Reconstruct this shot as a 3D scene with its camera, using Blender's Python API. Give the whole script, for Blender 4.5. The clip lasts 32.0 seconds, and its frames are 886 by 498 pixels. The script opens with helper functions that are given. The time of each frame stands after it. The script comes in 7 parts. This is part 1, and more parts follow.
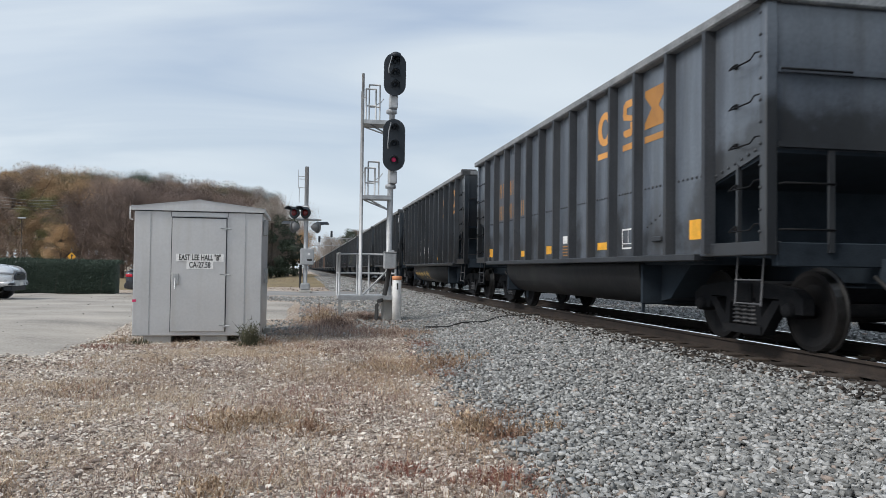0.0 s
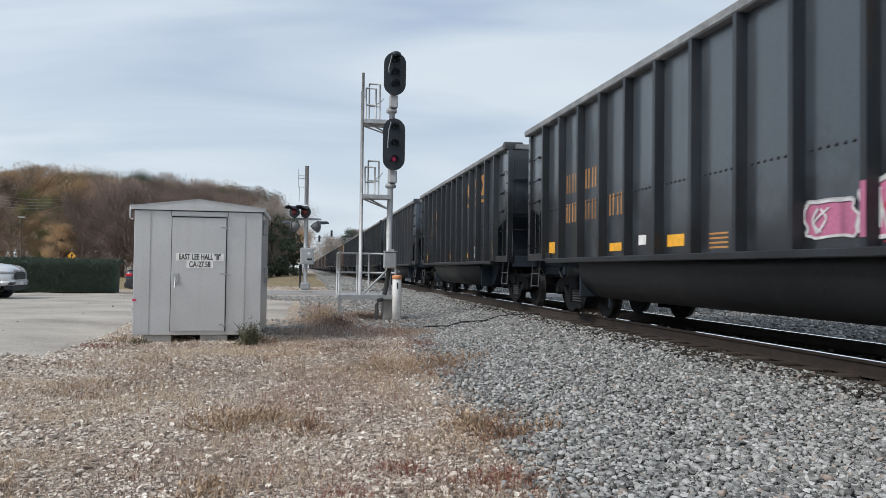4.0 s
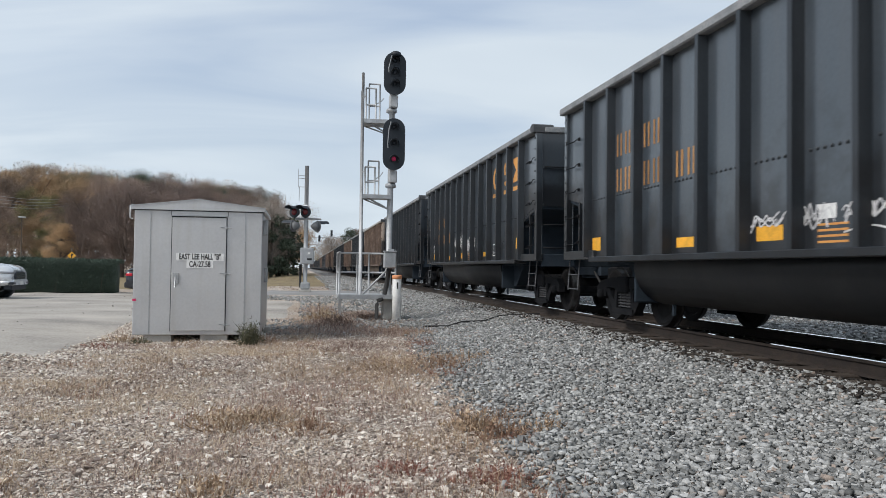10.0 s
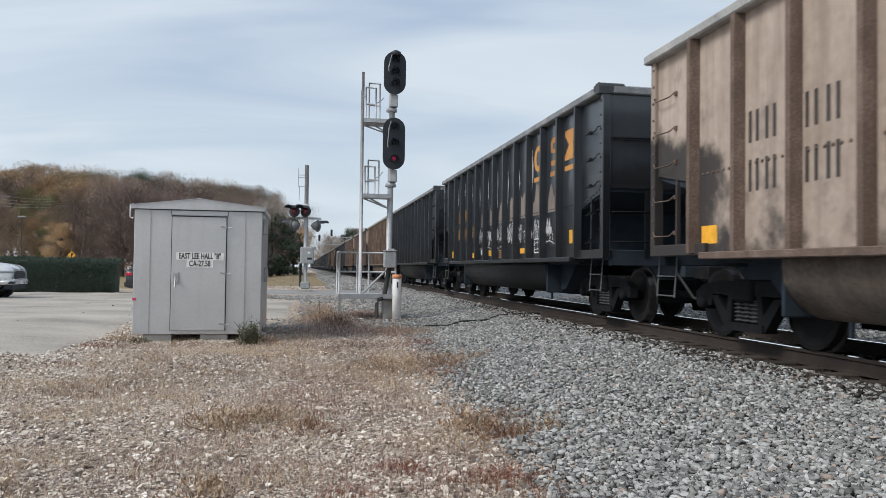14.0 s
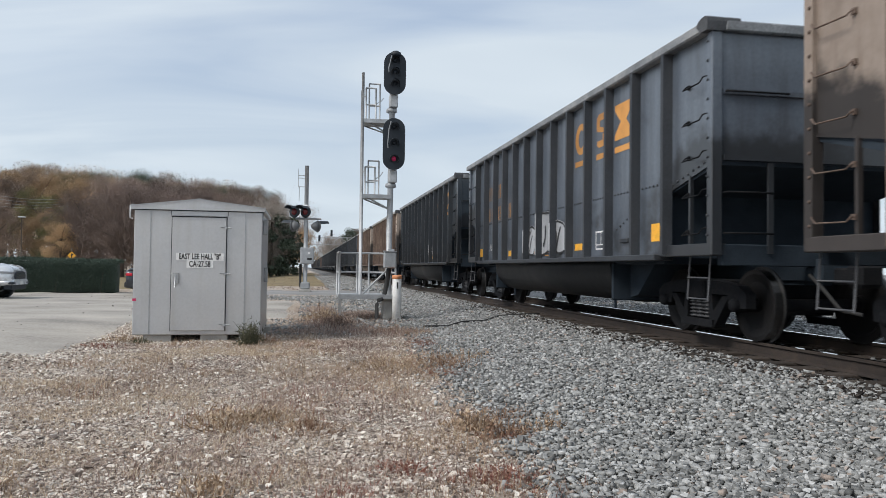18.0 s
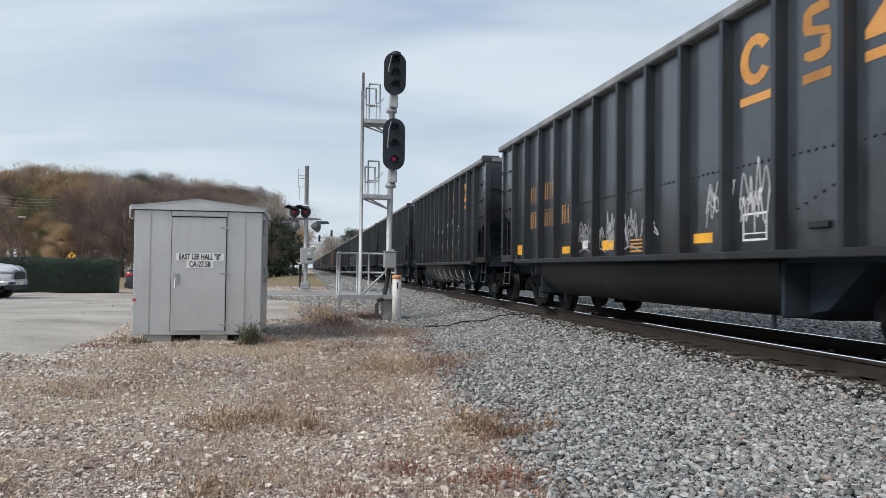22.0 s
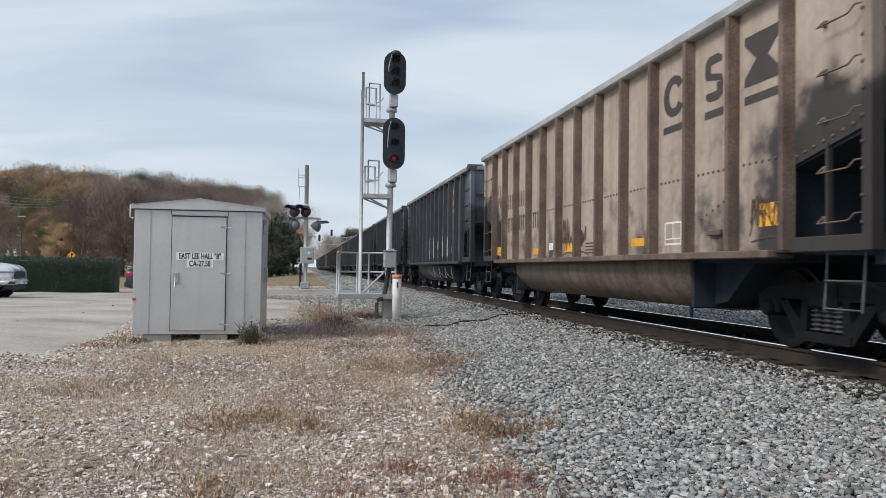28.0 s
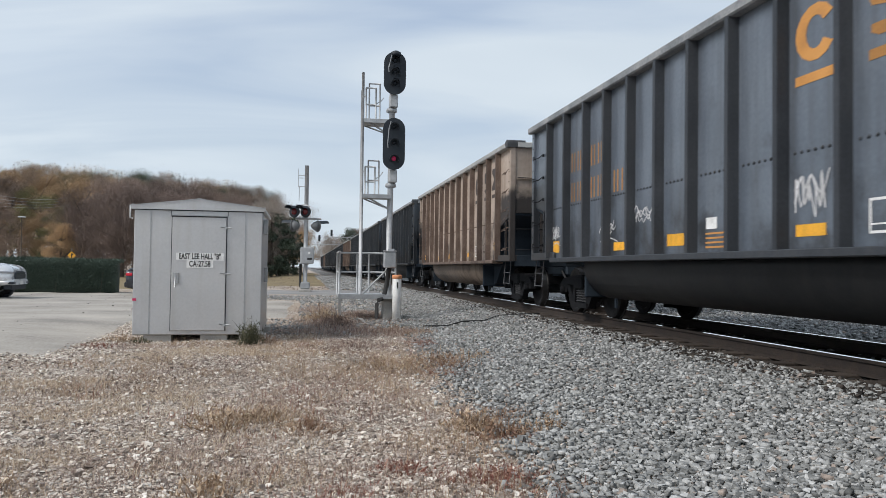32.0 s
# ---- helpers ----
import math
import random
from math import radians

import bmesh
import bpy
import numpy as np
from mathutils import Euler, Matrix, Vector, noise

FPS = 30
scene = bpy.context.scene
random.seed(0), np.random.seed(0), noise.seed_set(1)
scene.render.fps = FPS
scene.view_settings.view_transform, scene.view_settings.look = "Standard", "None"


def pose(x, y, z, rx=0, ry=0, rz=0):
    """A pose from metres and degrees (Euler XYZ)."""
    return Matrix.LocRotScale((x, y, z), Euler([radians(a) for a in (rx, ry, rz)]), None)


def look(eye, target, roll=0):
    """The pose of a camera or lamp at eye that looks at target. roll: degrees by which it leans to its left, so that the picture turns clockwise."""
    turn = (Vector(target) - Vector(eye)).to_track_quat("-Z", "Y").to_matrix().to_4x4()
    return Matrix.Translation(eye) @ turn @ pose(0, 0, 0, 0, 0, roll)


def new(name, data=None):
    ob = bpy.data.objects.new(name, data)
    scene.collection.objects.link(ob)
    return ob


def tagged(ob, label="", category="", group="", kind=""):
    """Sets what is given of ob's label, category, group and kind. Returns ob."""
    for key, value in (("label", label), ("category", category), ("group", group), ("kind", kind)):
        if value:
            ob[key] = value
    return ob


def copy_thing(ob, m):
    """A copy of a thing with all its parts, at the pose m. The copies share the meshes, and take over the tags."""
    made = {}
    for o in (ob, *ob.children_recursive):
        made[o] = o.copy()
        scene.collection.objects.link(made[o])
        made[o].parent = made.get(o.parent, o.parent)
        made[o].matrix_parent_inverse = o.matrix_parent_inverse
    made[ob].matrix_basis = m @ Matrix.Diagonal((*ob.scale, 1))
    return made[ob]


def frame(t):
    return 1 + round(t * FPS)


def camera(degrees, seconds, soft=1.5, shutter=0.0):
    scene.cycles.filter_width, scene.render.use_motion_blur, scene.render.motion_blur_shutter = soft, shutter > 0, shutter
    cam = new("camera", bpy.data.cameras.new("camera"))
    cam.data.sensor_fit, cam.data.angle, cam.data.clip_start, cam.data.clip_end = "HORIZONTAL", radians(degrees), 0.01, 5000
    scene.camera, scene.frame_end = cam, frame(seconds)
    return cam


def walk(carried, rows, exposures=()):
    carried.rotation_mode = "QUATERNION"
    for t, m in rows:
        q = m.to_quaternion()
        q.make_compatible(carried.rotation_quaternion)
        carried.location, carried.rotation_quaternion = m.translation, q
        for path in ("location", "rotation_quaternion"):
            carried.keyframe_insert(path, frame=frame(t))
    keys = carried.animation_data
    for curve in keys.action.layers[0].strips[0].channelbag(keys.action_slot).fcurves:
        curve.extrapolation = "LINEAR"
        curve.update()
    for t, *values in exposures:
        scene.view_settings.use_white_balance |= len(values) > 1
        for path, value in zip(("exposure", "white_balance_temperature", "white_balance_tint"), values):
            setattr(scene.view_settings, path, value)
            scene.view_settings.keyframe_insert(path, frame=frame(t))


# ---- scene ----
# World: x to the right across the track, y along the track away from the camera, z up; top of rail is z = 0.
EYE = (0.0, 0.0, 0.8655)
YAW, PITCH, ROLL = 10.242, 1.465, 0.753
cam = camera(60.0, 32.0, soft=0.75, shutter=0.06)


def aim(drift):
    """The view, turned up by a small drift in degrees."""
    m = look(EYE, (EYE[0] + math.sin(radians(YAW)), EYE[1] + math.cos(radians(YAW)), EYE[2] + math.tan(radians(PITCH + drift))), ROLL)
    return m


# The camera is hand-held against a rest: it only nods by fractions of a degree.
NOD = ((0, .10), (.5, .04), (1, .10), (1.5, .10), (2, .04), (3.5, .04), (5.5, .17), (6.5, .235), (7.5, .257), (8, .235), (8.5, .17), (9, .105),
       (9.5, .085), (10, .042), (11, 0), (11.5, .042), (13, .042), (14.5, -.02), (17.5, -.02), (18, .03), (18.5, -.02), (19.5, -.012), (20.5, .042),
       (22, .042), (22.5, -.01), (23, .02), (24.5, -.012), (25.5, -.02), (27.5, .04), (28, 0), (30, -.02), (31, .03), (31.5, .01), (32, .02))
walk(cam, [(t, aim(d)) for t, d in NOD], [(0, 0.0, 6400, 10), (32, 0.0, 6400, 10)])

# ---- light ----
SUN_EL, SUN_AZ = 44.0, 250.0      # degrees above the horizon; clockwise from +y: the sun stands to the open side of the track
world = bpy.data.worlds.new("sky")
scene.world = world
world.use_nodes = True
wt = world.node_tree
wt.nodes.clear()


def wn(kind, **kw):
    n = wt.nodes.new(kind)
    for k, v in kw.items():
        n.inputs[k].default_value = v
    return n


sky = wt.nodes.new("ShaderNodeTexSky")
sky.sky_type, sky.sun_disc = "NISHITA", False
sky.sun_elevation, sky.sun_rotation = radians(SUN_EL), radians(SUN_AZ)
sky.air_density, sky.dust_density = 1.2, 2.0
skyv = wt.nodes.new("ShaderNodeVectorMath")
skyv.operation = "SCALE"
skyv.inputs["Scale"].default_value = 0.12
wt.links.new(sky.outputs[0], skyv.inputs[0])
tc = wt.nodes.new("ShaderNodeTexCoord")
sep = wt.nodes.new("ShaderNodeSeparateXYZ")
wt.links.new(tc.outputs["Generated"], sep.inputs[0])
up = wt.nodes.new("ShaderNodeMath")
up.operation = "ADD"
up.inputs[1].default_value = 0.16
wt.links.new(sep.outputs["Z"], up.inputs[0])
inv = wt.nodes.new("ShaderNodeMath")
inv.operation = "DIVIDE"
inv.inputs[0].default_value = 1.0
wt.links.new(up.outputs[0], inv.inputs[1])
flat = wt.nodes.new("ShaderNodeVectorMath")
flat.operation = "SCALE"
wt.links.new(tc.outputs["Generated"], flat.inputs[0])
wt.links.new(inv.outputs[0], flat.inputs["Scale"])
mp = wt.nodes.new("ShaderNodeMapping")
mp.inputs["Scale"].default_value = (0.55, 1.0, 0.0)
mp.inputs["Location"].default_value = (1.3, 0.45, 0.0)
mp.inputs["Rotation"].default_value = (0, 0, radians(14))
wt.links.new(flat.outputs[0], mp.inputs[0])
n1 = wn("ShaderNodeTexNoise", Scale=1.15, Detail=8.0, Roughness=0.45, Distortion=0.9)
wt.links.new(mp.outputs[0], n1.inputs["Vector"])
r1 = wt.nodes.new("ShaderNodeValToRGB")
r1.color_ramp.elements[0].position, r1.color_ramp.elements[1].position = 0.38, 0.64
r1.color_ramp.elements[0].color, r1.color_ramp.elements[1].color = (0, 0, 0, 1), (1, 1, 1, 1)
wt.links.new(n1.outputs["Fac"], r1.inputs[0])
n2 = wn("ShaderNodeTexNoise", Scale=0.55, Detail=4.0, Roughness=0.5)
wt.links.new(mp.outputs[0], n2.inputs["Vector"])
r2 = wt.nodes.new("ShaderNodeValToRGB")
r2.color_ramp.elements[0].position, r2.color_ramp.elements[1].position = 0.35, 0.7
r2.color_ramp.elements[0].color, r2.color_ramp.elements[1].color = (0.485, 0.555, 0.625, 1), (0.68, 0.738, 0.775, 1)
wt.links.new(n2.outputs["Fac"], r2.inputs[0])
mixc = wt.nodes.new("ShaderNodeMix")
mixc.data_type = "RGBA"
wt.links.new(r1.outputs[0], mixc.inputs["Factor"])
blue = wt.nodes.new("ShaderNodeMix")
blue.data_type = "RGBA"
blue.inputs["Factor"].default_value = 0.72
wt.links.new(skyv.outputs[0], blue.inputs[6])
blue.inputs[7].default_value = (0.40, 0.475, 0.59, 1)
wt.links.new(blue.outputs[2], mixc.inputs[6])
wt.links.new(r2.outputs[0], mixc.inputs[7])
bg = wt.nodes.new("ShaderNodeBackground")
bg.inputs["Strength"].default_value = 1.22
out = wt.nodes.new("ShaderNodeOutputWorld")
hz = wt.nodes.new("ShaderNodeMapRange")
hz.interpolation_type = "SMOOTHSTEP"
hz.inputs["From Min"].default_value, hz.inputs["From Max"].default_value = 0.0, 0.30
hz.inputs["To Min"].default_value, hz.inputs["To Max"].default_value = 0.6, 0.0
wt.links.new(sep.outputs["Z"], hz.inputs[0])
low = wt.nodes.new("ShaderNodeMix")
low.data_type = "RGBA"
wt.links.new(hz.outputs[0], low.inputs["Factor"])
wt.links.new(mixc.outputs[2], low.inputs[6])
low.inputs[7].default_value = (0.585, 0.658, 0.71, 1)
wt.links.new(low.outputs[2], bg.inputs[0])
wt.links.new(bg.outputs[0], out.inputs[0])

sun_data = bpy.data.lights.new("sun", "SUN")
sun_data.energy, sun_data.angle, sun_data.color = 2.7, radians(20), (1.0, 0.95, 0.88)
sun = new("sun", sun_data)
sun.matrix_basis = look((0, 0, 0), (-math.sin(radians(SUN_AZ)), -math.cos(radians(SUN_AZ)), -math.tan(radians(SUN_EL))))



# ---- materials ----
def ramp(nt, stops):
    r = nt.nodes.new("ShaderNodeValToRGB")
    e = r.color_ramp.elements
    while len(e) < len(stops):
        e.new(0.5)
    for el, (pos, col) in zip(e, stops):
        el.position, el.color = pos, (*col, 1)
    return r


def mat(name, base, dark=None, light=None, rough=0.7, metal=0.0, scale=8.0, fine=60.0, bump=0.3, streak=None, streak_amount=0.5, vary=0.0, stretch=(1, 1, 1), coat=0.0, bdist=0.01, coat_rough=0.05, spec=0.5, grime=None):
    """A painted or natural surface: colour varied by coarse and fine noise, an optional vertical streak colour, relief."""
    m = bpy.data.materials.new(name)
    m.use_nodes = True
    nt = m.node_tree
    b = nt.nodes["Principled BSDF"]
    dark = dark or tuple(c * 0.7 for c in base)
    light = light or tuple(min(1, c * 1.25) for c in base)
    co = nt.nodes.new("ShaderNodeTexCoord")
    info = nt.nodes.new("ShaderNodeObjectInfo")
    shift = nt.nodes.new("ShaderNodeVectorMath")
    shift.operation = "MULTIPLY_ADD"
    shift.inputs[1].default_value = (37.0, 23.0, 11.0)
    nt.links.new(info.outputs["Random"], shift.inputs[0])
    nt.links.new(co.outputs["Object"], shift.inputs[2])
    mp_ = nt.nodes.new("ShaderNodeMapping")
    mp_.inputs["Scale"].default_value = stretch
    nt.links.new(shift.outputs[0], mp_.inputs[0])
    a = nt.nodes.new("ShaderNodeTexNoise")
    a.inputs["Scale"].default_value, a.inputs["Detail"].default_value = scale, 6
    nt.links.new(mp_.outputs[0], a.inputs["Vector"])
    f = nt.nodes.new("ShaderNodeTexNoise")
    f.inputs["Scale"].default_value, f.inputs["Detail"].default_value = fine, 3
    nt.links.new(mp_.outputs[0], f.inputs["Vector"])
    add = nt.nodes.new("ShaderNodeMix")
    add.inputs["Factor"].default_value = 0.4
    nt.links.new(a.outputs["Fac"], add.inputs[2])
    nt.links.new(f.outputs["Fac"], add.inputs[3])
    r = ramp(nt, ((0.3, dark), (0.5, base), (0.72, light)))
    nt.links.new(add.outputs[0], r.inputs[0])
    col = r.outputs[0]
    if streak:
        sm = nt.nodes.new("ShaderNodeMapping")
        sm.inputs["Scale"].default_value = (3.2, 3.2, 0.28)
        nt.links.new(shift.outputs[0], sm.inputs[0])
        sn = nt.nodes.new("ShaderNodeTexNoise")
        sn.inputs["Scale"].default_value, sn.inputs["Detail"].default_value, sn.inputs["Roughness"].default_value = 1.3, 8, 0.62
        nt.links.new(sm.outputs[0], sn.inputs["Vector"])
        sr = ramp(nt, ((0.46, (0, 0, 0)), (0.68, (1, 1, 1))))
        nt.links.new(sn.outputs["Fac"], sr.inputs[0])
        sc = nt.nodes.new("ShaderNodeMath")
        sc.operation = "MULTIPLY"
        sc.inputs[1].default_value = streak_amount
        nt.links.new(sr.outputs[0], sc.inputs[0])
        mx = nt.nodes.new("ShaderNodeMix")
        mx.data_type = "RGBA"
        nt.links.new(sc.outputs[0], mx.inputs["Factor"])
        nt.links.new(col, mx.inputs[6])
        mx.inputs[7].default_value = (*streak, 1)
        col = mx.outputs[2]
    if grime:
        gcol, amount, ends, foot_dust_shade = grime      # soot at the ends; foot dust, deepened to paint in the sides' fading sheen
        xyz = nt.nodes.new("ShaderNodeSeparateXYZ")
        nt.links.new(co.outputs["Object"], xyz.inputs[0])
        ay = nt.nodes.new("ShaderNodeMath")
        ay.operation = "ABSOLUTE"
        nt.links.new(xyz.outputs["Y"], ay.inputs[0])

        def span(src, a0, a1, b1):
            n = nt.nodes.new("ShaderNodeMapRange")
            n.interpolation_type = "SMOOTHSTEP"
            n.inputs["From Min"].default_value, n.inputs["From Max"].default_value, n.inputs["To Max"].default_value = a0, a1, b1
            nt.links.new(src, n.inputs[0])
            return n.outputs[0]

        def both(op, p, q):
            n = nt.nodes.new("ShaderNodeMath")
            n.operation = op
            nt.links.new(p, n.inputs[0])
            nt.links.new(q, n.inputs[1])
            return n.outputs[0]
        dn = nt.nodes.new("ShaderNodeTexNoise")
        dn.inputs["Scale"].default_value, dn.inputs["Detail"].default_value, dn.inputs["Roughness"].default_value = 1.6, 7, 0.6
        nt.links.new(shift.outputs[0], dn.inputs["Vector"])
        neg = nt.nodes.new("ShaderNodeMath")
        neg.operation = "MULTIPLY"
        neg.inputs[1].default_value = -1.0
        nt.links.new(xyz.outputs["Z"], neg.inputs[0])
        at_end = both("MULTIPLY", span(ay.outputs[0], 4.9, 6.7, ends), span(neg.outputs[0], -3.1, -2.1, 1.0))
        total = both("ADD", both("ADD", at_end, span(neg.outputs[0], -2.7, -1.1, foot_dust_shade)), span(dn.outputs["Fac"], 0.2, 0.8, 0.6))
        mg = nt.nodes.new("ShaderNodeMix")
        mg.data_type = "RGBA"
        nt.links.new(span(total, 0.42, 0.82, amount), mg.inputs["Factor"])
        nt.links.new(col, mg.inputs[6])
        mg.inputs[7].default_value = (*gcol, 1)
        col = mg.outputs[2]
    if vary:
        hs = nt.nodes.new("ShaderNodeHueSaturation")
        mr = nt.nodes.new("ShaderNodeMapRange")
        mr.inputs["To Min"].default_value, mr.inputs["To Max"].default_value = 1 - vary, 1 + vary
        nt.links.new(info.outputs["Random"], mr.inputs[0])
        nt.links.new(mr.outputs[0], hs.inputs["Value"])
        nt.links.new(col, hs.inputs["Color"])
        col = hs.outputs[0]
    nt.links.new(col, b.inputs["Base Color"])
    rr = nt.nodes.new("ShaderNodeMapRange")
    rr.inputs["To Min"].default_value, rr.inputs["To Max"].default_value = max(0.05, rough - 0.14), min(1.0, rough + 0.14)
    nt.links.new(a.outputs["Fac"], rr.inputs[0])
    nt.links.new(rr.outputs[0], b.inputs["Roughness"])
    b.inputs["Metallic"].default_value = metal
    b.inputs["Coat Weight"].default_value = coat
    b.inputs["Coat Roughness"].default_value = coat_rough
    b.inputs["Specular IOR Level"].default_value = spec
    if bump:
        bp = nt.nodes.new("ShaderNodeBump")
        bp.inputs["Strength"].default_value, bp.inputs["Distance"].default_value = bump, bdist
        nt.links.new(f.outputs["Fac"], bp.inputs["Height"])
        nt.links.new(bp.outputs[0], b.inputs["Normal"])
    return m


def islands(name, stops, rough=0.9, bump=0.4, fine=90.0, bdist=0.004, vary=0.0):
    """For loose pieces in one mesh: each piece takes a colour of its own from the stops."""
    m = bpy.data.materials.new(name)
    m.use_nodes = True
    nt = m.node_tree
    b = nt.nodes["Principled BSDF"]
    g = nt.nodes.new("ShaderNodeNewGeometry")
    r = ramp(nt, stops)
    r.color_ramp.interpolation = "LINEAR"
    nt.links.new(g.outputs["Random Per Island"], r.inputs[0])
    co = nt.nodes.new("ShaderNodeTexCoord")
    f = nt.nodes.new("ShaderNodeTexNoise")
    f.inputs["Scale"].default_value, f.inputs["Detail"].default_value = fine, 4
    nt.links.new(co.outputs["Object"], f.inputs["Vector"])
    mx = nt.nodes.new("ShaderNodeMix")
    mx.data_type, mx.blend_type = "RGBA", "OVERLAY"
    mx.inputs["Factor"].default_value = 0.45
    nt.links.new(r.outputs[0], mx.inputs[6])
    nt.links.new(f.outputs["Fac"], mx.inputs[7])
    col = mx.outputs[2]
    if vary:
        info = nt.nodes.new("ShaderNodeObjectInfo")
        mr = nt.nodes.new("ShaderNodeMapRange")
        mr.inputs["To Min"].default_value, mr.inputs["To Max"].default_value = 1 - vary, 1 + vary
        hs = nt.nodes.new("ShaderNodeHueSaturation")
        nt.links.new(info.outputs["Random"], mr.inputs[0])
        nt.links.new(mr.outputs[0], hs.inputs["Value"])
        nt.links.new(col, hs.inputs["Color"])
        col = hs.outputs[0]
    nt.links.new(col, b.inputs["Base Color"])
    b.inputs["Roughness"].default_value = rough
    if bump:
        bp = nt.nodes.new("ShaderNodeBump")
        bp.inputs["Strength"].default_value, bp.inputs["Distance"].default_value = bump, bdist
        nt.links.new(f.outputs["Fac"], bp.inputs["Height"])
        nt.links.new(bp.outputs[0], b.inputs["Normal"])
    return m


def glow(name, col, strength):
    m = bpy.data.materials.new(name)
    m.use_nodes = True
    b = m.node_tree.nodes["Principled BSDF"]
    b.inputs["Base Color"].default_value = (*col, 1)
    b.inputs["Emission Color"].default_value = (*col, 1)
    b.inputs["Emission Strength"].default_value = strength
    b.inputs["Roughness"].default_value = 0.25
    return m


M_ALU = mat("aluminium_sheet", (0.53, 0.53, 0.535), (0.48, 0.48, 0.482), (0.58, 0.58, 0.582), rough=0.38, metal=0.45, scale=1.3, fine=25, bump=0.05, streak=(0.43, 0.41, 0.38), streak_amount=0.35)
M_GALV = mat("galvanised_steel", (0.40, 0.41, 0.42), rough=0.5, metal=0.5, scale=6, fine=40, bump=0.06)
M_MAST = mat("silver_painted_steel", (0.43, 0.44, 0.45), rough=0.55, metal=0.25, scale=5, fine=40, bump=0.05)
M_BLACKPAINT = mat("black_enamel", (0.012, 0.018, 0.026), rough=0.6, scale=5, fine=40, bump=0.05)
M_RUBBER = mat("black_rubber", (0.02, 0.02, 0.02), rough=0.8, scale=10, bump=0.1)
M_CONC = mat("concrete", (0.40, 0.385, 0.36), rough=0.9, scale=3, fine=50, bump=0.25)
M_PVC = mat("white_plastic_pipe", (0.84, 0.84, 0.83), rough=0.45, scale=4, fine=30, bump=0.03, streak=(0.5, 0.47, 0.42), streak_amount=0.25)
M_ORANGE = mat("orange_band", (0.62, 0.26, 0.12), rough=0.6, bump=0)
M_WHITE = mat("white_paint", (0.74, 0.74, 0.73), rough=0.5, bump=0)
M_BLACKMARK = mat("black_lettering", (0.02, 0.02, 0.022), rough=0.6, bump=0)
M_LENS_DARK = mat("dark_lens", (0.03, 0.012, 0.012), rough=0.12, bump=0)
M_RED_ON = glow("lit_red_lens", (0.45, 0.03, 0.10), 0.16)
M_RED_DIM = glow("dim_red_lens", (0.10, 0.01, 0.012), 0.05)
M_RAIL = mat("rusty_rail", (0.034, 0.025, 0.020), (0.020, 0.015, 0.013), (0.058, 0.042, 0.033), rough=0.85, scale=6, fine=70, bump=0.4, bdist=0.004)
M_RAILTOP = mat("worn_rail_head", (0.86, 0.86, 0.87), rough=0.10, metal=1.0, scale=5, fine=80, bump=0)
M_TIE = mat("creosoted_wood", (0.05, 0.038, 0.030), (0.025, 0.02, 0.017), (0.09, 0.07, 0.055), rough=0.9, scale=4, fine=50, bump=0.6, stretch=(0.6, 5, 5), vary=0.25)
M_STEP = mat("worn_grey_step_steel", (0.07, 0.073, 0.08), (0.04, 0.04, 0.043), (0.11, 0.11, 0.112), rough=0.6, scale=6, fine=50, bump=0.2)
rb = M_RAILTOP.node_tree.nodes["Principled BSDF"]
M_RAILTOP.node_tree.links.remove(rb.inputs["Roughness"].links[0])
rb.inputs["Roughness"].default_value = 0.06
M_SPRING = mat("worn_spring_steel", (0.038, 0.038, 0.041), rough=0.55, scale=6, fine=50, bump=0.2)
M_LAMPBACK = mat("weathered_grey_paint", (0.13, 0.135, 0.14), rough=0.6, scale=6, fine=40, bump=0.06)
M_STEEL_DARK = mat("grimy_cast_steel", (0.013, 0.014, 0.016), (0.008, 0.008, 0.010), (0.026, 0.024, 0.024), rough=0.85, scale=6, fine=50, bump=0.3, bdist=0.006, spec=0.12)
M_WHEEL = mat("wheel_steel", (0.011, 0.0105, 0.011), rough=0.65, scale=5, fine=50, bump=0.15, spec=0.2)
M_TREAD = mat("polished_tread", (0.10, 0.098, 0.096), rough=0.42, metal=1.0, bump=0)
# Near-black, lifted towards blue so that haze sits in the colour.
M_UNDER = mat("soot_black_steel", (0.030, 0.040, 0.052), rough=0.9, scale=4, bump=0.1, spec=0.15)
M_YELLOW = mat("yellow_reflective_panel", (0.80, 0.40, 0.035), rough=0.45, bump=0, vary=0.12)
M_LOGO = mat("amber_lettering_paint", (0.50, 0.235, 0.06), (0.33, 0.15, 0.045), (0.58, 0.29, 0.09), rough=0.6, scale=3, bump=0, vary=0.3)
M_MARK = mat("faded_amber_marking", (0.36, 0.18, 0.06), (0.22, 0.11, 0.04), (0.46, 0.24, 0.08), rough=0.65, scale=5, bump=0, vary=0.35)
M_LOGO_DARK = mat("brown_lettering_paint", (0.055, 0.045, 0.042), rough=0.7, scale=3, bump=0)
M_CAP = mat("weathered_top_chord", (0.20, 0.21, 0.22), (0.10, 0.105, 0.11), (0.36, 0.36, 0.36), rough=0.6, scale=2.5, fine=30, bump=0.2)
M_CAPDARK = mat("sooty_corner_cap", (0.05, 0.053, 0.058), (0.025, 0.026, 0.028), (0.10, 0.10, 0.105), rough=0.7, scale=4, fine=40, bump=0.3)
M_CAPLIGHT = mat("pale_top_chord", (0.34, 0.34, 0.33), (0.2, 0.2, 0.2), (0.46, 0.46, 0.45), rough=0.6, scale=2.5, fine=30, bump=0.2)
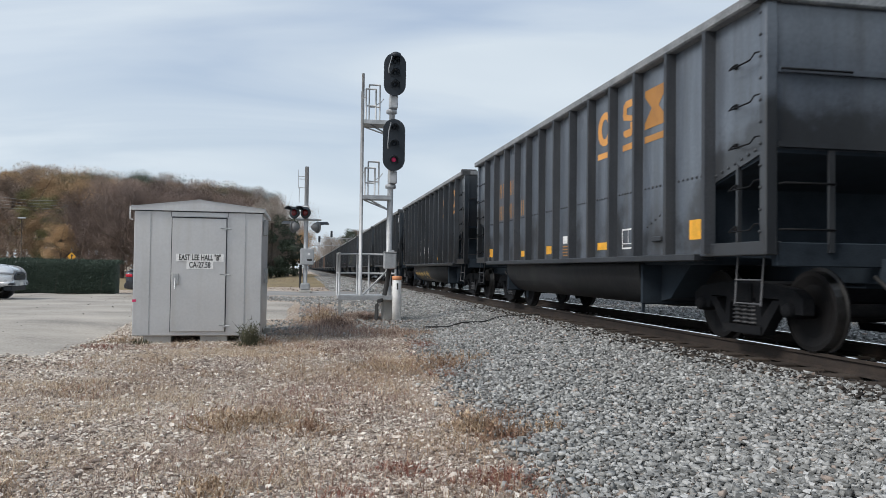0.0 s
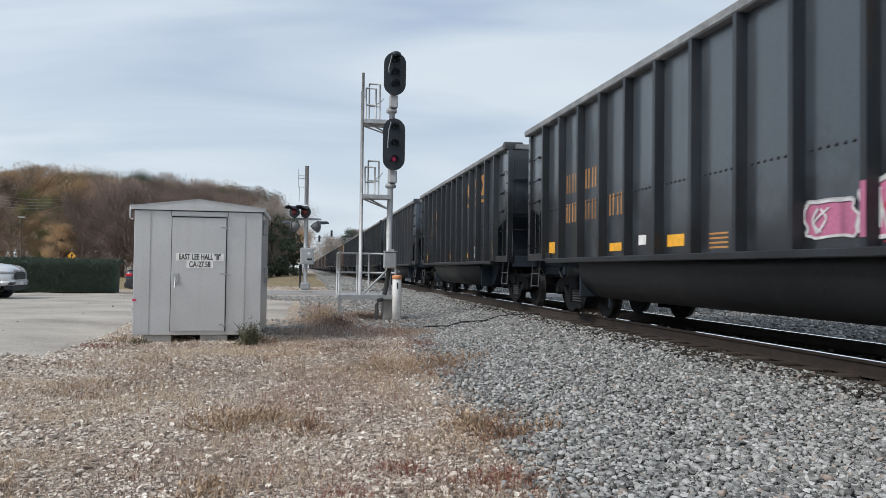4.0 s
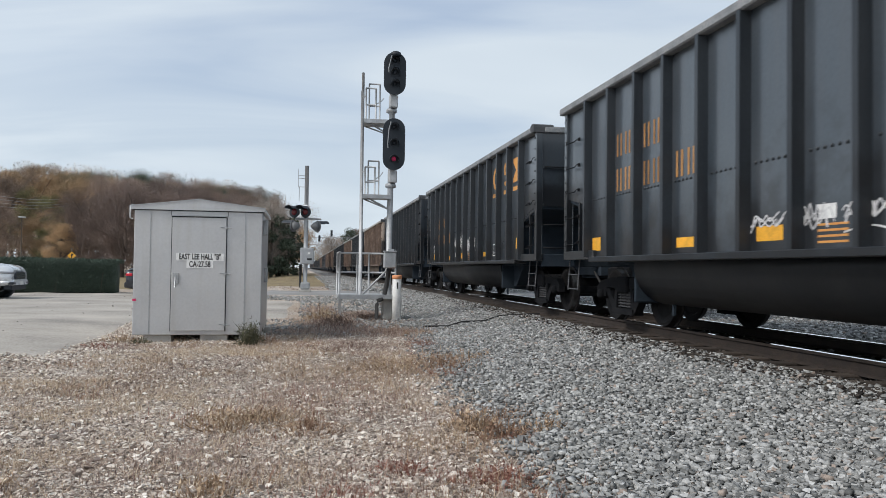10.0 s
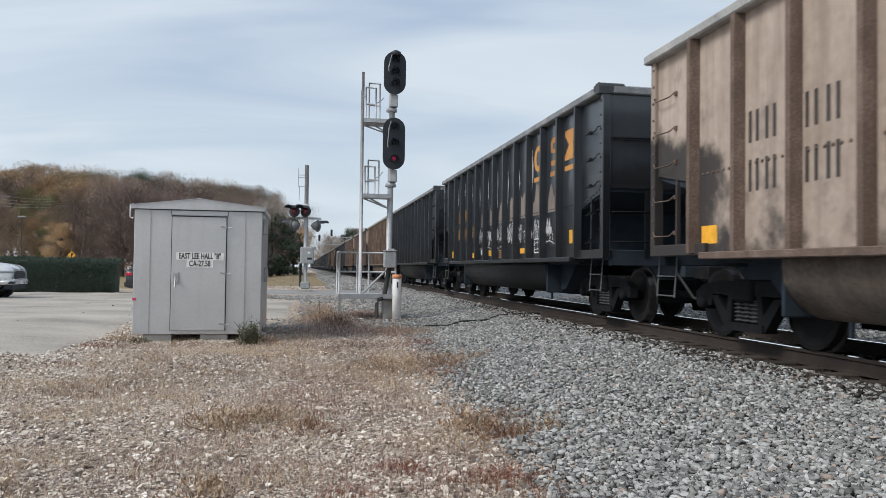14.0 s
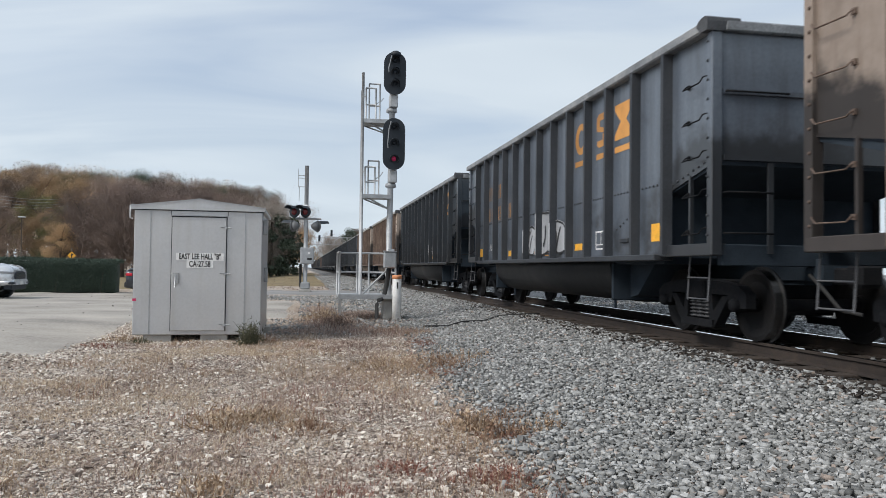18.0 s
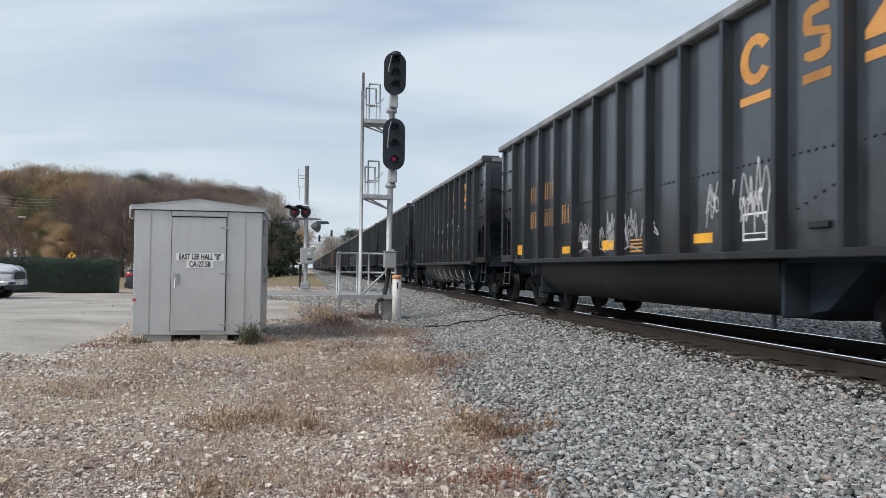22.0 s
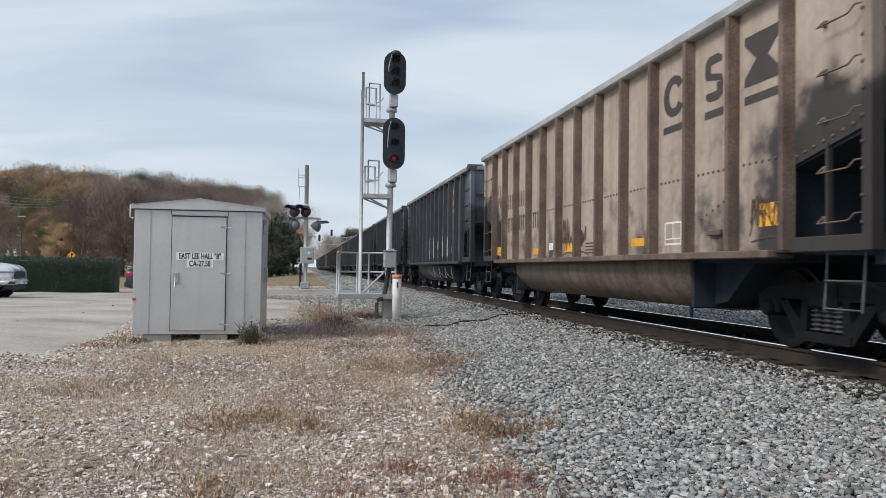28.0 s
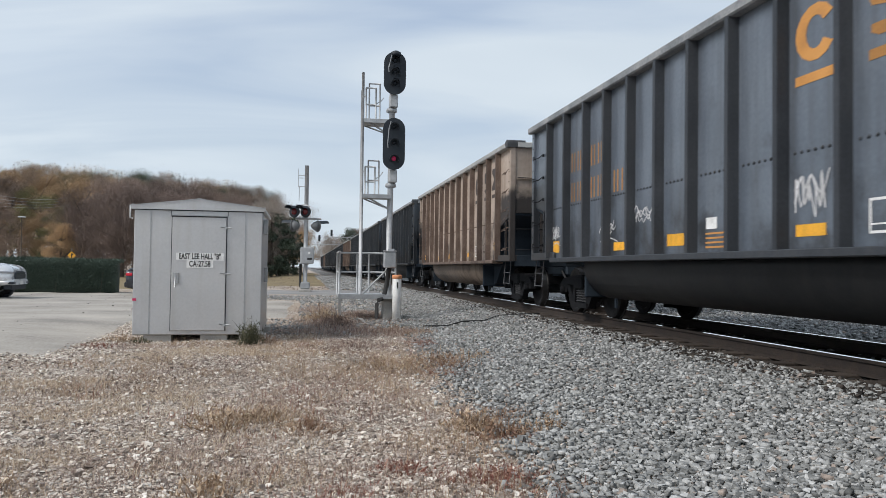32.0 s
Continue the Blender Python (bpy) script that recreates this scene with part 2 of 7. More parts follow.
M_BLACKTUB = mat("grimy_dark_tub", (0.012, 0.013, 0.015), (0.007, 0.008, 0.009), (0.022, 0.022, 0.023), rough=0.55, scale=1.1, fine=20, bump=0.08, streak=(0.028, 0.027, 0.026), streak_amount=0.35, vary=0.2, spec=0.35)
# Foot darkening in these paints also stands for sky reflection fading down the sides.
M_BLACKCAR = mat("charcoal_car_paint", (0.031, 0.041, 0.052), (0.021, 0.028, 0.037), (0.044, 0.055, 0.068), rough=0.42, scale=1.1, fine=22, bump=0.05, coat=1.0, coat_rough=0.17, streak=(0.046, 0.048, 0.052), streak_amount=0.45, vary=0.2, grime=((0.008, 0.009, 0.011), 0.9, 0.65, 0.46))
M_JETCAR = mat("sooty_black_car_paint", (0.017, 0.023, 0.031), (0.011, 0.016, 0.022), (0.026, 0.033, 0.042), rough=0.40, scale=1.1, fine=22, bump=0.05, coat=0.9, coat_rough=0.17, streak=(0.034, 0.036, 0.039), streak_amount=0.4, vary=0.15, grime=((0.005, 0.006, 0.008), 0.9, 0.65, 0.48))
# Darker copy of the charcoal paint: soot, with the rib flanks' shade painted in.
M_BLACKRIB = mat("sooty_shaded_charcoal_rib", (0.012, 0.016, 0.021), (0.007, 0.010, 0.014), (0.019, 0.025, 0.032), rough=0.45, scale=1.5, fine=30, bump=0.08, coat=0.2, coat_rough=0.25, streak=(0.05, 0.054, 0.06), streak_amount=0.35, vary=0.2, grime=((0.008, 0.008, 0.009), 0.85, 0.0, 0.4))
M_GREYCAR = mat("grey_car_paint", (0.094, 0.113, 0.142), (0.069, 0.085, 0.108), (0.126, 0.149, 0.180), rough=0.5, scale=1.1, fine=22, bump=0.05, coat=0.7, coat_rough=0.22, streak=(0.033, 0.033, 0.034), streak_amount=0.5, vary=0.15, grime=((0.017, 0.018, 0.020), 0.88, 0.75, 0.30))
# Grey ribs likewise: sootier than the panels, flank shade mixed into the colour.
M_GREYRIB = mat("sooty_shaded_grey_rib", (0.030, 0.034, 0.041), (0.019, 0.022, 0.027), (0.048, 0.054, 0.063), rough=0.55, scale=1.5, fine=30, bump=0.08, streak=(0.07, 0.07, 0.07), streak_amount=0.3, vary=0.15)
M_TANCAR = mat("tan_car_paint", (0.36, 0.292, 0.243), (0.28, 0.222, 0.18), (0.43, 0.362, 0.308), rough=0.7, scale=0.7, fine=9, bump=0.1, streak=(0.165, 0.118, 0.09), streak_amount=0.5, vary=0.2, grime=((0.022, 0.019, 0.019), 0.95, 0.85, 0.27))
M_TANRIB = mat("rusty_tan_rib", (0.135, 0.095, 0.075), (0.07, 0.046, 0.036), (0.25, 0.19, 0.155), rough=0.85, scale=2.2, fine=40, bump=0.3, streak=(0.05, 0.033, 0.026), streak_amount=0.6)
M_TANTUB = mat("sooty_tan_tub", (0.165, 0.128, 0.10), (0.06, 0.046, 0.037), (0.26, 0.20, 0.155), rough=0.75, scale=1.1, fine=20, bump=0.1, streak=(0.06, 0.045, 0.036), streak_amount=0.6)


# ---- mesh helpers ----
def part(name, bm, material, parent=None, label=""):
    """Links a bmesh, or a ready mesh, as one object under its thing or part."""
    if isinstance(bm, bpy.types.Mesh):
        me = bm
    else:
        me = bpy.data.meshes.new(name)
        bm.to_mesh(me)
        bm.free()
    if material and not me.materials:
        me.materials.append(material)
    ob = new(name, me)
    if parent:
        ob.parent = parent
    if label:
        tagged(ob, label)
    return ob


def thing(name, m, label, category, group="", kind=""):
    ob = new(name)
    ob.empty_display_size = 0.2
    ob.matrix_basis = m
    return tagged(ob, label, category, group, kind)


def np_mesh(name, verts, faces, material, smooth=False):
    me = bpy.data.meshes.new(name)
    verts, faces = np.asarray(verts, np.float32), np.asarray(faces, np.int32)
    k = faces.shape[1]
    me.vertices.add(len(verts))
    me.vertices.foreach_set("co", verts.ravel())
    me.loops.add(faces.size)
    me.loops.foreach_set("vertex_index", faces.ravel())
    me.polygons.add(len(faces))
    me.polygons.foreach_set("loop_start", np.arange(0, faces.size, k, dtype=np.int32))
    me.update(calc_edges=True)
    me.validate()
    me.polygons.foreach_set("use_smooth", np.full(len(faces), smooth, bool))
    me.materials.append(material)
    return me


def box(bm, x0, y0, z0, x1, y1, z1, bev=0.0, m=None):
    vs = [bm.verts.new(p) for p in ((x0, y0, z0), (x1, y0, z0), (x1, y1, z0), (x0, y1, z0), (x0, y0, z1), (x1, y0, z1), (x1, y1, z1), (x0, y1, z1))]
    fs = [bm.faces.new([vs[i] for i in q]) for q in ((3, 2, 1, 0), (4, 5, 6, 7), (0, 1, 5, 4), (1, 2, 6, 5), (2, 3, 7, 6), (3, 0, 4, 7))]
    if bev:
        es = list({e for f in fs for e in f.edges})
        got = bmesh.ops.bevel(bm, geom=es, offset=bev, segments=1, affect="EDGES")
        vs = list({v for f in got["faces"] for v in f.verts} | {v for v in vs if v.is_valid})
    if m is not None:
        bmesh.ops.transform(bm, matrix=m, verts=[v for v in vs if v.is_valid])
    return bm


def boxes(*specs, bev=0.0):
    bm = bmesh.new()
    for s in specs:
        box(bm, *s, bev=bev)
    return bm


def tube(bm, pts, r, n=8, r1=None, cap=True):
    """A round bar along points, tapering to r1."""
    pts = [Vector(p) for p in pts]
    r1 = r if r1 is None else r1
    rings = []
    for i, p in enumerate(pts):
        d = (pts[min(i + 1, len(pts) - 1)] - pts[max(i - 1, 0)]).normalized()
        ref = Vector((0, 0, 1)) if abs(d.z) < 0.9 else Vector((1, 0, 0))
        u = d.cross(ref).normalized()
        v = d.cross(u)
        rad = r + (r1 - r) * i / max(1, len(pts) - 1)
        rings.append([bm.verts.new(p + (u * math.cos(a) + v * math.sin(a)) * rad) for a in (2 * math.pi * k / n for k in range(n))])
    for a, b in zip(rings, rings[1:]):
        for k in range(n):
            f = bm.faces.new((a[k], a[(k + 1) % n], b[(k + 1) % n], b[k]))
            f.smooth = n > 5
    if cap:
        bm.faces.new(rings[0])
        bm.faces.new(rings[-1][::-1])
    return bm


def tubes(*specs, n=8):
    bm = bmesh.new()
    for pts, r in specs:
        tube(bm, pts, r, n)
    return bm


def lathe(bm, profile, n=24, axis="z", at=(0, 0, 0), smooth=True, close=False):
    """Turns (radius, height) pairs round an axis."""
    rings = []
    for r, h in profile:
        ring = []
        for k in range(n):
            a = 2 * math.pi * k / n
            c, s = r * math.cos(a), r * math.sin(a)
            p = {"z": (c, s, h), "x": (h, c, s), "y": (s, h, c)}[axis]
            ring.append(bm.verts.new(Vector(p) + Vector(at)))
        rings.append(ring)
    for a, b in zip(rings, rings[1:]):
        for k in range(n):
            f = bm.faces.new((a[k], a[(k + 1) % n], b[(k + 1) % n], b[k]))
            f.smooth = smooth
    bm.faces.new(rings[0][::-1])
    bm.faces.new(rings[-1])
    bmesh.ops.recalc_face_normals(bm, faces=bm.faces)
    return bm


def slab(bm, poly, axis, d0, d1):
    """A flat polygon given thickness: poly in the other two axes, from d0 to d1 along the axis."""
    def at(a, b, d):
        return {"x": (d, a, b), "y": (a, d, b), "z": (a, b, d)}[axis]
    lo = [bm.verts.new(at(a, b, d0)) for a, b in poly]
    hi = [bm.verts.new(at(a, b, d1)) for a, b in poly]
    fs = [bm.faces.new(lo), bm.faces.new(hi[::-1])]
    n = len(poly)
    for i in range(n):
        fs.append(bm.faces.new((lo[i], hi[i], hi[(i + 1) % n], lo[(i + 1) % n])))
    bmesh.ops.recalc_face_normals(bm, faces=fs)
    return bm


def lettering(name, text, size, m, material, parent, bold=0.0):
    cu = bpy.data.curves.new(name, "FONT")
    cu.body, cu.size, cu.align_x, cu.extrude, cu.offset = text, size, "CENTER", 0.002, bold
    tmp = new("tmp", cu)
    me = bpy.data.meshes.new_from_object(tmp.evaluated_get(bpy.context.evaluated_depsgraph_get()))
    bpy.data.objects.remove(tmp)
    me.transform(m)
    me.materials.clear()
    return part(name, me, material, parent)


def smooth01(a, b, v):
    t = np.clip((v - a) / (b - a), 0, 1)
    return t * t * (3 - 2 * t)


def hash_noise(x, y, seed=0):
    """Smooth value noise for arrays."""
    def h(i, j):
        v = np.sin(i * 127.1 + j * 311.7 + seed * 74.7) * 43758.5453
        return v - np.floor(v)
    i, j = np.floor(x), np.floor(y)
    fx, fy = x - i, y - j
    fx, fy = fx * fx * (3 - 2 * fx), fy * fy * (3 - 2 * fy)
    return (h(i, j) * (1 - fx) + h(i + 1, j) * fx) * (1 - fy) + (h(i, j + 1) * (1 - fx) + h(i + 1, j + 1) * fx) * fy


# ---- ground ----
TRACK_X = 6.43


def toe(y):
    """Foot of the ballast slope across the track."""
    return 1.75 + 0.25 * smooth01(3, 8, y) + 1.3 * smooth01(8, 24, y)


def ground_z(x, y):
    x, y = np.asarray(x, float), np.asarray(y, float)
    base = -0.50 - 0.06 * smooth01(8, 14, y) + 0.12 * smooth01(16, 20, y) + 0.26 * smooth01(20, 31, y) * smooth01(-5, -1, x)
    base = base + (-0.41 - base) * (1 - smooth01(-6, -4, x)) * smooth01(9, 14, y)
    base = base + 0.05 * (hash_noise(x * 0.7, y * 0.7, 1) - 0.5) + 0.025 * (hash_noise(x * 2.1, y * 2.1, 2) - 0.5)
    base = base + 0.13 * np.exp(-((x - .35) / .75) ** 2 - ((y - 11.3) / .9) ** 2)
    t = toe(y) + 0.25 * (hash_noise(x * 0 + y * 0.6, y * 0, 3) - 0.5)
    s = np.clip((x - t) / (4.95 - t), 0, 1)
    s = s * (1.35 - 0.35 * s)
    bal = base + (-0.205 - base) * np.clip(s, 0, 1)
    z = np.where(x > t, bal, base)
    right = smooth01(13.5, 16, x)
    z = z * (1 - right) + right * -0.7
    far = smooth01(60, 400, np.hypot(x, y))
    return z * (1 - far) + far * np.where(np.abs(x - 9) < 6, -0.21, -0.5)


def spread(dense, lo, hi, growth=1.18):
    """Grid lines: even inside, growing towards the horizon."""
    out_ = list(dense)
    step = dense[1] - dense[0]
    a, s = dense[-1], step
    while a < hi:
        s *= growth
        a += s
        out_.append(a)
    a, s = dense[0], step
    while a > lo:
        s *= growth
        a -= s
        out_.insert(0, a)
    return np.array(out_)


def ground_material():
    m = bpy.data.materials.new("gravel_and_dry_grass")
    m.use_nodes = True
    nt = m.node_tree
    b = nt.nodes["Principled BSDF"]
    co = nt.nodes.new("ShaderNodeTexCoord")
    v = nt.nodes.new("ShaderNodeTexVoronoi")
    v.inputs["Scale"].default_value = 46
    nt.links.new(co.outputs["Object"], v.inputs["Vector"])
    bw = nt.nodes.new("ShaderNodeSeparateColor")
    nt.links.new(v.outputs["Color"], bw.inputs[0])
    stone = ramp(nt, ((0.0, (0.13, 0.10, 0.08)), (0.4, (0.38, 0.315, 0.26)), (1.0, (0.74, 0.655, 0.56))))
    nt.links.new(bw.outputs[0], stone.inputs[0])
    sx = nt.nodes.new("ShaderNodeSeparateXYZ")
    nt.links.new(co.outputs["Object"], sx.inputs[0])
    bed = nt.nodes.new("ShaderNodeMapRange")
    bed.inputs["From Min"].default_value, bed.inputs["From Max"].default_value = 1.8, 2.8
    nt.links.new(sx.outputs["X"], bed.inputs[0])
    grit = ramp(nt, ((0.0, (0.04, 0.04, 0.04)), (0.4, (0.13, 0.128, 0.124)), (1.0, (0.32, 0.315, 0.305))))
    nt.links.new(bw.outputs[0], grit.inputs[0])
    bm_ = nt.nodes.new("ShaderNodeMix")
    bm_.data_type = "RGBA"
    nt.links.new(bed.outputs[0], bm_.inputs["Factor"])
    nt.links.new(stone.outputs[0], bm_.inputs[6])
    nt.links.new(grit.outputs[0], bm_.inputs[7])
    gr = nt.nodes.new("ShaderNodeTexNoise")
    gr.inputs["Scale"].default_value, gr.inputs["Detail"].default_value = 0.9, 7
    nt.links.new(co.outputs["Object"], gr.inputs["Vector"])
    gf = ramp(nt, ((0.46, (0, 0, 0)), (0.60, (1, 1, 1))))
    nt.links.new(gr.outputs["Fac"], gf.inputs[0])
    gn = nt.nodes.new("ShaderNodeTexNoise")
    gn.inputs["Scale"].default_value, gn.inputs["Detail"].default_value = 30, 5
    nt.links.new(co.outputs["Object"], gn.inputs["Vector"])
    gc = ramp(nt, ((0.3, (0.20, 0.14, 0.10)), (0.5, (0.38, 0.295, 0.22)), (0.75, (0.58, 0.475, 0.36))))
    nt.links.new(gn.outputs["Fac"], gc.inputs[0])
    side = nt.nodes.new("ShaderNodeMapRange")
    side.inputs["From Min"].default_value, side.inputs["From Max"].default_value = 1.4, 2.6
    side.inputs["To Min"].default_value, side.inputs["To Max"].default_value = 0.75, 0.0
    nt.links.new(sx.outputs["X"], side.inputs[0])
    fac = nt.nodes.new("ShaderNodeMath")
    fac.operation = "MULTIPLY"
    nt.links.new(gf.outputs[0], fac.inputs[0])
    nt.links.new(side.outputs[0], fac.inputs[1])
    mx = nt.nodes.new("ShaderNodeMix")
    mx.data_type = "RGBA"
    nt.links.new(fac.outputs[0], mx.inputs["Factor"])
    nt.links.new(bm_.outputs[2], mx.inputs[6])
    nt.links.new(gc.outputs[0], mx.inputs[7])
    nt.links.new(mx.outputs[2], b.inputs["Base Color"])
    b.inputs["Roughness"].default_value = 0.95
    bp = nt.nodes.new("ShaderNodeBump")
    bp.inputs["Strength"].default_value, bp.inputs["Distance"].default_value = 0.9, 0.03
    bp.invert = True
    nt.links.new(v.outputs["Distance"], bp.inputs["Height"])
    nt.links.new(bp.outputs[0], b.inputs["Normal"])
    return m


M_GROUND = ground_material()
gx = spread(np.arange(-9, 14.01, 0.2), -2600, 2600)
gy = spread(np.arange(2, 40.01, 0.25), -2600, 3200)
GX, GY = np.meshgrid(gx, gy)
GZ = ground_z(GX, GY)
nx, ny = len(gx), len(gy)
idx = np.arange(nx * ny).reshape(ny, nx)
quads = np.stack([idx[:-1, :-1], idx[:-1, 1:], idx[1:, 1:], idx[1:, :-1]], -1).reshape(-1, 4)
ground = part("ground", np_mesh("ground", np.stack([GX, GY, GZ], -1).reshape(-1, 3), quads, M_GROUND, True), None)
tagged(ground, "stony ground of pale gravel with dry brown grass", "ground", kind="structure")


def sheet(name, xs, ys, lift, material, label, thick=0.05):
    """A paved sheet that follows the ground."""
    X, Y = np.meshgrid(xs, ys)
    rim = (X == xs[0]) | (X == xs[-1]) | (Y == ys[0]) | (Y == ys[-1])
    Z = ground_z(X, Y) + np.where(rim, -.04, lift)
    X = X + np.where(rim, .5 * (hash_noise(Y * 1.1, X * .9, 8) - .5), 0)
    Y = Y + np.where(rim, .9 * (hash_noise(X * 1.1, Y * .9, 9) - .5), 0)
    a, b_ = len(xs), len(ys)
    ii = np.arange(a * b_).reshape(b_, a)
    q = np.stack([ii[:-1, :-1], ii[:-1, 1:], ii[1:, 1:], ii[1:, :-1]], -1).reshape(-1, 4)
    ob = part(name, np_mesh(name, np.stack([X, Y, Z], -1).reshape(-1, 3), q, material, True), None)
    return tagged(ob, label, "pavement", kind="structure")


M_LOT = mat("worn_pale_pavement", (0.355, 0.325, 0.285), (0.16, 0.145, 0.128), (0.51, 0.465, 0.405), rough=0.9, scale=0.8, stretch=(.55, 1, 1), fine=35, bump=0.3, bdist=0.006)
M_ROAD = mat("grey_asphalt", (0.245, 0.238, 0.23), (0.17, 0.166, 0.162), (0.32, 0.312, 0.30), rough=0.9, scale=0.5, fine=40, bump=0.3)
M_VERGE = mat("dry_lawn", (0.20, 0.15, 0.075), (0.11, 0.09, 0.05), (0.31, 0.24, 0.13), rough=0.95, scale=0.8, fine=30, bump=0.5, bdist=0.03)
sheet("parking_lot", np.linspace(-60, -3.5, 110), np.linspace(12.2, 36.4, 60), 0.022, M_LOT, "worn pale paved parking lot")
sheet("parking_lot_end", np.linspace(-3.5, -0.25, 14), np.linspace(19.6, 26.5, 16), 0.012, M_LOT, "worn pale pavement behind the shed")
sheet("road", np.linspace(-6.5, 24, 60), np.linspace(29.0, 35.0, 9), 0.04, M_ROAD, "pale grey road that crosses the railway")
sheet("lawn", np.linspace(-40, 2.2, 50), np.linspace(42, 130, 60), 0.04, M_VERGE, "dry yellow grass verge beyond the road")


# ---- railway ----
def rail_profile():
    return ((-0.07, -0.172), (0.07, -0.172), (0.07, -0.160), (0.012, -0.140), (0.010, -0.045), (0.036, -0.034), (0.036, -0.004), (0.034, 0.0),
            (-0.034, 0.0), (-0.036, -0.004), (-0.036, -0.034), (-0.010, -0.045), (-0.012, -0.140), (-0.07, -0.160))


def railway(name, x, label):
    t = thing(name, pose(x, 0, 0), label, "railway track", kind="structure")
    for sx in (-0.7525, 0.7525):
        bm = bmesh.new()
        slab(bm, [(sx + a, b) for a, b in rail_profile()], "y", -700, 1500)
        me = bpy.data.meshes.new("rail")
        bm.to_mesh(me)
        bm.free()
        me.materials.append(M_RAIL)
        me.materials.append(M_RAILTOP)
        for f in me.polygons:
            if abs(f.normal.z) > 0.7 and f.center.z > -0.0015:
                f.material_index = 1
        part("rail", me, None, t)
    bm = box(bmesh.new(), -1.3, -0.115, -0.34, 1.3, 0.115, -0.165, bev=0.012)
    me = bpy.data.meshes.new("tie")
    bm.to_mesh(me)
    bm.free()
    me.materials.append(M_TIE)
    rnd = random.Random(5)
    for k in range(110):
        ob = part("tie", me, None, t)
        ob.matrix_basis = pose(rnd.uniform(-.04, .04), -3 + k * 0.53 + rnd.uniform(-.03, .03), 0, 0, 0, rnd.uniform(-1.2, 1.2))
    return t


railway("track", TRACK_X, "rusty steel rails on dark wooden ties in ballast")


# ---- coal cars ----
SIDE = -1.6          # near side of the body, across the car
TOP, SILL = 3.91, 1.07


def wheelset_mesh():
    bm = bmesh.new()
    prof = ((0.06, -0.02), (0.30, -0.03), (0.40, -0.065), (0.452, -0.065), (0.457, 0.035), (0.495, 0.045), (0.49, 0.07), (0.40, 0.07), (0.36, 0.03), (0.14, 0.05), (0.12, 0.10), (0.06, 0.10))
    lathe(bm, prof, 32, "x", smooth=False)
    me = bpy.data.meshes.new("wheel")
    bm.to_mesh(me)
    bm.free()
    me.materials.append(M_WHEEL)
    me.materials.append(M_TREAD)
    for f in me.polygons:
        c = f.center
        if 0.44 < math.hypot(c.y, c.z) < 0.48 and -0.064 < c.x < 0.05:
            f.material_index = 1
    return me


WHEEL = wheelset_mesh()
AXLE = .95


def truck(car, y):
    """A two-axle bogie: cast side frames, springs, bearings, wheels and axles."""
    t = new("truck")
    t.parent = car
    t.matrix_basis = pose(0, y, 0)
    for sx in (-1, 1):
        bm = bmesh.new()
        x0, x1 = sorted((sx * 0.93, sx * 1.07))
        # the frame as upper chord, two legs and a lower chord, with windows between
        slab(bm, [(-1.17, .60), (-1.17, .42), (-0.78, .42), (-0.74, .58), (0.74, .58), (0.78, .42), (1.17, .42), (1.17, .60), (1.0, .70), (0.5, .76), (-0.5, .76), (-1.0, .70)], "x", x0, x1)
        slab(bm, [(-0.78, .56), (-0.62, .56), (-0.30, .26), (-0.30, .14), (-0.42, .14)], "x", x0, x1)
        slab(bm, [(0.78, .56), (0.62, .56), (0.30, .26), (0.30, .14), (0.42, .14)], "x", x0, x1)
        slab(bm, [(-0.42, .14), (-0.42, .24), (0.42, .24), (0.42, .14)], "x", x0 - .03, x1 + .03)
        slab(bm, [(-0.42, .22), (-0.30, .22), (-0.27, .60), (-0.36, .60)], "x", x0, x1)
        slab(bm, [(0.42, .22), (0.30, .22), (0.27, .60), (0.36, .60)], "x", x0, x1)
        part("side_frame", bm, M_STEEL_DARK, t)
        if sx > 0:
            continue
        for sy in (-0.17, 0.0, 0.17):
            prof = [(.045, .243)] + [((.052, .084, .084, .052)[k % 4], .25 + k * .0125) for k in range(24)] + [(.045, .56)]
            part("coil_spring", lathe(bmesh.new(), prof, 10, "z", (sx * 1.0, sy, 0)), M_SPRING, t)
        for sy in (-AXLE, AXLE):
            bm = bmesh.new()
            lathe(bm, ((0.03, sx * 1.15), (0.07, sx * 1.14), (0.085, sx * 1.11), (0.09, sx * 0.92)), 14, "x", (0, sy, 0.457))
            part("bearing", bm, M_STEEL_DARK, t)
    for sy in (-AXLE, AXLE):
        part("axle", tubes((((-0.95, sy, .457), (0.95, sy, .457)), 0.085), n=12), M_STEEL_DARK, t)
        for sx in (-1, 1):
            w = part("wheel", WHEEL, None, t)
            w.matrix_basis = pose(sx * 0.7525, sy, 0.457, 0, 0, 180 if sx > 0 else 0)
        part("brake_beam", boxes((-0.7, sy * 0.42 - .05, .30, 0.7, sy * 0.42 + .05, .40), bev=.01), M_STEEL_DARK, t)
    part("bolster", boxes((-1.12, -0.22, 0.50, 1.12, 0.22, 0.78), bev=0.03), M_STEEL_DARK, t)
    return t


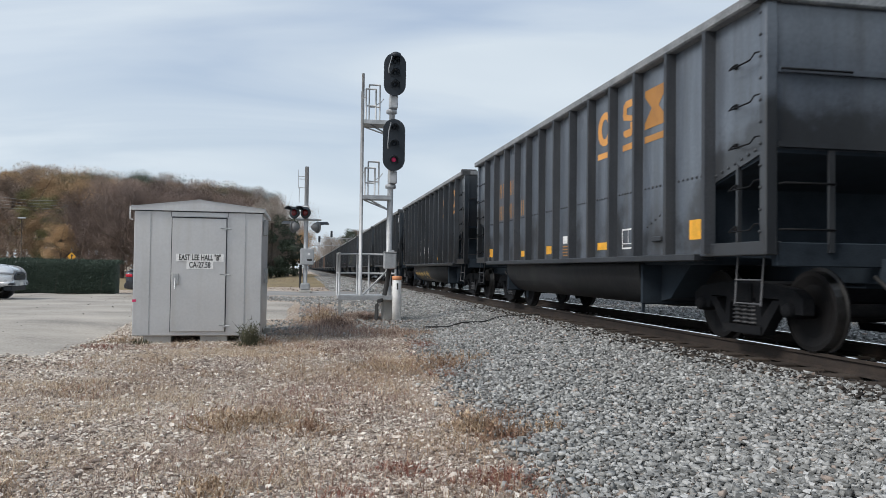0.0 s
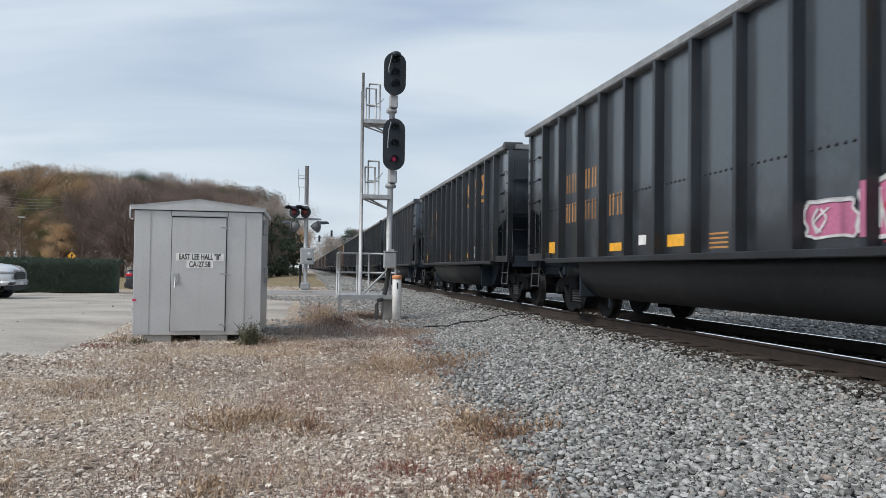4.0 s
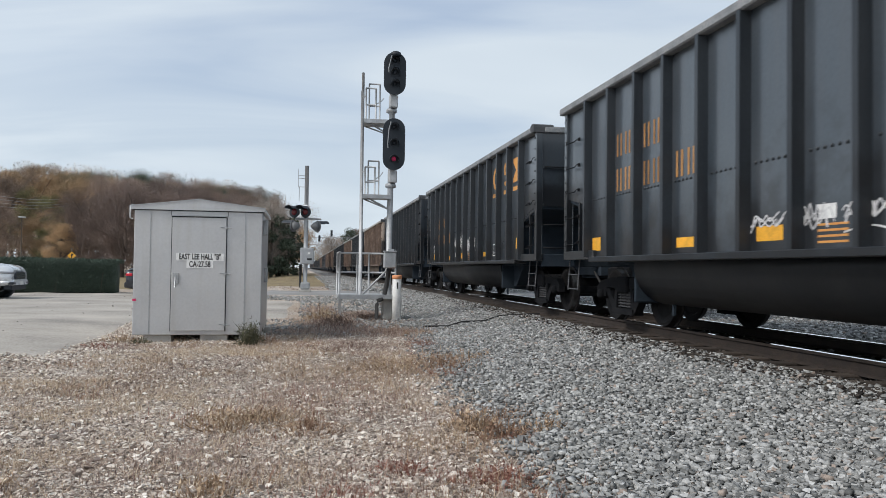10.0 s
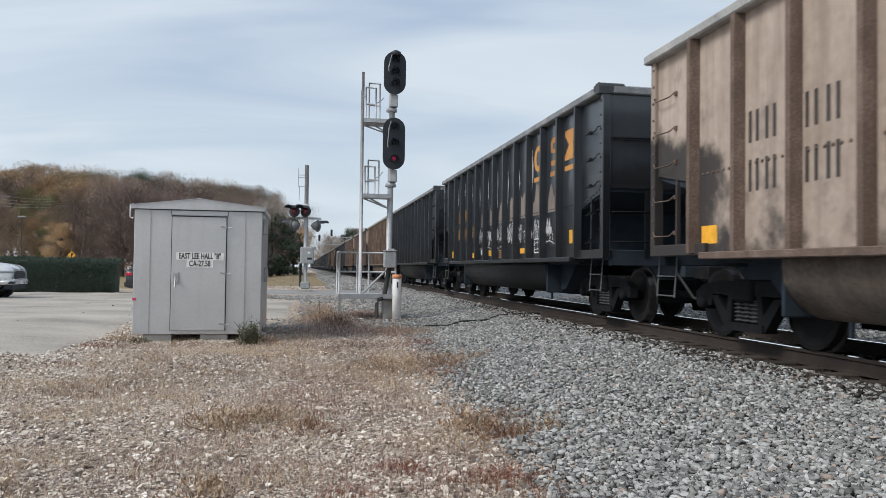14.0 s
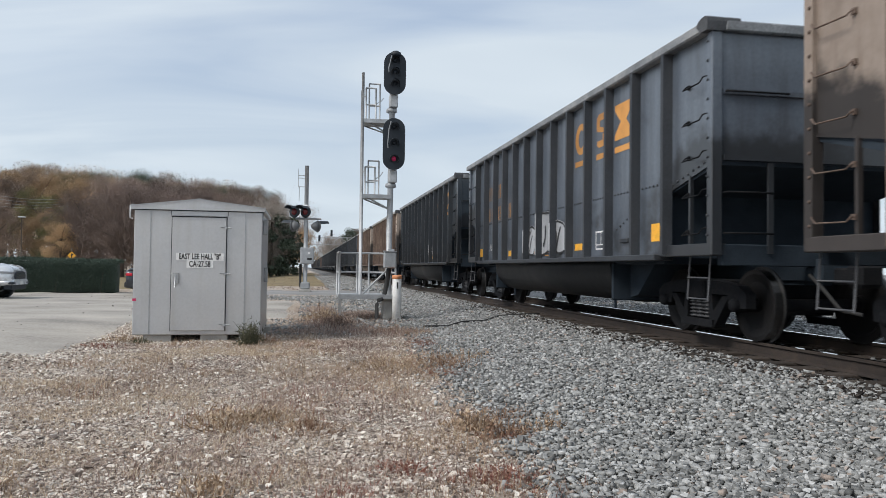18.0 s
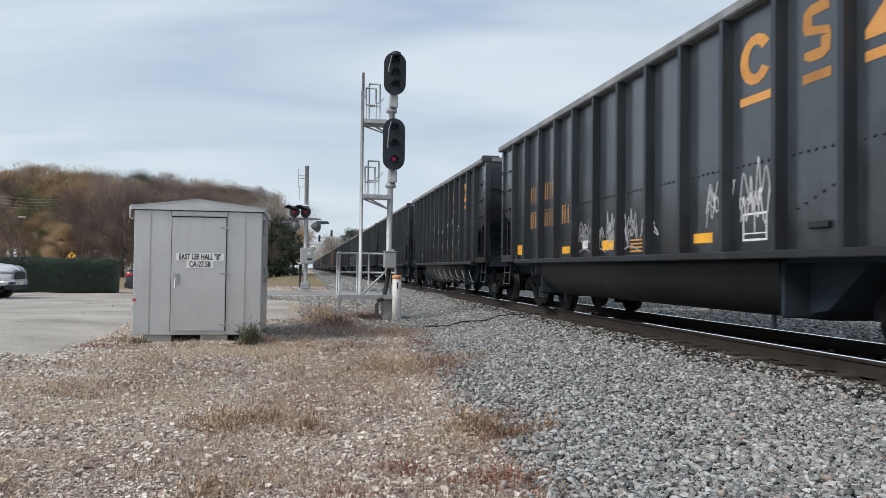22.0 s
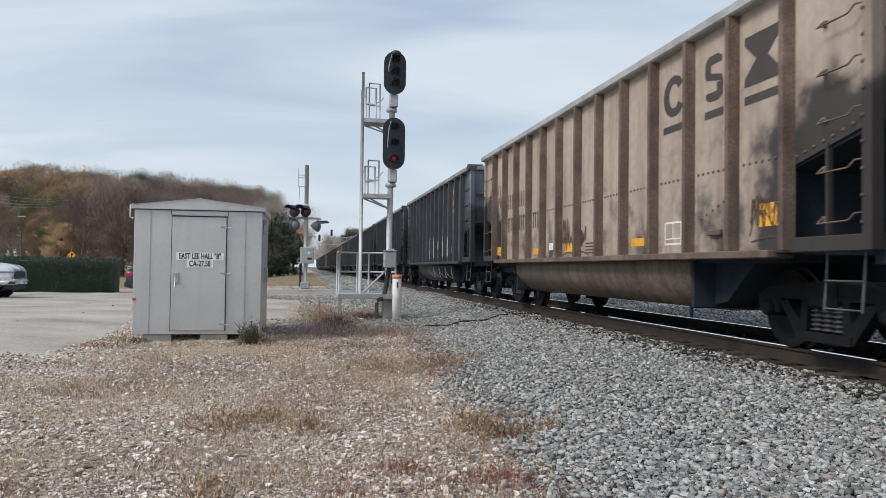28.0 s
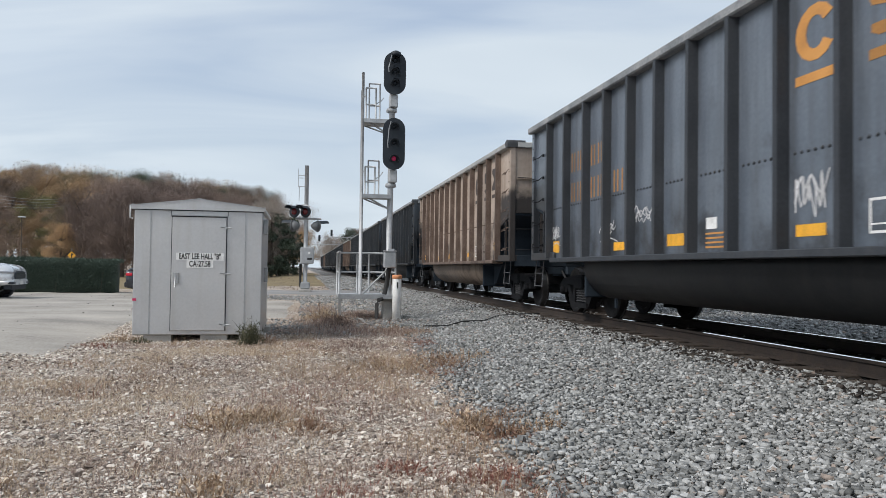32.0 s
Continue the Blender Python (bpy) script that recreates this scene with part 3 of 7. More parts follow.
def letter_shape(k, w, h):
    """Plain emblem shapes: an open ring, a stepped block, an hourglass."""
    c = w / 2
    if k == 0:
        a = [(c + c * math.cos(v), h / 2 + h / 2 * math.sin(v)) for v in (radians(32 + 24.67 * i) for i in range(13))]
        b_ = [(c + c * .46 * math.cos(v), h / 2 + h * .29 * math.sin(v)) for v in (radians(32 + 24.67 * i) for i in range(13))]
        return [[a[i], a[i + 1], b_[i + 1], b_[i]] for i in range(12)]
    if k == 1:
        return [[(0, .62 * h), (.34 * w, .62 * h), (.34 * w, .80 * h), (.94 * w, .80 * h), (.94 * w, .92 * h), (.72 * w, h), (.26 * w, h), (.04 * w, .90 * h)],
                [(0, .62 * h), (.08 * w, .50 * h), (.92 * w, .38 * h), (w, .38 * h), (.92 * w, .52 * h), (.34 * w, .62 * h)],
                [(w, .38 * h), (.66 * w, .38 * h), (.66 * w, .20 * h), (.06 * w, .20 * h), (.06 * w, .08 * h), (.28 * w, 0), (.74 * w, 0), (.96 * w, .10 * h)]]
    return [[(0, 0), (w, 0), (w, .16 * h), (.66 * w, .5 * h), (w, .84 * h), (w, h), (0, h), (0, .84 * h), (.34 * w, .5 * h), (0, .16 * h)]]


def plate(bm, polys, y0, z0, x, flip=True):
    """Thin painted shapes on the near side; y runs towards the near end as it is read."""
    for poly in polys:
        vs = [bm.verts.new((x, y0 - a, z0 + b_)) for a, b_ in poly]
        f = bm.faces.new(vs)
        f.normal_update()
        if f.normal.x > 0:
            f.normal_flip()
    return bm


def rib_places(lb):
    """The thirteen ribs along a car, from the far end: the shorter cars have closer ribs but for the two bays at each end."""
    far, near = lb / 2 - 1.17, -(lb / 2 - 1.14)
    inner = (far - near - 4.0) / 8
    gaps = [(far - near) / 12] * 12 if lb > 14 else [1.0] * 2 + [inner] * 8 + [1.0] * 2
    ys = [far]
    for g in gaps:
        ys.append(ys[-1] - g)
    return ys


def coal_car(kind, paint, rib_mat, tub_mat, mark_mat, logo_mat, lb, rivets, shift=0, cap_mat=None):
    """Bathtub coal gondola: ribbed sides, top chord, sills, sloped ends, two tubs, ladders, bogies and couplers."""
    car = thing("coal_car", pose(0, 0, 0), kind, "coal car", "coal train")
    h = lb / 2
    e, n_ = h - 1.17, -(h - 1.14)       # first rib at the far end, last rib at the near end
    ribs = rib_places(lb)
    X = SIDE
    cap_mat = cap_mat or M_CAP
    # sides
    for sx in (-1, 1):
        bm = bmesh.new()
        xa, xb = sorted((sx * 1.6, sx * 1.58))
        slab(bm, [(n_, SILL), (e, SILL), (e, 1.98), (h, 2.20), (h, TOP), (-h, TOP), (-h, 2.20), (n_, 1.94)], "x", xa, xb)
        part("side_panel", bm, paint, car)
    bm = bmesh.new()
    slab(bm, [(-.058, SIDE + .002), (-.038, SIDE - .13), (.038, SIDE - .13), (.058, SIDE + .002)], "z", SILL + .03, TOP - .12)
    for v in bm.verts:
        v.co = Vector((v.co.y, v.co.x, v.co.z))
    bmesh.ops.recalc_face_normals(bm, faces=bm.faces)
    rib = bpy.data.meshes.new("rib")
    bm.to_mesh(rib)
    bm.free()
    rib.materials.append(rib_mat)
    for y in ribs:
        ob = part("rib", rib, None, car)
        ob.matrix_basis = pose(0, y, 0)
    # top chord all round, sills, corner posts
    for sx in (-1, 1):
        x0, x1 = sorted((sx * 1.50, sx * 1.735))
        part("top_chord", boxes((x0, -h - .05, TOP - .13, x1, h + .12, TOP), bev=.02), cap_mat, car)
        x0, x1 = sorted((sx * 1.45, sx * 1.74))
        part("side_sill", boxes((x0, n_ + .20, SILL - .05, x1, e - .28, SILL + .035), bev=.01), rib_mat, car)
        if sx > 0:
            continue
        x0, x1 = sorted((sx * 1.45, sx * 1.66))
        part("end_sill", boxes((x0, -h, SILL + .0, x1, n_ + .198, SILL + .15), bev=.01), paint, car)
        part("end_sill", boxes((x0, e - .278, SILL + .0, x1, h, SILL + .15), bev=.01), paint, car)
    for sy in (-1, 1):
        y0, y1 = sorted((sy * (h - .02), sy * (h + (.12 if sy > 0 else .05))))
        part("end_chord", boxes((-1.5, y0 - .02, TOP - .14, 1.5, y1, TOP - .005), bev=.02), cap_mat, car)
        for sx in (-1, 1):
            x0, x1 = sorted((sx * 1.52, sx * 1.66))
            y0, y1 = sorted((sy * (h - .09), sy * (h + .03)))
            part("corner_post", boxes((x0, y0, SILL, x1, y1, TOP - .13), bev=.012), paint, car)
            if sx < 0 and sy < 0:
                lip = slab(bmesh.new(), [(-h + .20, TOP - .05), (-h + .17, TOP + .005), (-h + .08, TOP + .035), (-h - .02, TOP + .038), (-h - .058, TOP + .015), (-h - .066, TOP - .03), (-h - .058, TOP - .138), (-h + .10, TOP - .138)], "x", -1.742, -1.30)
                part("corner_cap", lip, M_CAPDARK, car)
        bm = bmesh.new()
        for k in range(11):
            lathe(bm, ((.020, 0.0), (.016, -.012), (.006, -.015)), 6, "x", (SIDE - .061, sy * (h - .065), 1.32 + k * .235))
        tagged(part("post_bolts", bm, rib_mat, car), kind="stuff")
        bm = bmesh.new()
        y0, y1 = sorted((sy * h, sy * (h - .03)))
        box(bm, -1.52, y0, 2.20, 1.52, y1, TOP - .13)
        part("end_sheet", bm, paint, car)
        if sy < 0:
            for z in (2.22, 3.02):
                part("end_stiffener", boxes((-1.5, -h - .035, z, 1.5, -h - .002, z + .06)), paint, car)
        bm = bmesh.new()
        q = h - (1.02 if sy > 0 else 1.24)
        slab(bm, [(sy * h, 2.22), (sy * h, 2.16), (sy * q, 1.90), (sy * q, 1.06), (sy * (q - .05), 1.06), (sy * (q - .05), 1.96)], "x", -1.57, 1.57)
        part("slope_sheet", bm, M_UNDER, car)
        bm = boxes((-1.5, min(sy * h, sy * (h - .12)), SILL - .12, 1.5, max(sy * h, sy * (h - .12)), SILL + .14), (-.25, min(sy * (h + .12), sy * (h - 1.7)), SILL - .30, .25, max(sy * (h + .12), sy * (h - 1.7)), SILL - .02), bev=.01)
        part("end_platform", bm, M_UNDER, car)
        cb = bmesh.new()
        ya, yb = sorted((sy * (h + .05), sy * (h + .62)))
        box(cb, -.09, ya, .74, .09, yb, .94, bev=.02)
        box(cb, -.17, min(sy * (h + .40), sy * (h + .66)), .70, .17, max(sy * (h + .40), sy * (h + .66)), .99, bev=.05)
        part("coupler", cb, M_STEEL_DARK, car)
        # ladder on the side and on the end, rungs and stiles, a stirrup step below
        lad = rib_mat if rib_mat is M_TANRIB else M_STEEL_DARK
        ys = sy * (h - .62)
        for z in (1.33, 1.80, 2.27, 2.72, 3.18):
            bm = tubes((((X + .01, ys, z + .05), (X - .05, ys, z + .05), (X - .10, ys, z), (X - .10, sy * (h - .20), z + .01), (X - .09, sy * (h - .13), z + .07), (X - .02, sy * (h - .06), z + .08)), .009), n=6)
            part("grab_iron", box(bm, X - .03, ys - .025, z + .02, X - .002, ys + .025, z + .075), lad, car)
        part("ladder_stile", boxes((X - .01, ys - .04, 1.1, X + .04, ys + .0, 2.10)), paint, car)
        for z in (1.34, 1.83) if sy < 0 else ():
            part("grab_iron", tubes((((X + .12, sy * h, z), (X + .12, sy * (h + .09), z), (X + .72, sy * (h + .09), z), (X + .72, sy * h, z)), .014), n=6), M_STEEL_DARK, car)
        if sy < 0:
            part("grab_iron", tubes((((X + .12, sy * h, 3.05), (X + .12, sy * (h + .06), 3.05), (X + .95, sy * (h + .06), 3.05), (X + .95, sy * h, 3.05)), .012), n=6), M_STEEL_DARK, car)
        if sy < 0:
            part("ladder_stile", boxes((X + .69, min(sy * h, sy * (h + .03)), 1.1, X + .76, max(sy * h, sy * (h + .03)), 2.2)), paint, car)
        bm = bmesh.new()
        for yy in (h - .62, h - .12):
            tube(bm, ((X + .02, sy * yy, SILL), (X - .02, sy * yy, .52)), .010, 6)
        for z in (.54, .80):
            tube(bm, ((X - .015, sy * (h - .62), z), (X - .015, sy * (h - .12), z)), .011, 6)
        part("step", bm, M_STEP, car)
        part("brake_hose", tubes((((-.35, sy * (h + .02), .85), (-.35, sy * (h + .25), .70), (-.30, sy * (h + .5), .45), (-.15, sy * (h + .68), .40)), .025), n=6), M_RUBBER, car)
    # floor and centre beam, the two tubs that hang between the bogies
    part("underframe", boxes((-1.45, -h + 1.6, .98, 1.45, h - 1.6, SILL), (-.2, -h + .3, .72, .2, h - .3, 1.0)), M_UNDER, car)
    t0, t1 = -(h - 3.35), h - 2.80
    arc = [(1.53 - .62 * (1 - math.cos(v)), .92 - .55 * math.sin(v)) for v in (radians(k * 15) for k in range(7))]
    prof = [(.22, SILL - .02), (1.53, SILL - .02)] + arc + [(.6, .37), (.22, .37)]
    for sx in (-1, 1):
        bm = slab(bmesh.new(), [(sx * a, b_) for a, b_ in prof], "y", t0, t1)
        for f in bm.faces:
            f.smooth = abs(f.normal.y) < .5
        part("tub", bm, tub_mat, car)
    for sy, te in ((-1, t0), (1, t1)):
        ya, yb = sorted((te + sy * .002, te + sy * .05))
        part("tub_end", boxes((-1.51, ya, .40, 1.51, yb, 1.0), bev=.02), M_UNDER, car)
        part("end_hopper", slab(bmesh.new(), [(te + sy * .06, .45), (te + sy * .06, .99), (te + sy * .95, .99), (te + sy * .35, .5)], "x", -1.2, 1.2), M_UNDER, car)
        part("drain_post", boxes((-1.2, te - sy * .6 - .02, .24, -1.16, te - sy * .6 + .02, .40)), M_UNDER, car)
        truck(car, sy * (h - 1.36))
    # emblem and number bars, reflective panels; bay 0 is at the far end
    def bay_y(bay, off=0.0):
        return ribs[bay] - off
    for k, (w, off) in enumerate(((.60, .20), (.42, .30), (.66, .16))):
        yb = bay_y(9 + k - shift, off - .04 * shift)
        bm = bmesh.new()
        plate(bm, letter_shape(k, w, .56), yb, 2.93, SIDE - .004)
        plate(bm, [[(0, 0), (w, 0), (w, .095), (0, .095)]], yb, 2.73, SIDE - .004)
        part("emblem", bm, logo_mat, car, "plain emblem shape with an underline bar")
    for bay, off in ((1, .13), (2, .10), (3, .17)):
        for row, z in enumerate((2.67, 2.12) if shift else (2.30, 1.76)):
            if bay == 3 and not row:
                continue
            bm = bmesh.new()
            for c in (0, 1):
                for s in (0, .135):
                    plate(bm, [[(0, 0), (.055, 0), (.055, .35), (0, .35)]], bay_y(bay, off + c * .31 + s), z, SIDE - .004)
            part("number_bar", bm, mark_mat, car)
    for bay, off, w, z, hh in ((0, .12, .36, 1.21, .22), (3, .19, .47, 1.19, .13), (5, .17, .47, 1.21, .16), (8, .17, .45, 1.23, .12)):
        part("reflective_panel", plate(bmesh.new(), [[(0, 0), (w, 0), (w, hh), (0, hh)]], bay_y(bay, off), z, SIDE - .004), M_YELLOW, car)
    part("reflective_panel", plate(bmesh.new(), [[(0, 0), (.40, 0), (.40, .25), (0, .25)]], bay_y(11, .44), 1.29 + (0 if shift else .07), SIDE - .004), M_YELLOW, car, "square amber reflective panel")
    part("paper_label", plate(bmesh.new(), [[(0, 0), (.25, 0), (.25, .14), (0, .14)]], bay_y(6 if shift else 4, .27), 1.39 if shift else 1.26, SIDE - .004), M_WHITE, car, "small white label plate")
    bm = bmesh.new()
    for i in range(4):
        plate(bm, [[(0, 0), (.42, 0), (.42, .022), (0, .022)]], bay_y(6, .26), 1.16 + i * .055, SIDE - .004)
    part("faint_lettering", bm, logo_mat, car)
    bm = bmesh.new()
    q, w2, h2 = bay_y(9, .26), .46, .31
    plate(bm, [[(0, 0), (w2, 0), (w2, .025), (0, .025)], [(0, h2 - .025), (w2, h2 - .025), (w2, h2), (0, h2)], [(0, .025), (.025, .025), (.025, h2 - .025), (0, h2 - .025)], [(w2 - .025, .025), (w2, .025), (w2, h2 - .025), (w2 - .025, h2 - .025)],
               [(.22, .09), (.235, .09), (.235, h2 - .025), (.22, h2 - .025)], [(.025, .075), (w2 - .025, .075), (w2 - .025, .09), (.025, .09)]], q, 1.22, SIDE - .004)
    part("stencil_frame", bm, M_WHITE, car)
    part("pull_handle", boxes((SIDE - .05, bay_y(10, .72), 1.30, SIDE - .002, bay_y(10, .44), 1.37), bev=.01), rib_mat, car)
    if rivets:
        bm = bmesh.new()
        for k, (yb, ya) in enumerate(zip(ribs, ribs[1:])):
            for i in range(7):
                lathe(bm, ((.022, 0.0), (.016, -.012), (.006, -.016)), 6, "x", (SIDE, ya + .15 + i * (yb - ya - .30) / 6, 2.07))
            if k == 10:
                for i in range(5):
                    lathe(bm, ((.022, 0.0), (.016, -.012), (.006, -.016)), 6, "x", (SIDE, ya + .78 - i * .13, 1.52 + i * .045))
        for i in range(8):
            lathe(bm, ((.022, 0.0), (.016, -.012), (.006, -.016)), 6, "x", (SIDE, n_ - .08 - i * .135, 2.03 + i * .031))
        tagged(part("rivets", bm, rib_mat, car), kind="stuff")
    return car


LONG, SHORT = 14.38, 13.68
PROTO = {
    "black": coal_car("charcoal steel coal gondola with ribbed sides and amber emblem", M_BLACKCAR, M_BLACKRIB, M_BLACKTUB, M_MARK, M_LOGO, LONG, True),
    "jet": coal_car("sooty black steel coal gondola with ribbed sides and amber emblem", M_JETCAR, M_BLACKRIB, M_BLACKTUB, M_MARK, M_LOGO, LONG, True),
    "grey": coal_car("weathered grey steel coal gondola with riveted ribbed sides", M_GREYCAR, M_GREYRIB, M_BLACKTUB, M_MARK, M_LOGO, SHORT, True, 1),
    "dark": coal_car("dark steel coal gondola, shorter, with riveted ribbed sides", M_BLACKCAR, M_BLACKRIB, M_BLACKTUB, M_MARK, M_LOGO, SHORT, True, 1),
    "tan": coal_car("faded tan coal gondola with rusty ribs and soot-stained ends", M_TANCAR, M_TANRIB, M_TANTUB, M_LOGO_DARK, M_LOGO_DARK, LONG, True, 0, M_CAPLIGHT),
}
# The train: kind of each car from the leading one on; length over couplers by kind; the leading car's far tip at 0 s.
KINDS = "bgkbbgbdgdkdtgdbktktkbtttgbttgbdkkgbbgtgbbdgtbbbtbbbbbtbb"
NAMES = {"b": "black", "g": "grey", "t": "tan", "d": "dark", "k": "jet"}
PITCH = {"b": 16.2, "k": 16.2, "t": 16.2, "g": 15.45, "d": 15.45}


def rolled(t):
    """Metres that the train has rolled by t seconds; it slows a little."""
    u = (t - 16) / 16
    return 333.757 + 337.442 * u - 2.354 * u * u - .233 * u ** 3 + 5.806


CARS = []
used = set()
tip = 5.71
for i, k in enumerate(KINDS):
    tip += PITCH[k] if i else 0
    kind = NAMES[k]
    start = tip - .12 - (LONG if k in "btk" else SHORT) / 2
    if kind in used:
        car = copy_thing(PROTO[kind], pose(TRACK_X, start, 0))
    else:
        car = PROTO[kind]
        car.matrix_basis = pose(TRACK_X, start, 0)
        used.add(kind)
    CARS.append((car, start))


# ---- signal bungalow ----
def bungalow():
    x0, x1, y0, y1, zb, zt = -3.12, -0.80, 15.05, 17.45, -0.43, 1.91
    t = thing("equipment_shed", pose(0, 0, 0), "pale aluminium railway equipment shed with a low gable roof", "shed")
    part("wall_box", boxes((x0, y0, zb, x1, y1, zt), bev=.01), M_ALU, t)
    bm = bmesh.new()
    xm = (x0 + x1) / 2
    slab(bm, [(x0 - .05, zt + .0), (x0 - .05, zt + .06), (xm, zt + .205), (x1 + .05, zt + .06), (x1 + .05, zt + .0)], "y", y0 - .05, y1 + .05)
    part("roof", bm, M_ALU, t)
    # Unlit reflector; its brightness comes from the glowing lens material.
    part("reflector", boxes((x0 - .006, y0 - .014, .20, x0 + .06, y0 - .001, .245)), M_RED_ON, t, "small red reflector")
    for sx_ in (-1, 1):
        xe = x0 - .055 if sx_ < 0 else x1 + .055
        # Thin strip added to stand for the highlight on the gable edge.
        bm = slab(bmesh.new(), [(xe, zt + .052), (xe, zt + .072), (xm, zt + .217), (xm, zt + .197)], "y", y0 - .062, y0 - .052)
        part("gable_trim", bm, M_GALV, t)
    # Black strip put in as the shadow line beneath the eave.
    part("eave_seal", boxes((x0 - .02, y0 - .02, zt - .016, x1 + .02, y0 - .012, zt - .002)), M_BLACKPAINT, t)
    part("ridge_cap", boxes((xm - .04, y0 - .06, zt + .19, xm + .04, y1 + .06, zt + .22), bev=.008), M_ALU, t)
    for x in (x0 + .29, x1 - .31):
        part("seam", boxes((x - .006, y0 - .008, zb + .02, x + .006, y0 + .001, zt - .02)), M_GALV, t)
    dx0, dx1, dz0, dz1 = x0 + .68, x0 + 1.66, zb + .08, zt - .13
    d = part("door", boxes((dx0, y0 - .03, dz0, dx1, y0 - .004, dz1), bev=.006), M_ALU, t)
    part("door_seal", boxes((dx0 - .014, y0 - .012, dz0 - .012, dx0 - .001, y0 - .002, dz1 + .012), (dx1 + .001, y0 - .012, dz0 - .012, dx1 + .014, y0 - .002, dz1 + .012),
                            (dx0 - .001, y0 - .012, dz1 + .001, dx1 + .001, y0 - .002, dz1 + .016)), M_BLACKPAINT, d)
    part("header_panel", boxes((dx0 - .02, y0 - .010, dz1 + .036, dx1 + .02, y0 - .001, zt - .02), bev=.003), M_ALU, t)
    for x in (dx0 - .026, dx1 + .026):
        part("header_joint", boxes((x - .005, y0 - .007, dz1 + .036, x + .005, y0 - .001, zt - .02)), M_BLACKPAINT, t)
    part("drip_cap", boxes((dx0 - .03, y0 - .06, dz1 + .02, dx1 + .03, y0 - .002, dz1 + .034)), M_GALV, t)
    for z in (dz0 + .12, dz0 + 1.08, dz1 - .18):
        part("hinge", tubes((((dx1 - .10, y0 - .045, z), (dx1 + .10, y0 - .045, z - .015)), .009), (((dx1, y0 - .045, z - .03), (dx1, y0 - .045, z + .03)), .012), n=8), M_GALV, d)
    bm = boxes((dx0 + .03, y0 - .05, dz0 + .88, dx0 + .14, y0 - .028, dz0 + 1.08), bev=.006)
    tube(bm, ((dx0 + .08, y0 - .055, dz0 + 1.02), (dx0 + .08, y0 - .10, dz0 + 1.0), (dx0 + .08, y0 - .10, dz0 + .80)), .012, 8)
    part("handle", bm, M_GALV, d)
    xc = (dx0 + dx1) / 2
    stand = Matrix.Rotation(radians(90), 4, "X")
    for dz, w in ((1.34, .86), (1.20, .48)):
        part("sign_plate", boxes((xc - w / 2 + .02, y0 - .036, dz0 + dz - .025, xc + w / 2 + .02, y0 - .031, dz0 + dz + .115)), M_WHITE, d)
    lettering("sign_text", 'EAST LEE HALL "B"', .150, Matrix.Translation((xc + .02, y0 - .037, dz0 + 1.34)) @ stand @ Matrix.Diagonal((.62, 1, 1, 1)), M_BLACKMARK, d, .0035)
    lettering("sign_text", "CA-27.58", .150, Matrix.Translation((xc + .02, y0 - .037, dz0 + 1.20)) @ stand @ Matrix.Diagonal((.66, 1, 1, 1)), M_BLACKMARK, d, .0035)
    for x, y in ((x0 - .03, y0 + .02), (x1 + .05, y0 + .1)):
        part("lifting_eye", tubes((((x, y, zt + .09), (x - .05, y, zt + .07), (x - .05, y, zt - .16), (x, y, zt - .18)), .016), n=6), M_GALV, t)
    part("side_vent", boxes((x1 + .002, y0 + .3, zt - .42, x1 + .09, y0 + .55, zt - .12), bev=.01), M_GALV, t)
    part("side_box", boxes((x1 + .002, y0 + .9, .55, x1 + .07, y0 + 1.1, .85), bev=.01), M_GALV, t)
    # Also unlit, with a faint glow put into its colour.
    part("meter", boxes((x0 - .03, y0 + .1, .02, x0 - .002, y0 + .2, .06)), M_RED_DIM, t, "small red reflector")
    for x in (x0 + .14, xm, x1 - .45):
        part("block", boxes((x + .05, y0 + .05, -.66, x + .55, y0 + .45, zb), bev=.01), M_CONC, t)
        part("block", boxes((x + .05, y1 - .45, -.66, x + .55, y1 - .05, zb), bev=.01), M_CONC, t)
    return t


bungalow()


# ---- railway signal mast ----
def target(bm, x, y, z0, z1, w):
    """Oval backing plate of a light signal."""
    r = w / 2
    pts = [(x + r * math.cos(a), z1 - r + r * math.sin(a)) for a in (radians(k * 15) for k in range(13))] + [(x + r * math.cos(a), z0 + r + r * math.sin(a)) for a in (radians(180 + k * 15) for k in range(13))]
    return slab(bm, pts, "y", y, y + .05)


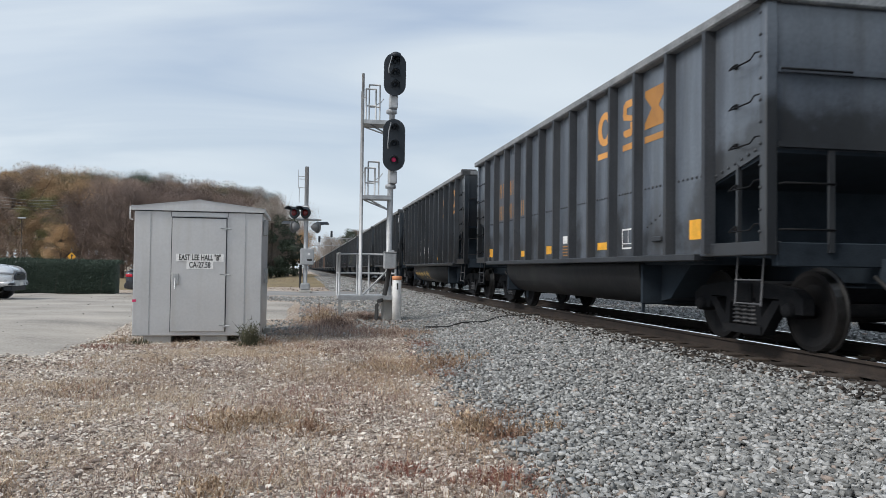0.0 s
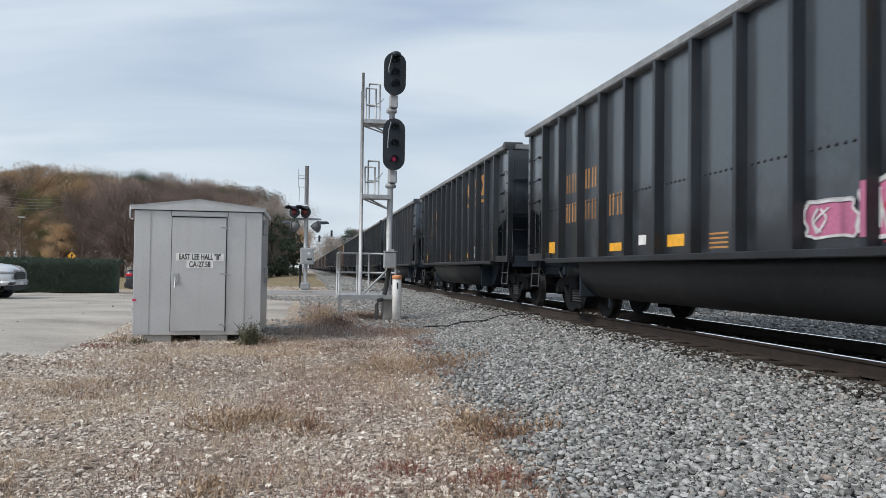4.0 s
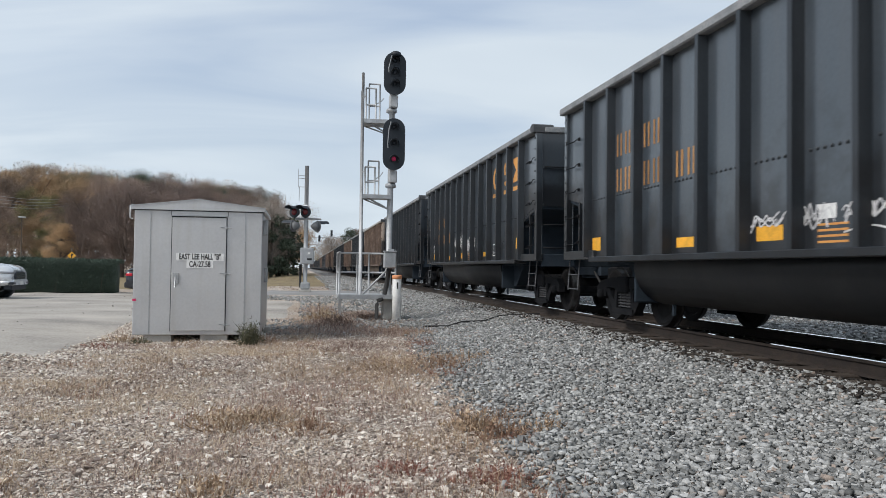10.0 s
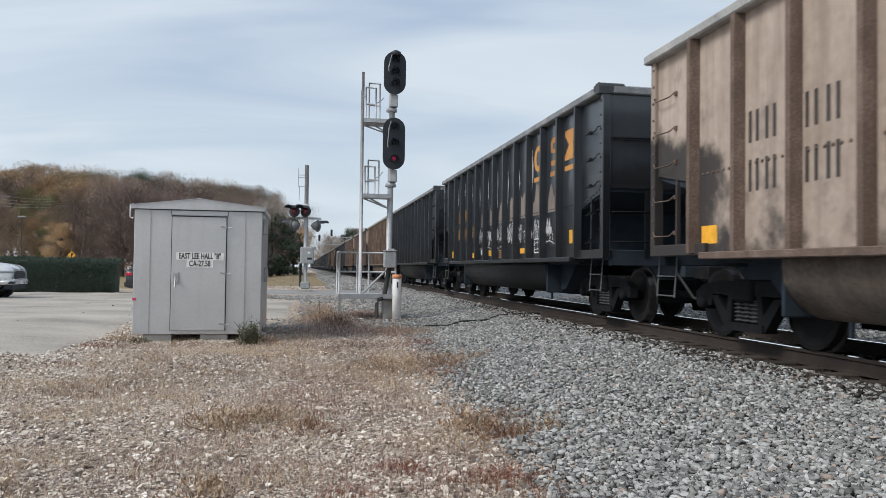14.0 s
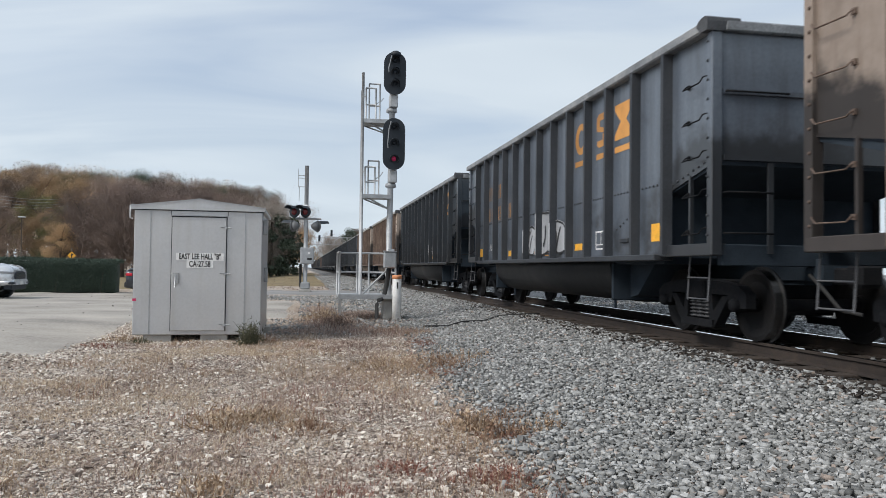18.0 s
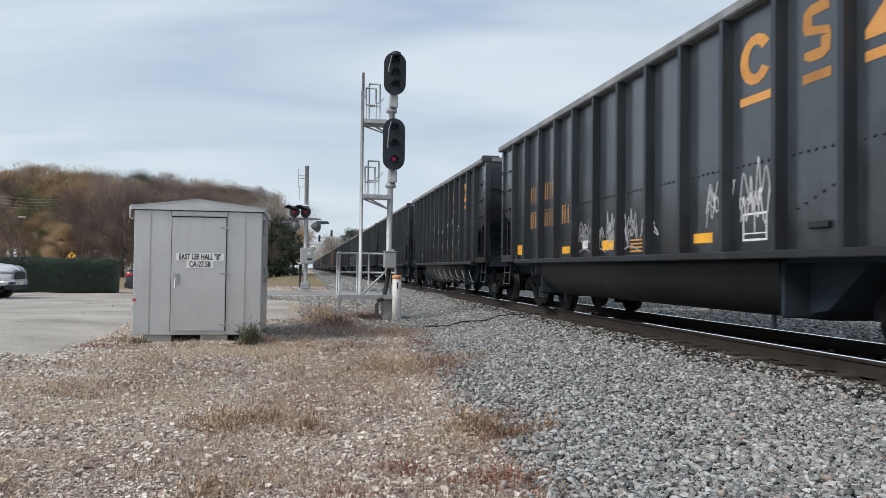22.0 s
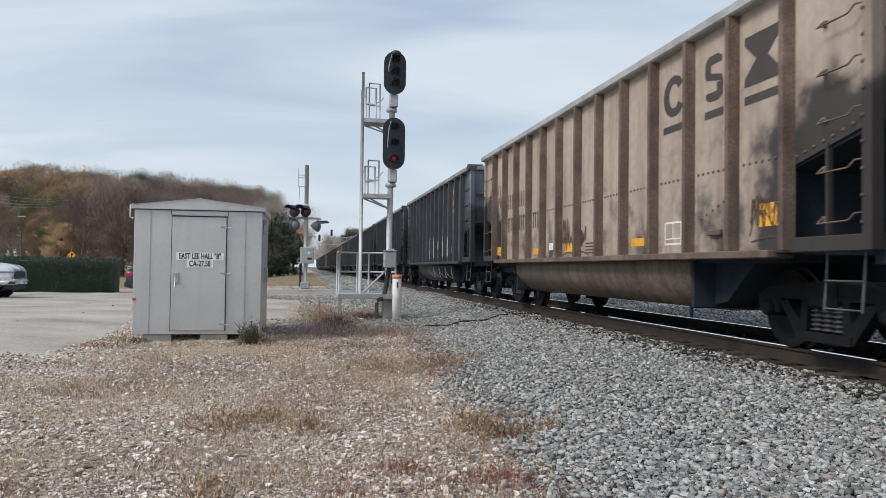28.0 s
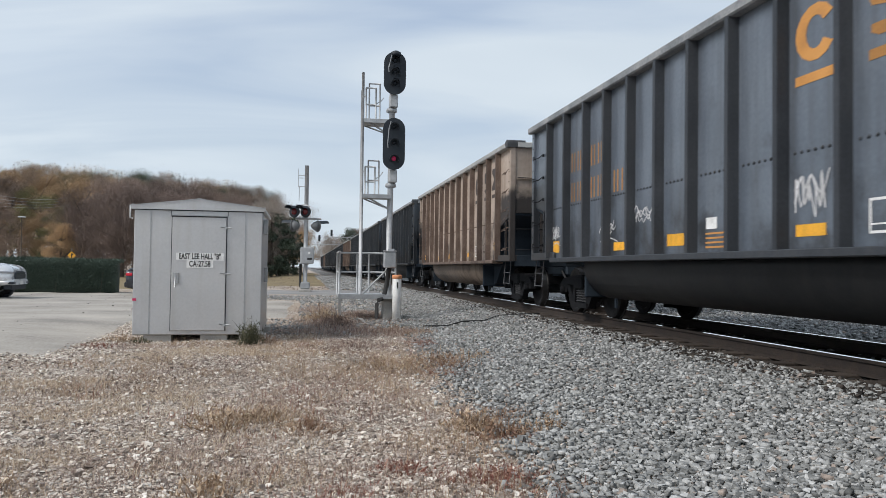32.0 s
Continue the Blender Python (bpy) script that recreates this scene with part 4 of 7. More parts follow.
def signal_mast():
    x, y = 2.12, 19.6
    g = -0.42
    t = thing("signal_mast", pose(0, 0, 0), "silver railway signal mast with two black light heads and ladder", "railway signal")
    part("foundation", boxes((x - .14, y - .2, g - .2, x + .14, y + .2, g + .52), bev=.02), M_CONC, t)
    part("mast", tubes((((x, y, g + .4), (x + .05, y, 5.75)), .075), n=14), M_MAST, t)
    part("mast_base", boxes((x - .16, y - .17, g + .52, x + .16, y + .17, g + .58), bev=.01), M_GALV, t)
    for z in (2.95, 4.88):
        bm = boxes((x - .04, y - .2, z + .10, x + .17, y + .1, z + .42), bev=.02)
        lathe(bm, ((.1, z - .02), (.14, z), (.14, z + .07), (.1, z + .1)), 14, "z", (x + .03, y, 0))
        part("head_bracket", bm, M_MAST, t)
    for z0, z1, lit in ((3.36, 4.68, 1), (5.28, 6.37, 0)):
        hd = part("signal_head", target(bmesh.new(), x + .07, y - .30, z0, z1, .56), M_BLACKPAINT, t)
        part("head_housing", boxes((x - .05, y - .24, z0 + .12, x + .19, y - .05, z1 - .12), bev=.03), M_BLACKPAINT, hd)
        n = 3
        for k in range(n):
            z = z0 + .28 + k * (z1 - z0 - .50) / (n - 1)
            bm = bmesh.new()
            tube(bm, ((x + .07, y - .30, z), (x + .07, y - .44, z - .02)), .115, 16, cap=False)
            bmesh.ops.delete(bm, geom=[f for f in bm.faces if f.calc_center_median().z < z - .09], context="FACES")
            part("hood", bm, M_BLACKPAINT, hd)
            lens = lathe(bmesh.new(), ((.06, y - .305), (.055, y - .32), (.02, y - .335)), 14, "y", (x + .07, 0, z))
            part("lens", lens, M_RED_ON if lit and k == 0 else M_BLACKPAINT, hd, "lit red lens" if lit and k == 0 else "")
        part("signal_wire", tubes((((x - .09, y - .36, z0 + .55), (x - .10, y - .38, z0 + .66), (x - .07, y - .36, z1 - .3), (x - .02, y - .36, z1 - .1)), .014), n=5), M_GALV, hd)
    part("top_cap", lathe(bmesh.new(), ((.12, 6.26), (.14, 6.31), (.13, 6.36), (.06, 6.40)), 14, "z", (x + .09, y - .26, 0)), M_BLACKPAINT, t)
    # climbing ladder and two small platforms with guard rails
    lx, ly = 1.42, y
    part("ladder_stile", tubes((((lx, ly, .1), (lx - .01, ly, 5.87)), .035), n=8), M_MAST, t)
    part("ladder_stile", tubes((((lx, ly + .4, .1), (lx, ly + .4, 5.5)), .03), n=8), M_MAST, t)
    for k in range(17):
        part("rung", tubes((((lx, ly, .4 + k * .3), (lx, ly + .4, .4 + k * .3)), .012), n=6), M_MAST, t)
    for z in (2.66, 4.57):
        part("platform", boxes((lx + .03, y - .25, z, x + .0, y + .5, z + .05), bev=.006), M_GALV, t)
        part("platform_edge", boxes((lx + .01, y - .28, z - .03, x, y - .252, z + .07)), M_GALV, t)
        for yy, ye in ((y - .2, y), (y + .45, y + .05)):
            part("platform_brace", tubes((((lx + .10, yy, z), (x - .04, ye, z - .26)), .022), n=6), M_MAST, t)
        up = 1.12 if z > 4 else 1.0
        for px, py, hh in ((lx + .05, y - .25, .76), (lx + .30, y - .25, .76), (lx + .19, y + .5, 1.02), (lx + .47, y + .5, 1.02)):
            part("guard_post", tubes((((px, py, z + .05), (px, py, z + hh * up)), .022), n=6), M_MAST, t)
        for xa, xb, py, zz in ((lx + .04, lx + .31, y - .25, .76), (lx + .04, lx + .31, y - .25, .38), (lx + .18, lx + .48, y + .5, 1.02), (lx + .18, lx + .48, y + .5, .5)):
            part("guard_rail", tubes((((xa, py, z + zz * up), (xb, py, z + zz * up)), .022), n=6), M_MAST, t)
        part("guard_rail", tubes((((lx, y, z + .66), (lx + .05, y - .25, z + .66)), .014), n=6), M_MAST, t)
        part("guard_chain", tubes((((lx + .30, y - .25, z + .45), (lx + .44, y - .15, z + .55), (lx + .52, y - .05, z + .66)), .012), n=5), M_MAST, t)
    bx = part("junction_box", boxes((x - .14, y - .36, .87, x + .17, y - .1, 1.28), bev=.025), M_GALV, t)
    part("box_lid", boxes((x - .15, y - .37, 1.28, x + .18, y - .09, 1.31), bev=.008), M_GALV, bx)
    part("box_bracket", boxes((x - .02, y - .1, 1.31, x + .14, y - .06, 1.36)), M_GALV, bx)
    return t


signal_mast()


def service_deck():
    x0, x1, y0, y1, z = .85, 2.30, 19.25, 20.6, .19
    t = thing("service_deck", pose(0, 0, 0), "galvanised steel walkway with pipe railings at the signal foot", "walkway")
    part("deck", boxes((x0, y0, z - .07, x1 - .06, y1, z), bev=.008), M_GALV, t)
    part("deck_edge", boxes((x0 - .01, y0 - .03, z - .10, x1 - .06, y0 - .002, z + .02), bev=.006), M_GALV, t)
    for x, y in ((x0 + .02, y0 + .02), (x0 + .02, y1), (x0 + .55, y1), (x0 + .86, y1), (x1 + .13, y1)):
        part("post", tubes((((x, y, z - .05), (x, y, z + 1.08)), .026), n=8), M_MAST, t)
    for zz in (z + 1.07, z + .56):
        part("rail_bar", tubes((((x0 + .02, y0 + .02, zz), (x0 + .02, y1, zz)), .024), n=8), M_MAST, t)
        part("rail_bar", tubes((((x0 + .02, y1, zz), (x1 + .13, y1, zz)), .024), n=8), M_MAST, t)
    part("brace", tubes((((x0 + .58, y0 + .05, z), (x1 - .22, y0 + .2, z + .64)), .025), n=8), M_MAST, t)
    for x, y in ((x0 + .1, y1 - .05), (x1 - .15, y1 - .1)):
        part("leg", boxes((x - .04, y - .04, -.55, x + .04, y + .04, z - .07)), M_GALV, t)
    bm = bmesh.new()
    tube(bm, ((1.80, y0 - .08, -.5), (1.80, y0 - .08, -.02), (1.84, y0 - .05, .06), (1.95, y0, .10)), .05, 10)
    part("cable_duct", bm, M_RUBBER, t)
    part("cable_duct", tubes((((2.0, y0 + .02, .2), (2.06, y0 + .05, .5), (2.12, y0 + .1, .88)), .06), n=8), M_RUBBER, t)
    return t


service_deck()


def marker_pipe():
    t = thing("marker_post", pose(2.31, 19.25, 0), "white plastic cable marker post with an orange band", "marker post")
    bm = lathe(bmesh.new(), ((.115, -.6), (.115, .60), (.10, .62)), 20, "z")
    part("post", bm, M_PVC, t)
    part("band", lathe(bmesh.new(), ((.118, .60), (.125, .605), (.125, .685), (.11, .70)), 20, "z"), M_ORANGE, t, "faded orange cap band")
    part("mark", boxes((-.02, -.122, .36, .02, -.112, .52)), M_BLACKMARK, t)
    return t


marker_pipe()


# ---- level-crossing flasher ----
def crossing_signal():
    x, y, g = .05, 32.3, -.17
    t = thing("crossing_signal", pose(0, 0, 0), "silver level-crossing mast with red flashing lamps and a control box", "crossing signal")
    part("mast", tubes((((x, y, g), (x + .0, y, 5.08)), .085), n=12), M_MAST, t)
    part("base", boxes((x - .25, y - .25, g - .2, x + .25, y + .25, g + .12), bev=.03), M_CONC, t)
    part("collar", boxes((x - .2, y - .18, g + .12, x + .2, y + .18, g + .42), bev=.05), M_GALV, t)
    bx = part("control_box", boxes((x - .21, y - .5, 1.0, x + .34, y - .1, 1.67), bev=.03), M_GALV, t)
    part("nameplate", boxes((x + .06, y - .508, 1.16, x + .26, y - .501, 1.24)), M_BLACKMARK, bx)
    part("latch", boxes((x + .10, y - .52, 1.40, x + .18, y - .501, 1.48), bev=.005), M_WHITE, bx)
    part("conduit", tubes((((x - .2, y - .1, g + .2), (x - .2, y - .1, 1.0)), .05), n=8), M_RUBBER, t)
    part("cross_arm", tubes((((x - .45, y - .1, 2.87), (x + .62, y - .1, 2.87)), .045), n=8), M_GALV, t)
    part("cross_arm", tubes((((x - .42, y - .1, 3.40), (x + .06, y - .1, 3.40)), .045), n=8), M_GALV, t)
    for lx, ly, z, on, turn in ((-.48, -.22, 3.14, 1, -34), (-.03, -.25, 3.15, 1, -34), (-.52, -.1, 2.56, 0, -122), (.47, -.1, 2.56, 0, 122)):
        hd = new("flasher")
        hd.parent = t
        hd.matrix_basis = pose(x + lx, y + ly, z, 0, 0, turn)
        part("backing", lathe(bmesh.new(), ((.02, .03), (.235, .02), (.25, 0), (.235, -.02), (.1, -.02)), 24, "y"), M_BLACKPAINT if on else M_LAMPBACK, hd)
        bm = bmesh.new()
        tube(bm, ((0, -.02, .03), (0, -.46, .05)), .20, 16, cap=False)
        bmesh.ops.delete(bm, geom=[f for f in bm.faces if f.calc_center_median().z < .08], context="FACES")
        part("visor", bm, M_BLACKPAINT, hd)
        part("lens", lathe(bmesh.new(), ((.135, -.02), (.125, -.05), (.05, -.075)), 18, "y"), M_RED_DIM if on else M_LENS_DARK, hd)
        part("housing", lathe(bmesh.new(), ((.05, .30), (.17, .16), (.20, .03)), 14, "y"), M_BLACKPAINT if on else M_LAMPBACK, hd)
    for z in (4.20, 4.56, 4.67):
        part("antenna_arm", tubes((((x, y, z), (x - .34, y, z)), .014), n=5), M_GALV, t)
    part("antenna_rod", tubes((((x - .30, y, 3.6), (x - .30, y, 4.2)), .014), n=5), M_GALV, t)
    part("antenna_rod", tubes((((x - .34, y, 4.2), (x - .34, y, 4.95)), .012), n=5), M_GALV, t)
    return t


crossing_signal()


# ---- far signal gantry ----
def gantry():
    y, z0, z1 = 205.0, 6.9, 8.84
    t = thing("signal_gantry", pose(0, 0, 0), "distant silver lattice signal bridge over the tracks", "signal bridge")
    for zz in (z0, z1):
        for dy in (0, .9):
            part("chord", boxes((.6, y + dy - .06, zz - .06, 16, y + dy + .06, zz + .06)), M_MAST, t)
    bm = bmesh.new()
    for k in range(11):
        xa = .6 + k * 1.4
        tube(bm, ((xa, y, z0), (xa + .7, y, z1)), .045, 5)
        tube(bm, ((xa + .7, y, z1), (xa + 1.4, y, z0)), .045, 5)
    part("lattice", bm, M_MAST, t)
    for xx in (.8, 15.6):
        part("leg", tubes((((xx, y, -.5), (xx, y, z1)), .16), (((xx, y + .9, -.5), (xx, y + .9, z1)), .16), n=8), M_MAST, t)
    for xx, zb in ((3.85, 7.7), (7.0, 9.1)):
        part("light_head", boxes((xx - .28, y - .4, zb, xx + .28, y - .15, zb + 1.7), bev=.1), M_BLACKPAINT, t)
        part("head_post", tubes((((xx, y - .1, zb - .6), (xx, y - .1, zb + 1.6)), .08), n=6), M_MAST, t)
    return t


gantry()


# ---- trees and hedge ----
def leaf_cloud(name, centres, radii, per, size, material, seed, squash=.8, long=1.0):
    """Many small leaves in clumps; the clumps give an uneven outline with gaps."""
    rng = np.random.default_rng(seed)
    c = np.repeat(np.asarray(centres, float), per, 0)
    r = np.repeat(np.asarray(radii, float), per)
    d = rng.normal(size=(len(c), 3))
    d /= np.linalg.norm(d, axis=1)[:, None]
    p = c + d * (r * rng.random(len(c)) ** .45)[:, None] * np.array((1, 1, squash))
    u = rng.normal(size=(len(c), 3))
    u /= np.linalg.norm(u, axis=1)[:, None]
    v = np.cross(u, rng.normal(size=(len(c), 3)))
    v /= np.linalg.norm(v, axis=1)[:, None]
    s = size * rng.uniform(.6, 1.4, len(c))[:, None]
    verts = np.stack([p - u * s * long, p + v * s * .6, p + u * s * long, p - v * s * .6], 1).reshape(-1, 3)
    faces = np.arange(len(verts)).reshape(-1, 4)
    return np_mesh(name, verts, faces, material)


M_BARK = mat("grey_brown_bark", (0.10, 0.08, 0.065), rough=0.95, scale=3, fine=30, bump=0.6, stretch=(3, 3, .6))
LEAF = {
    "orange": islands("orange_autumn_leaves", ((0, (.34, .22, .13)), (.35, (.42, .275, .155)), (.7, (.52, .36, .205)), (1, (.38, .285, .17))), bump=0, vary=.28),
    "brown": islands("brown_autumn_leaves", ((0, (0.20, 0.15, 0.122)), (0.4, (0.255, 0.19, 0.15)), (0.75, (0.31, 0.225, 0.17)), (1, (0.25, 0.205, 0.17))), bump=0, vary=.28),
    "pine": islands("dark_pine_needles", ((0, (.036, .05, .036)), (.5, (.06, .08, .054)), (1, (.10, .115, .075))), bump=0, vary=.28),
    "green": islands("dull_green_leaves", ((0, (.09, .095, .045)), (.5, (.17, .17, .075)), (1, (.29, .25, .11))), bump=0, vary=.28),
    "twig": islands("bare_brown_twigs", ((0, (0.145, 0.108, 0.094)), (0.5, (0.18, 0.135, 0.117)), (1, (0.225, 0.172, 0.147))), bump=0, vary=.28),
    "pale": islands("pale_bare_twigs", ((0, (.26, .22, .19)), (.5, (.36, .31, .27)), (1, (.46, .40, .35))), bump=0, vary=.28),
    "hedge": islands("dark_hedge_leaves", ((0, (.046, .070, .052)), (.5, (.058, .084, .064)), (1, (.070, .098, .074))), bump=0, rough=.95),
}


def tree(kind, h, spread_, seed, label):
    """Tapered trunk, limbs, and a crown of clumps."""
    rnd = random.Random(seed)
    t = thing("tree", pose(0, 0, 0), label, "tree")
    bm = bmesh.new()
    base = h * (.30 if kind not in ("twig", "pale") else .14)
    tube(bm, ((0, 0, -.4), (rnd.uniform(-.2, .2), rnd.uniform(-.2, .2), h * .45), (rnd.uniform(-.4, .4), rnd.uniform(-.4, .4), h * .85)), h * .022, 8, h * .006)
    part("trunk", bm, M_BARK, t)
    cs, rs = [], []
    n = 15 if kind != "pine" else 13
    for i in range(n):
        f = (i + .5) / n
        z = base + (h - base) * f
        wide = spread_ * (math.sin(math.pi * (.18 + .72 * f)) ** .8) * rnd.uniform(.55, 1.05)
        a = i * 2.4 + rnd.uniform(-.5, .5)
        tip = Vector((wide * math.cos(a), wide * math.sin(a), z + rnd.uniform(0, .06) * h))
        if i % 2 == 0:
            bm = bmesh.new()
            tube(bm, ((0, 0, z * .72), (tip.x * .5, tip.y * .5, z * .9), tip), h * .008, 5, h * .002)
            part("limb", bm, M_BARK, t)
        for k in range(3):
            q = tip * rnd.uniform(.55, 1.0)
            cs.append((q.x + rnd.uniform(-.08, .08) * h, q.y + rnd.uniform(-.08, .08) * h, max(base * .8, tip.z + rnd.uniform(-.06, .05) * h)))
            rs.append(h * rnd.uniform(.06, .125))
    for k in range(5):
        cs.append((rnd.uniform(-.1, .1) * h, rnd.uniform(-.1, .1) * h, h * rnd.uniform(.78, .97)))
        rs.append(h * rnd.uniform(.06, .10))
    if kind in ("twig", "pale"):
        me = leaf_cloud("crown", cs, np.array(rs) * 1.35, 380, h * .0036, LEAF[kind], seed, 1.1, 2.6)
        me2 = np_mesh("crown", *twig_fan(cs, rs, seed, h), LEAF[kind])
        part("fine_growth", me2, None, t)
        part("crown", me, None, t)
    else:
        part("crown", leaf_cloud("crown", cs, np.array(rs) * (1.0 if kind == "pine" else 1.05), 560, h * .0056, LEAF[kind], seed, .85), None, t)
    return t


def twig_fan(cs, rs, seed, h):
    """Thin upward twigs that leave the limbs."""
    rng = np.random.default_rng(seed + 50)
    c = np.repeat(np.asarray(cs), 40, 0)
    a = rng.normal(size=c.shape) * h * .05 + c * np.array((.55, .55, .62))
    b_ = c + rng.normal(size=c.shape) * h * .085 + np.array((0, 0, h * .05))
    w = rng.normal(size=c.shape) * h * .0011
    v = np.stack([a - w, a + w, b_], 1).reshape(-1, 3)
    return v, np.arange(len(v)).reshape(-1, 3)


TREES = [tree("orange", 13, 4.6, 1, "broad tree with thinning orange-brown autumn leaves"), tree("brown", 13, 5.0, 2, "broad tree in dull brown autumn leaf"), tree("pine", 14, 3.6, 3, "tall dark green pine with a ragged crown"),
         tree("twig", 11, 5.2, 4, "leafless brown tree with a dense haze of twigs"), tree("green", 10, 3.8, 5, "tree with dull yellow-green leaves"), tree("brown", 12, 5.4, 6, "broad tree in dull brown autumn leaf"),
         tree("twig", 10, 5.6, 7, "leafless brown tree with many upright stems"), tree("pale", 10, 4.6, 8, "pale leafless tree with spreading branches"), tree("orange", 11, 5.0, 9, "rounded tree in rusty orange leaf")]
# (kind, x, y, height of the crown's top above the rail)
PLANT = [
    # hill behind
    (2, -64, 150, 19), (5, -58, 152, 18.5), (0, -53, 150, 19.0), (2, -50, 158, 18.8), (0, -46.5, 148, 20.2), (8, -42, 150, 19.5), (0, -37.5, 146, 18.4), (2, -34, 150, 18.6), (2, -29.5, 146, 18.7), (2, -25, 148, 18.3), (5, -21.5, 144, 17.5),
    (0, -17.5, 146, 17.3), (2, -13.5, 144, 16.4), (5, -10.5, 142, 16.6), (2, -7.5, 144, 15.6), (7, -3.6, 140, 13.6),
    (2, -39.2, 143, 17.6), (2, -36.4, 143, 17.9), (2, -29.3, 143, 16.6), (2, -16.5, 139, 15.6), (0, -47, 136, 17.6), (0, -43, 134, 16.8), (8, -33, 134, 15.0),
    # middle
    (8, -52, 120, 14), (0, -46, 122, 15.5), (1, -41, 118, 14.8), (4, -36.5, 116, 11.5), (0, -32.5, 120, 14.5), (5, -27, 118, 14.8), (1, -22, 116, 14.2), (5, -17.5, 118, 13.6), (1, -13, 116, 13.2), (5, -9, 114, 12.3), (1, -6, 116, 11.6),
    # front
    (8, -38, 92, 7.0), (1, -33, 90, 8.5), (8, -29, 92, 7.2), (4, -26.5, 90, 6.2), (3, -22.8, 86, 9.3), (6, -18.5, 84, 10.4), (3, -14.6, 86, 10.8), (6, -11, 84, 10.0), (3, -7.8, 88, 9.0), (1, -36, 80, 5.0), (8, -24.5, 84, 5.4),
    (6, -16.5, 80, 9.4), (3, -12.8, 80, 9.0), (7, -4.6, 96, 9.8), (6, -9.3, 92, 9.2),
    # beyond the railway
    (8, -.4, 112, 6.6), (1, -1.6, 118, 7.2),
    (2, 17, 300, 17), (5, 22, 310, 18), (2, 27, 300, 18), (7, 14.5, 420, 20), (7, 19, 430, 19), (3, 23, 440, 20), (2, 31, 320, 18), (7, 15, 520, 22), (3, 36, 330, 17), (5, 42, 340, 18),
    (5, -9, 300, 14), (2, -15, 320, 18), (1, -6, 420, 17), (2, -11, 430, 18),
]
seen_kind = set()
rnd = random.Random(11)
HEIGHTS = (13, 13, 14, 11, 10, 12, 10, 10, 11)
for k, x, y, top in PLANT:
    g = -.5
    s = (top - g) / (HEIGHTS[k] * 1.13)
    m = Matrix.Translation((x, y, g)) @ Matrix.Rotation(rnd.uniform(0, 6.28), 4, "Z") @ Matrix.Diagonal((s * rnd.uniform(.95, 1.15), s * rnd.uniform(.95, 1.15), s, 1))
    if k in seen_kind:
        copy_thing(TREES[k], m @ Matrix.Diagonal([1 / v for v in TREES[k].scale] + [1]))
    else:
        TREES[k].matrix_basis = m
        seen_kind.add(k)


def undergrowth():
    """Brown brush that closes the view under the crowns."""
    q = np.random.default_rng(77)
    n = 260
    c = np.column_stack([q.uniform(-75, -6, n), q.uniform(98, 112, n), q.uniform(-.3, 4.6, n)])
    me = leaf_cloud("undergrowth", c, q.uniform(.9, 1.8, n), 170, .12, LEAF["brown"], 78, .9, 1.8)
    tagged(part("undergrowth", me, None, None), "brown bare brush under the wooded hill's trees", "brush", kind="stuff")


undergrowth()


def evergreen(x, y, h, w, seed):
    t = thing("evergreen_tree", pose(x, y, -.35), "dense dark evergreen tree, leafy down to the ground", "tree")
    rnd = random.Random(seed)
    part("trunk", tubes((((0, 0, -.3), (0, 0, h * .8)), .14), n=8), M_BARK, t)
    cs, rs = [], []
    for k in range(60):
        f = rnd.random()
        r = w * (1 - f ** 2.2) ** .5 * rnd.uniform(.5, 1)
        a = rnd.uniform(0, 6.28)
        cs.append((r * math.cos(a), r * math.sin(a), .35 + f * h * .93))
        rs.append(rnd.uniform(.5, .85))
    part("crown", leaf_cloud("crown", cs, rs, 130, .13, LEAF["pine"], seed), None, t)


evergreen(-3.9, 95, 8.3, 3.0, 21)
evergreen(-2.0, 99, 7.4, 2.0, 22)
evergreen(-6.8, 96, 8.0, 2.6, 23)


def hedge():
    t = thing("hedge", pose(0, 0, 0), "long clipped dark green hedge beside the parking lot", "hedge")
    rng = np.random.default_rng(4)
    n = 84000
    x = rng.uniform(-26, -8.25, n)
    face = rng.random(n)
    y = np.where(face < .6, 36.6 + rng.normal(0, .09, n), rng.uniform(36.6, 37.9, n))
    z = np.where(face < .6, rng.uniform(-.35, 1.05, n), 1.05 + rng.normal(0, .05, n)) + .07 * (hash_noise(x * 1.3, y * 0, 5) - .5)
    p = np.stack([x, y + .16 * (hash_noise(x * .9, z * 1.4, 6) - .5), z], 1)
    u = rng.normal(size=(n, 3))
    u /= np.linalg.norm(u, axis=1)[:, None]
    v = np.cross(u, rng.normal(size=(n, 3)))
    v /= np.linalg.norm(v, axis=1)[:, None]
    s = .028 * rng.uniform(.6, 1.5, n)[:, None]
    verts = np.stack([p - u * s, p + v * s * .6, p + u * s, p - v * s * .6], 1).reshape(-1, 3)
    part("foliage", np_mesh("foliage", verts, np.arange(n * 4).reshape(-1, 4), LEAF["hedge"]), None, t)
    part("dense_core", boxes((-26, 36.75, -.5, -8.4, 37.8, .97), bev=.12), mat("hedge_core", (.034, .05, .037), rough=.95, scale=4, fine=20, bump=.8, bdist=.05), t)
    for k in range(9):
        xx = -9 - k * 1.9
        part("stem", tubes((((xx, 36.68, -.5), (xx + .1, 36.75, .5)), .03), n=6), M_BARK, t)


hedge()


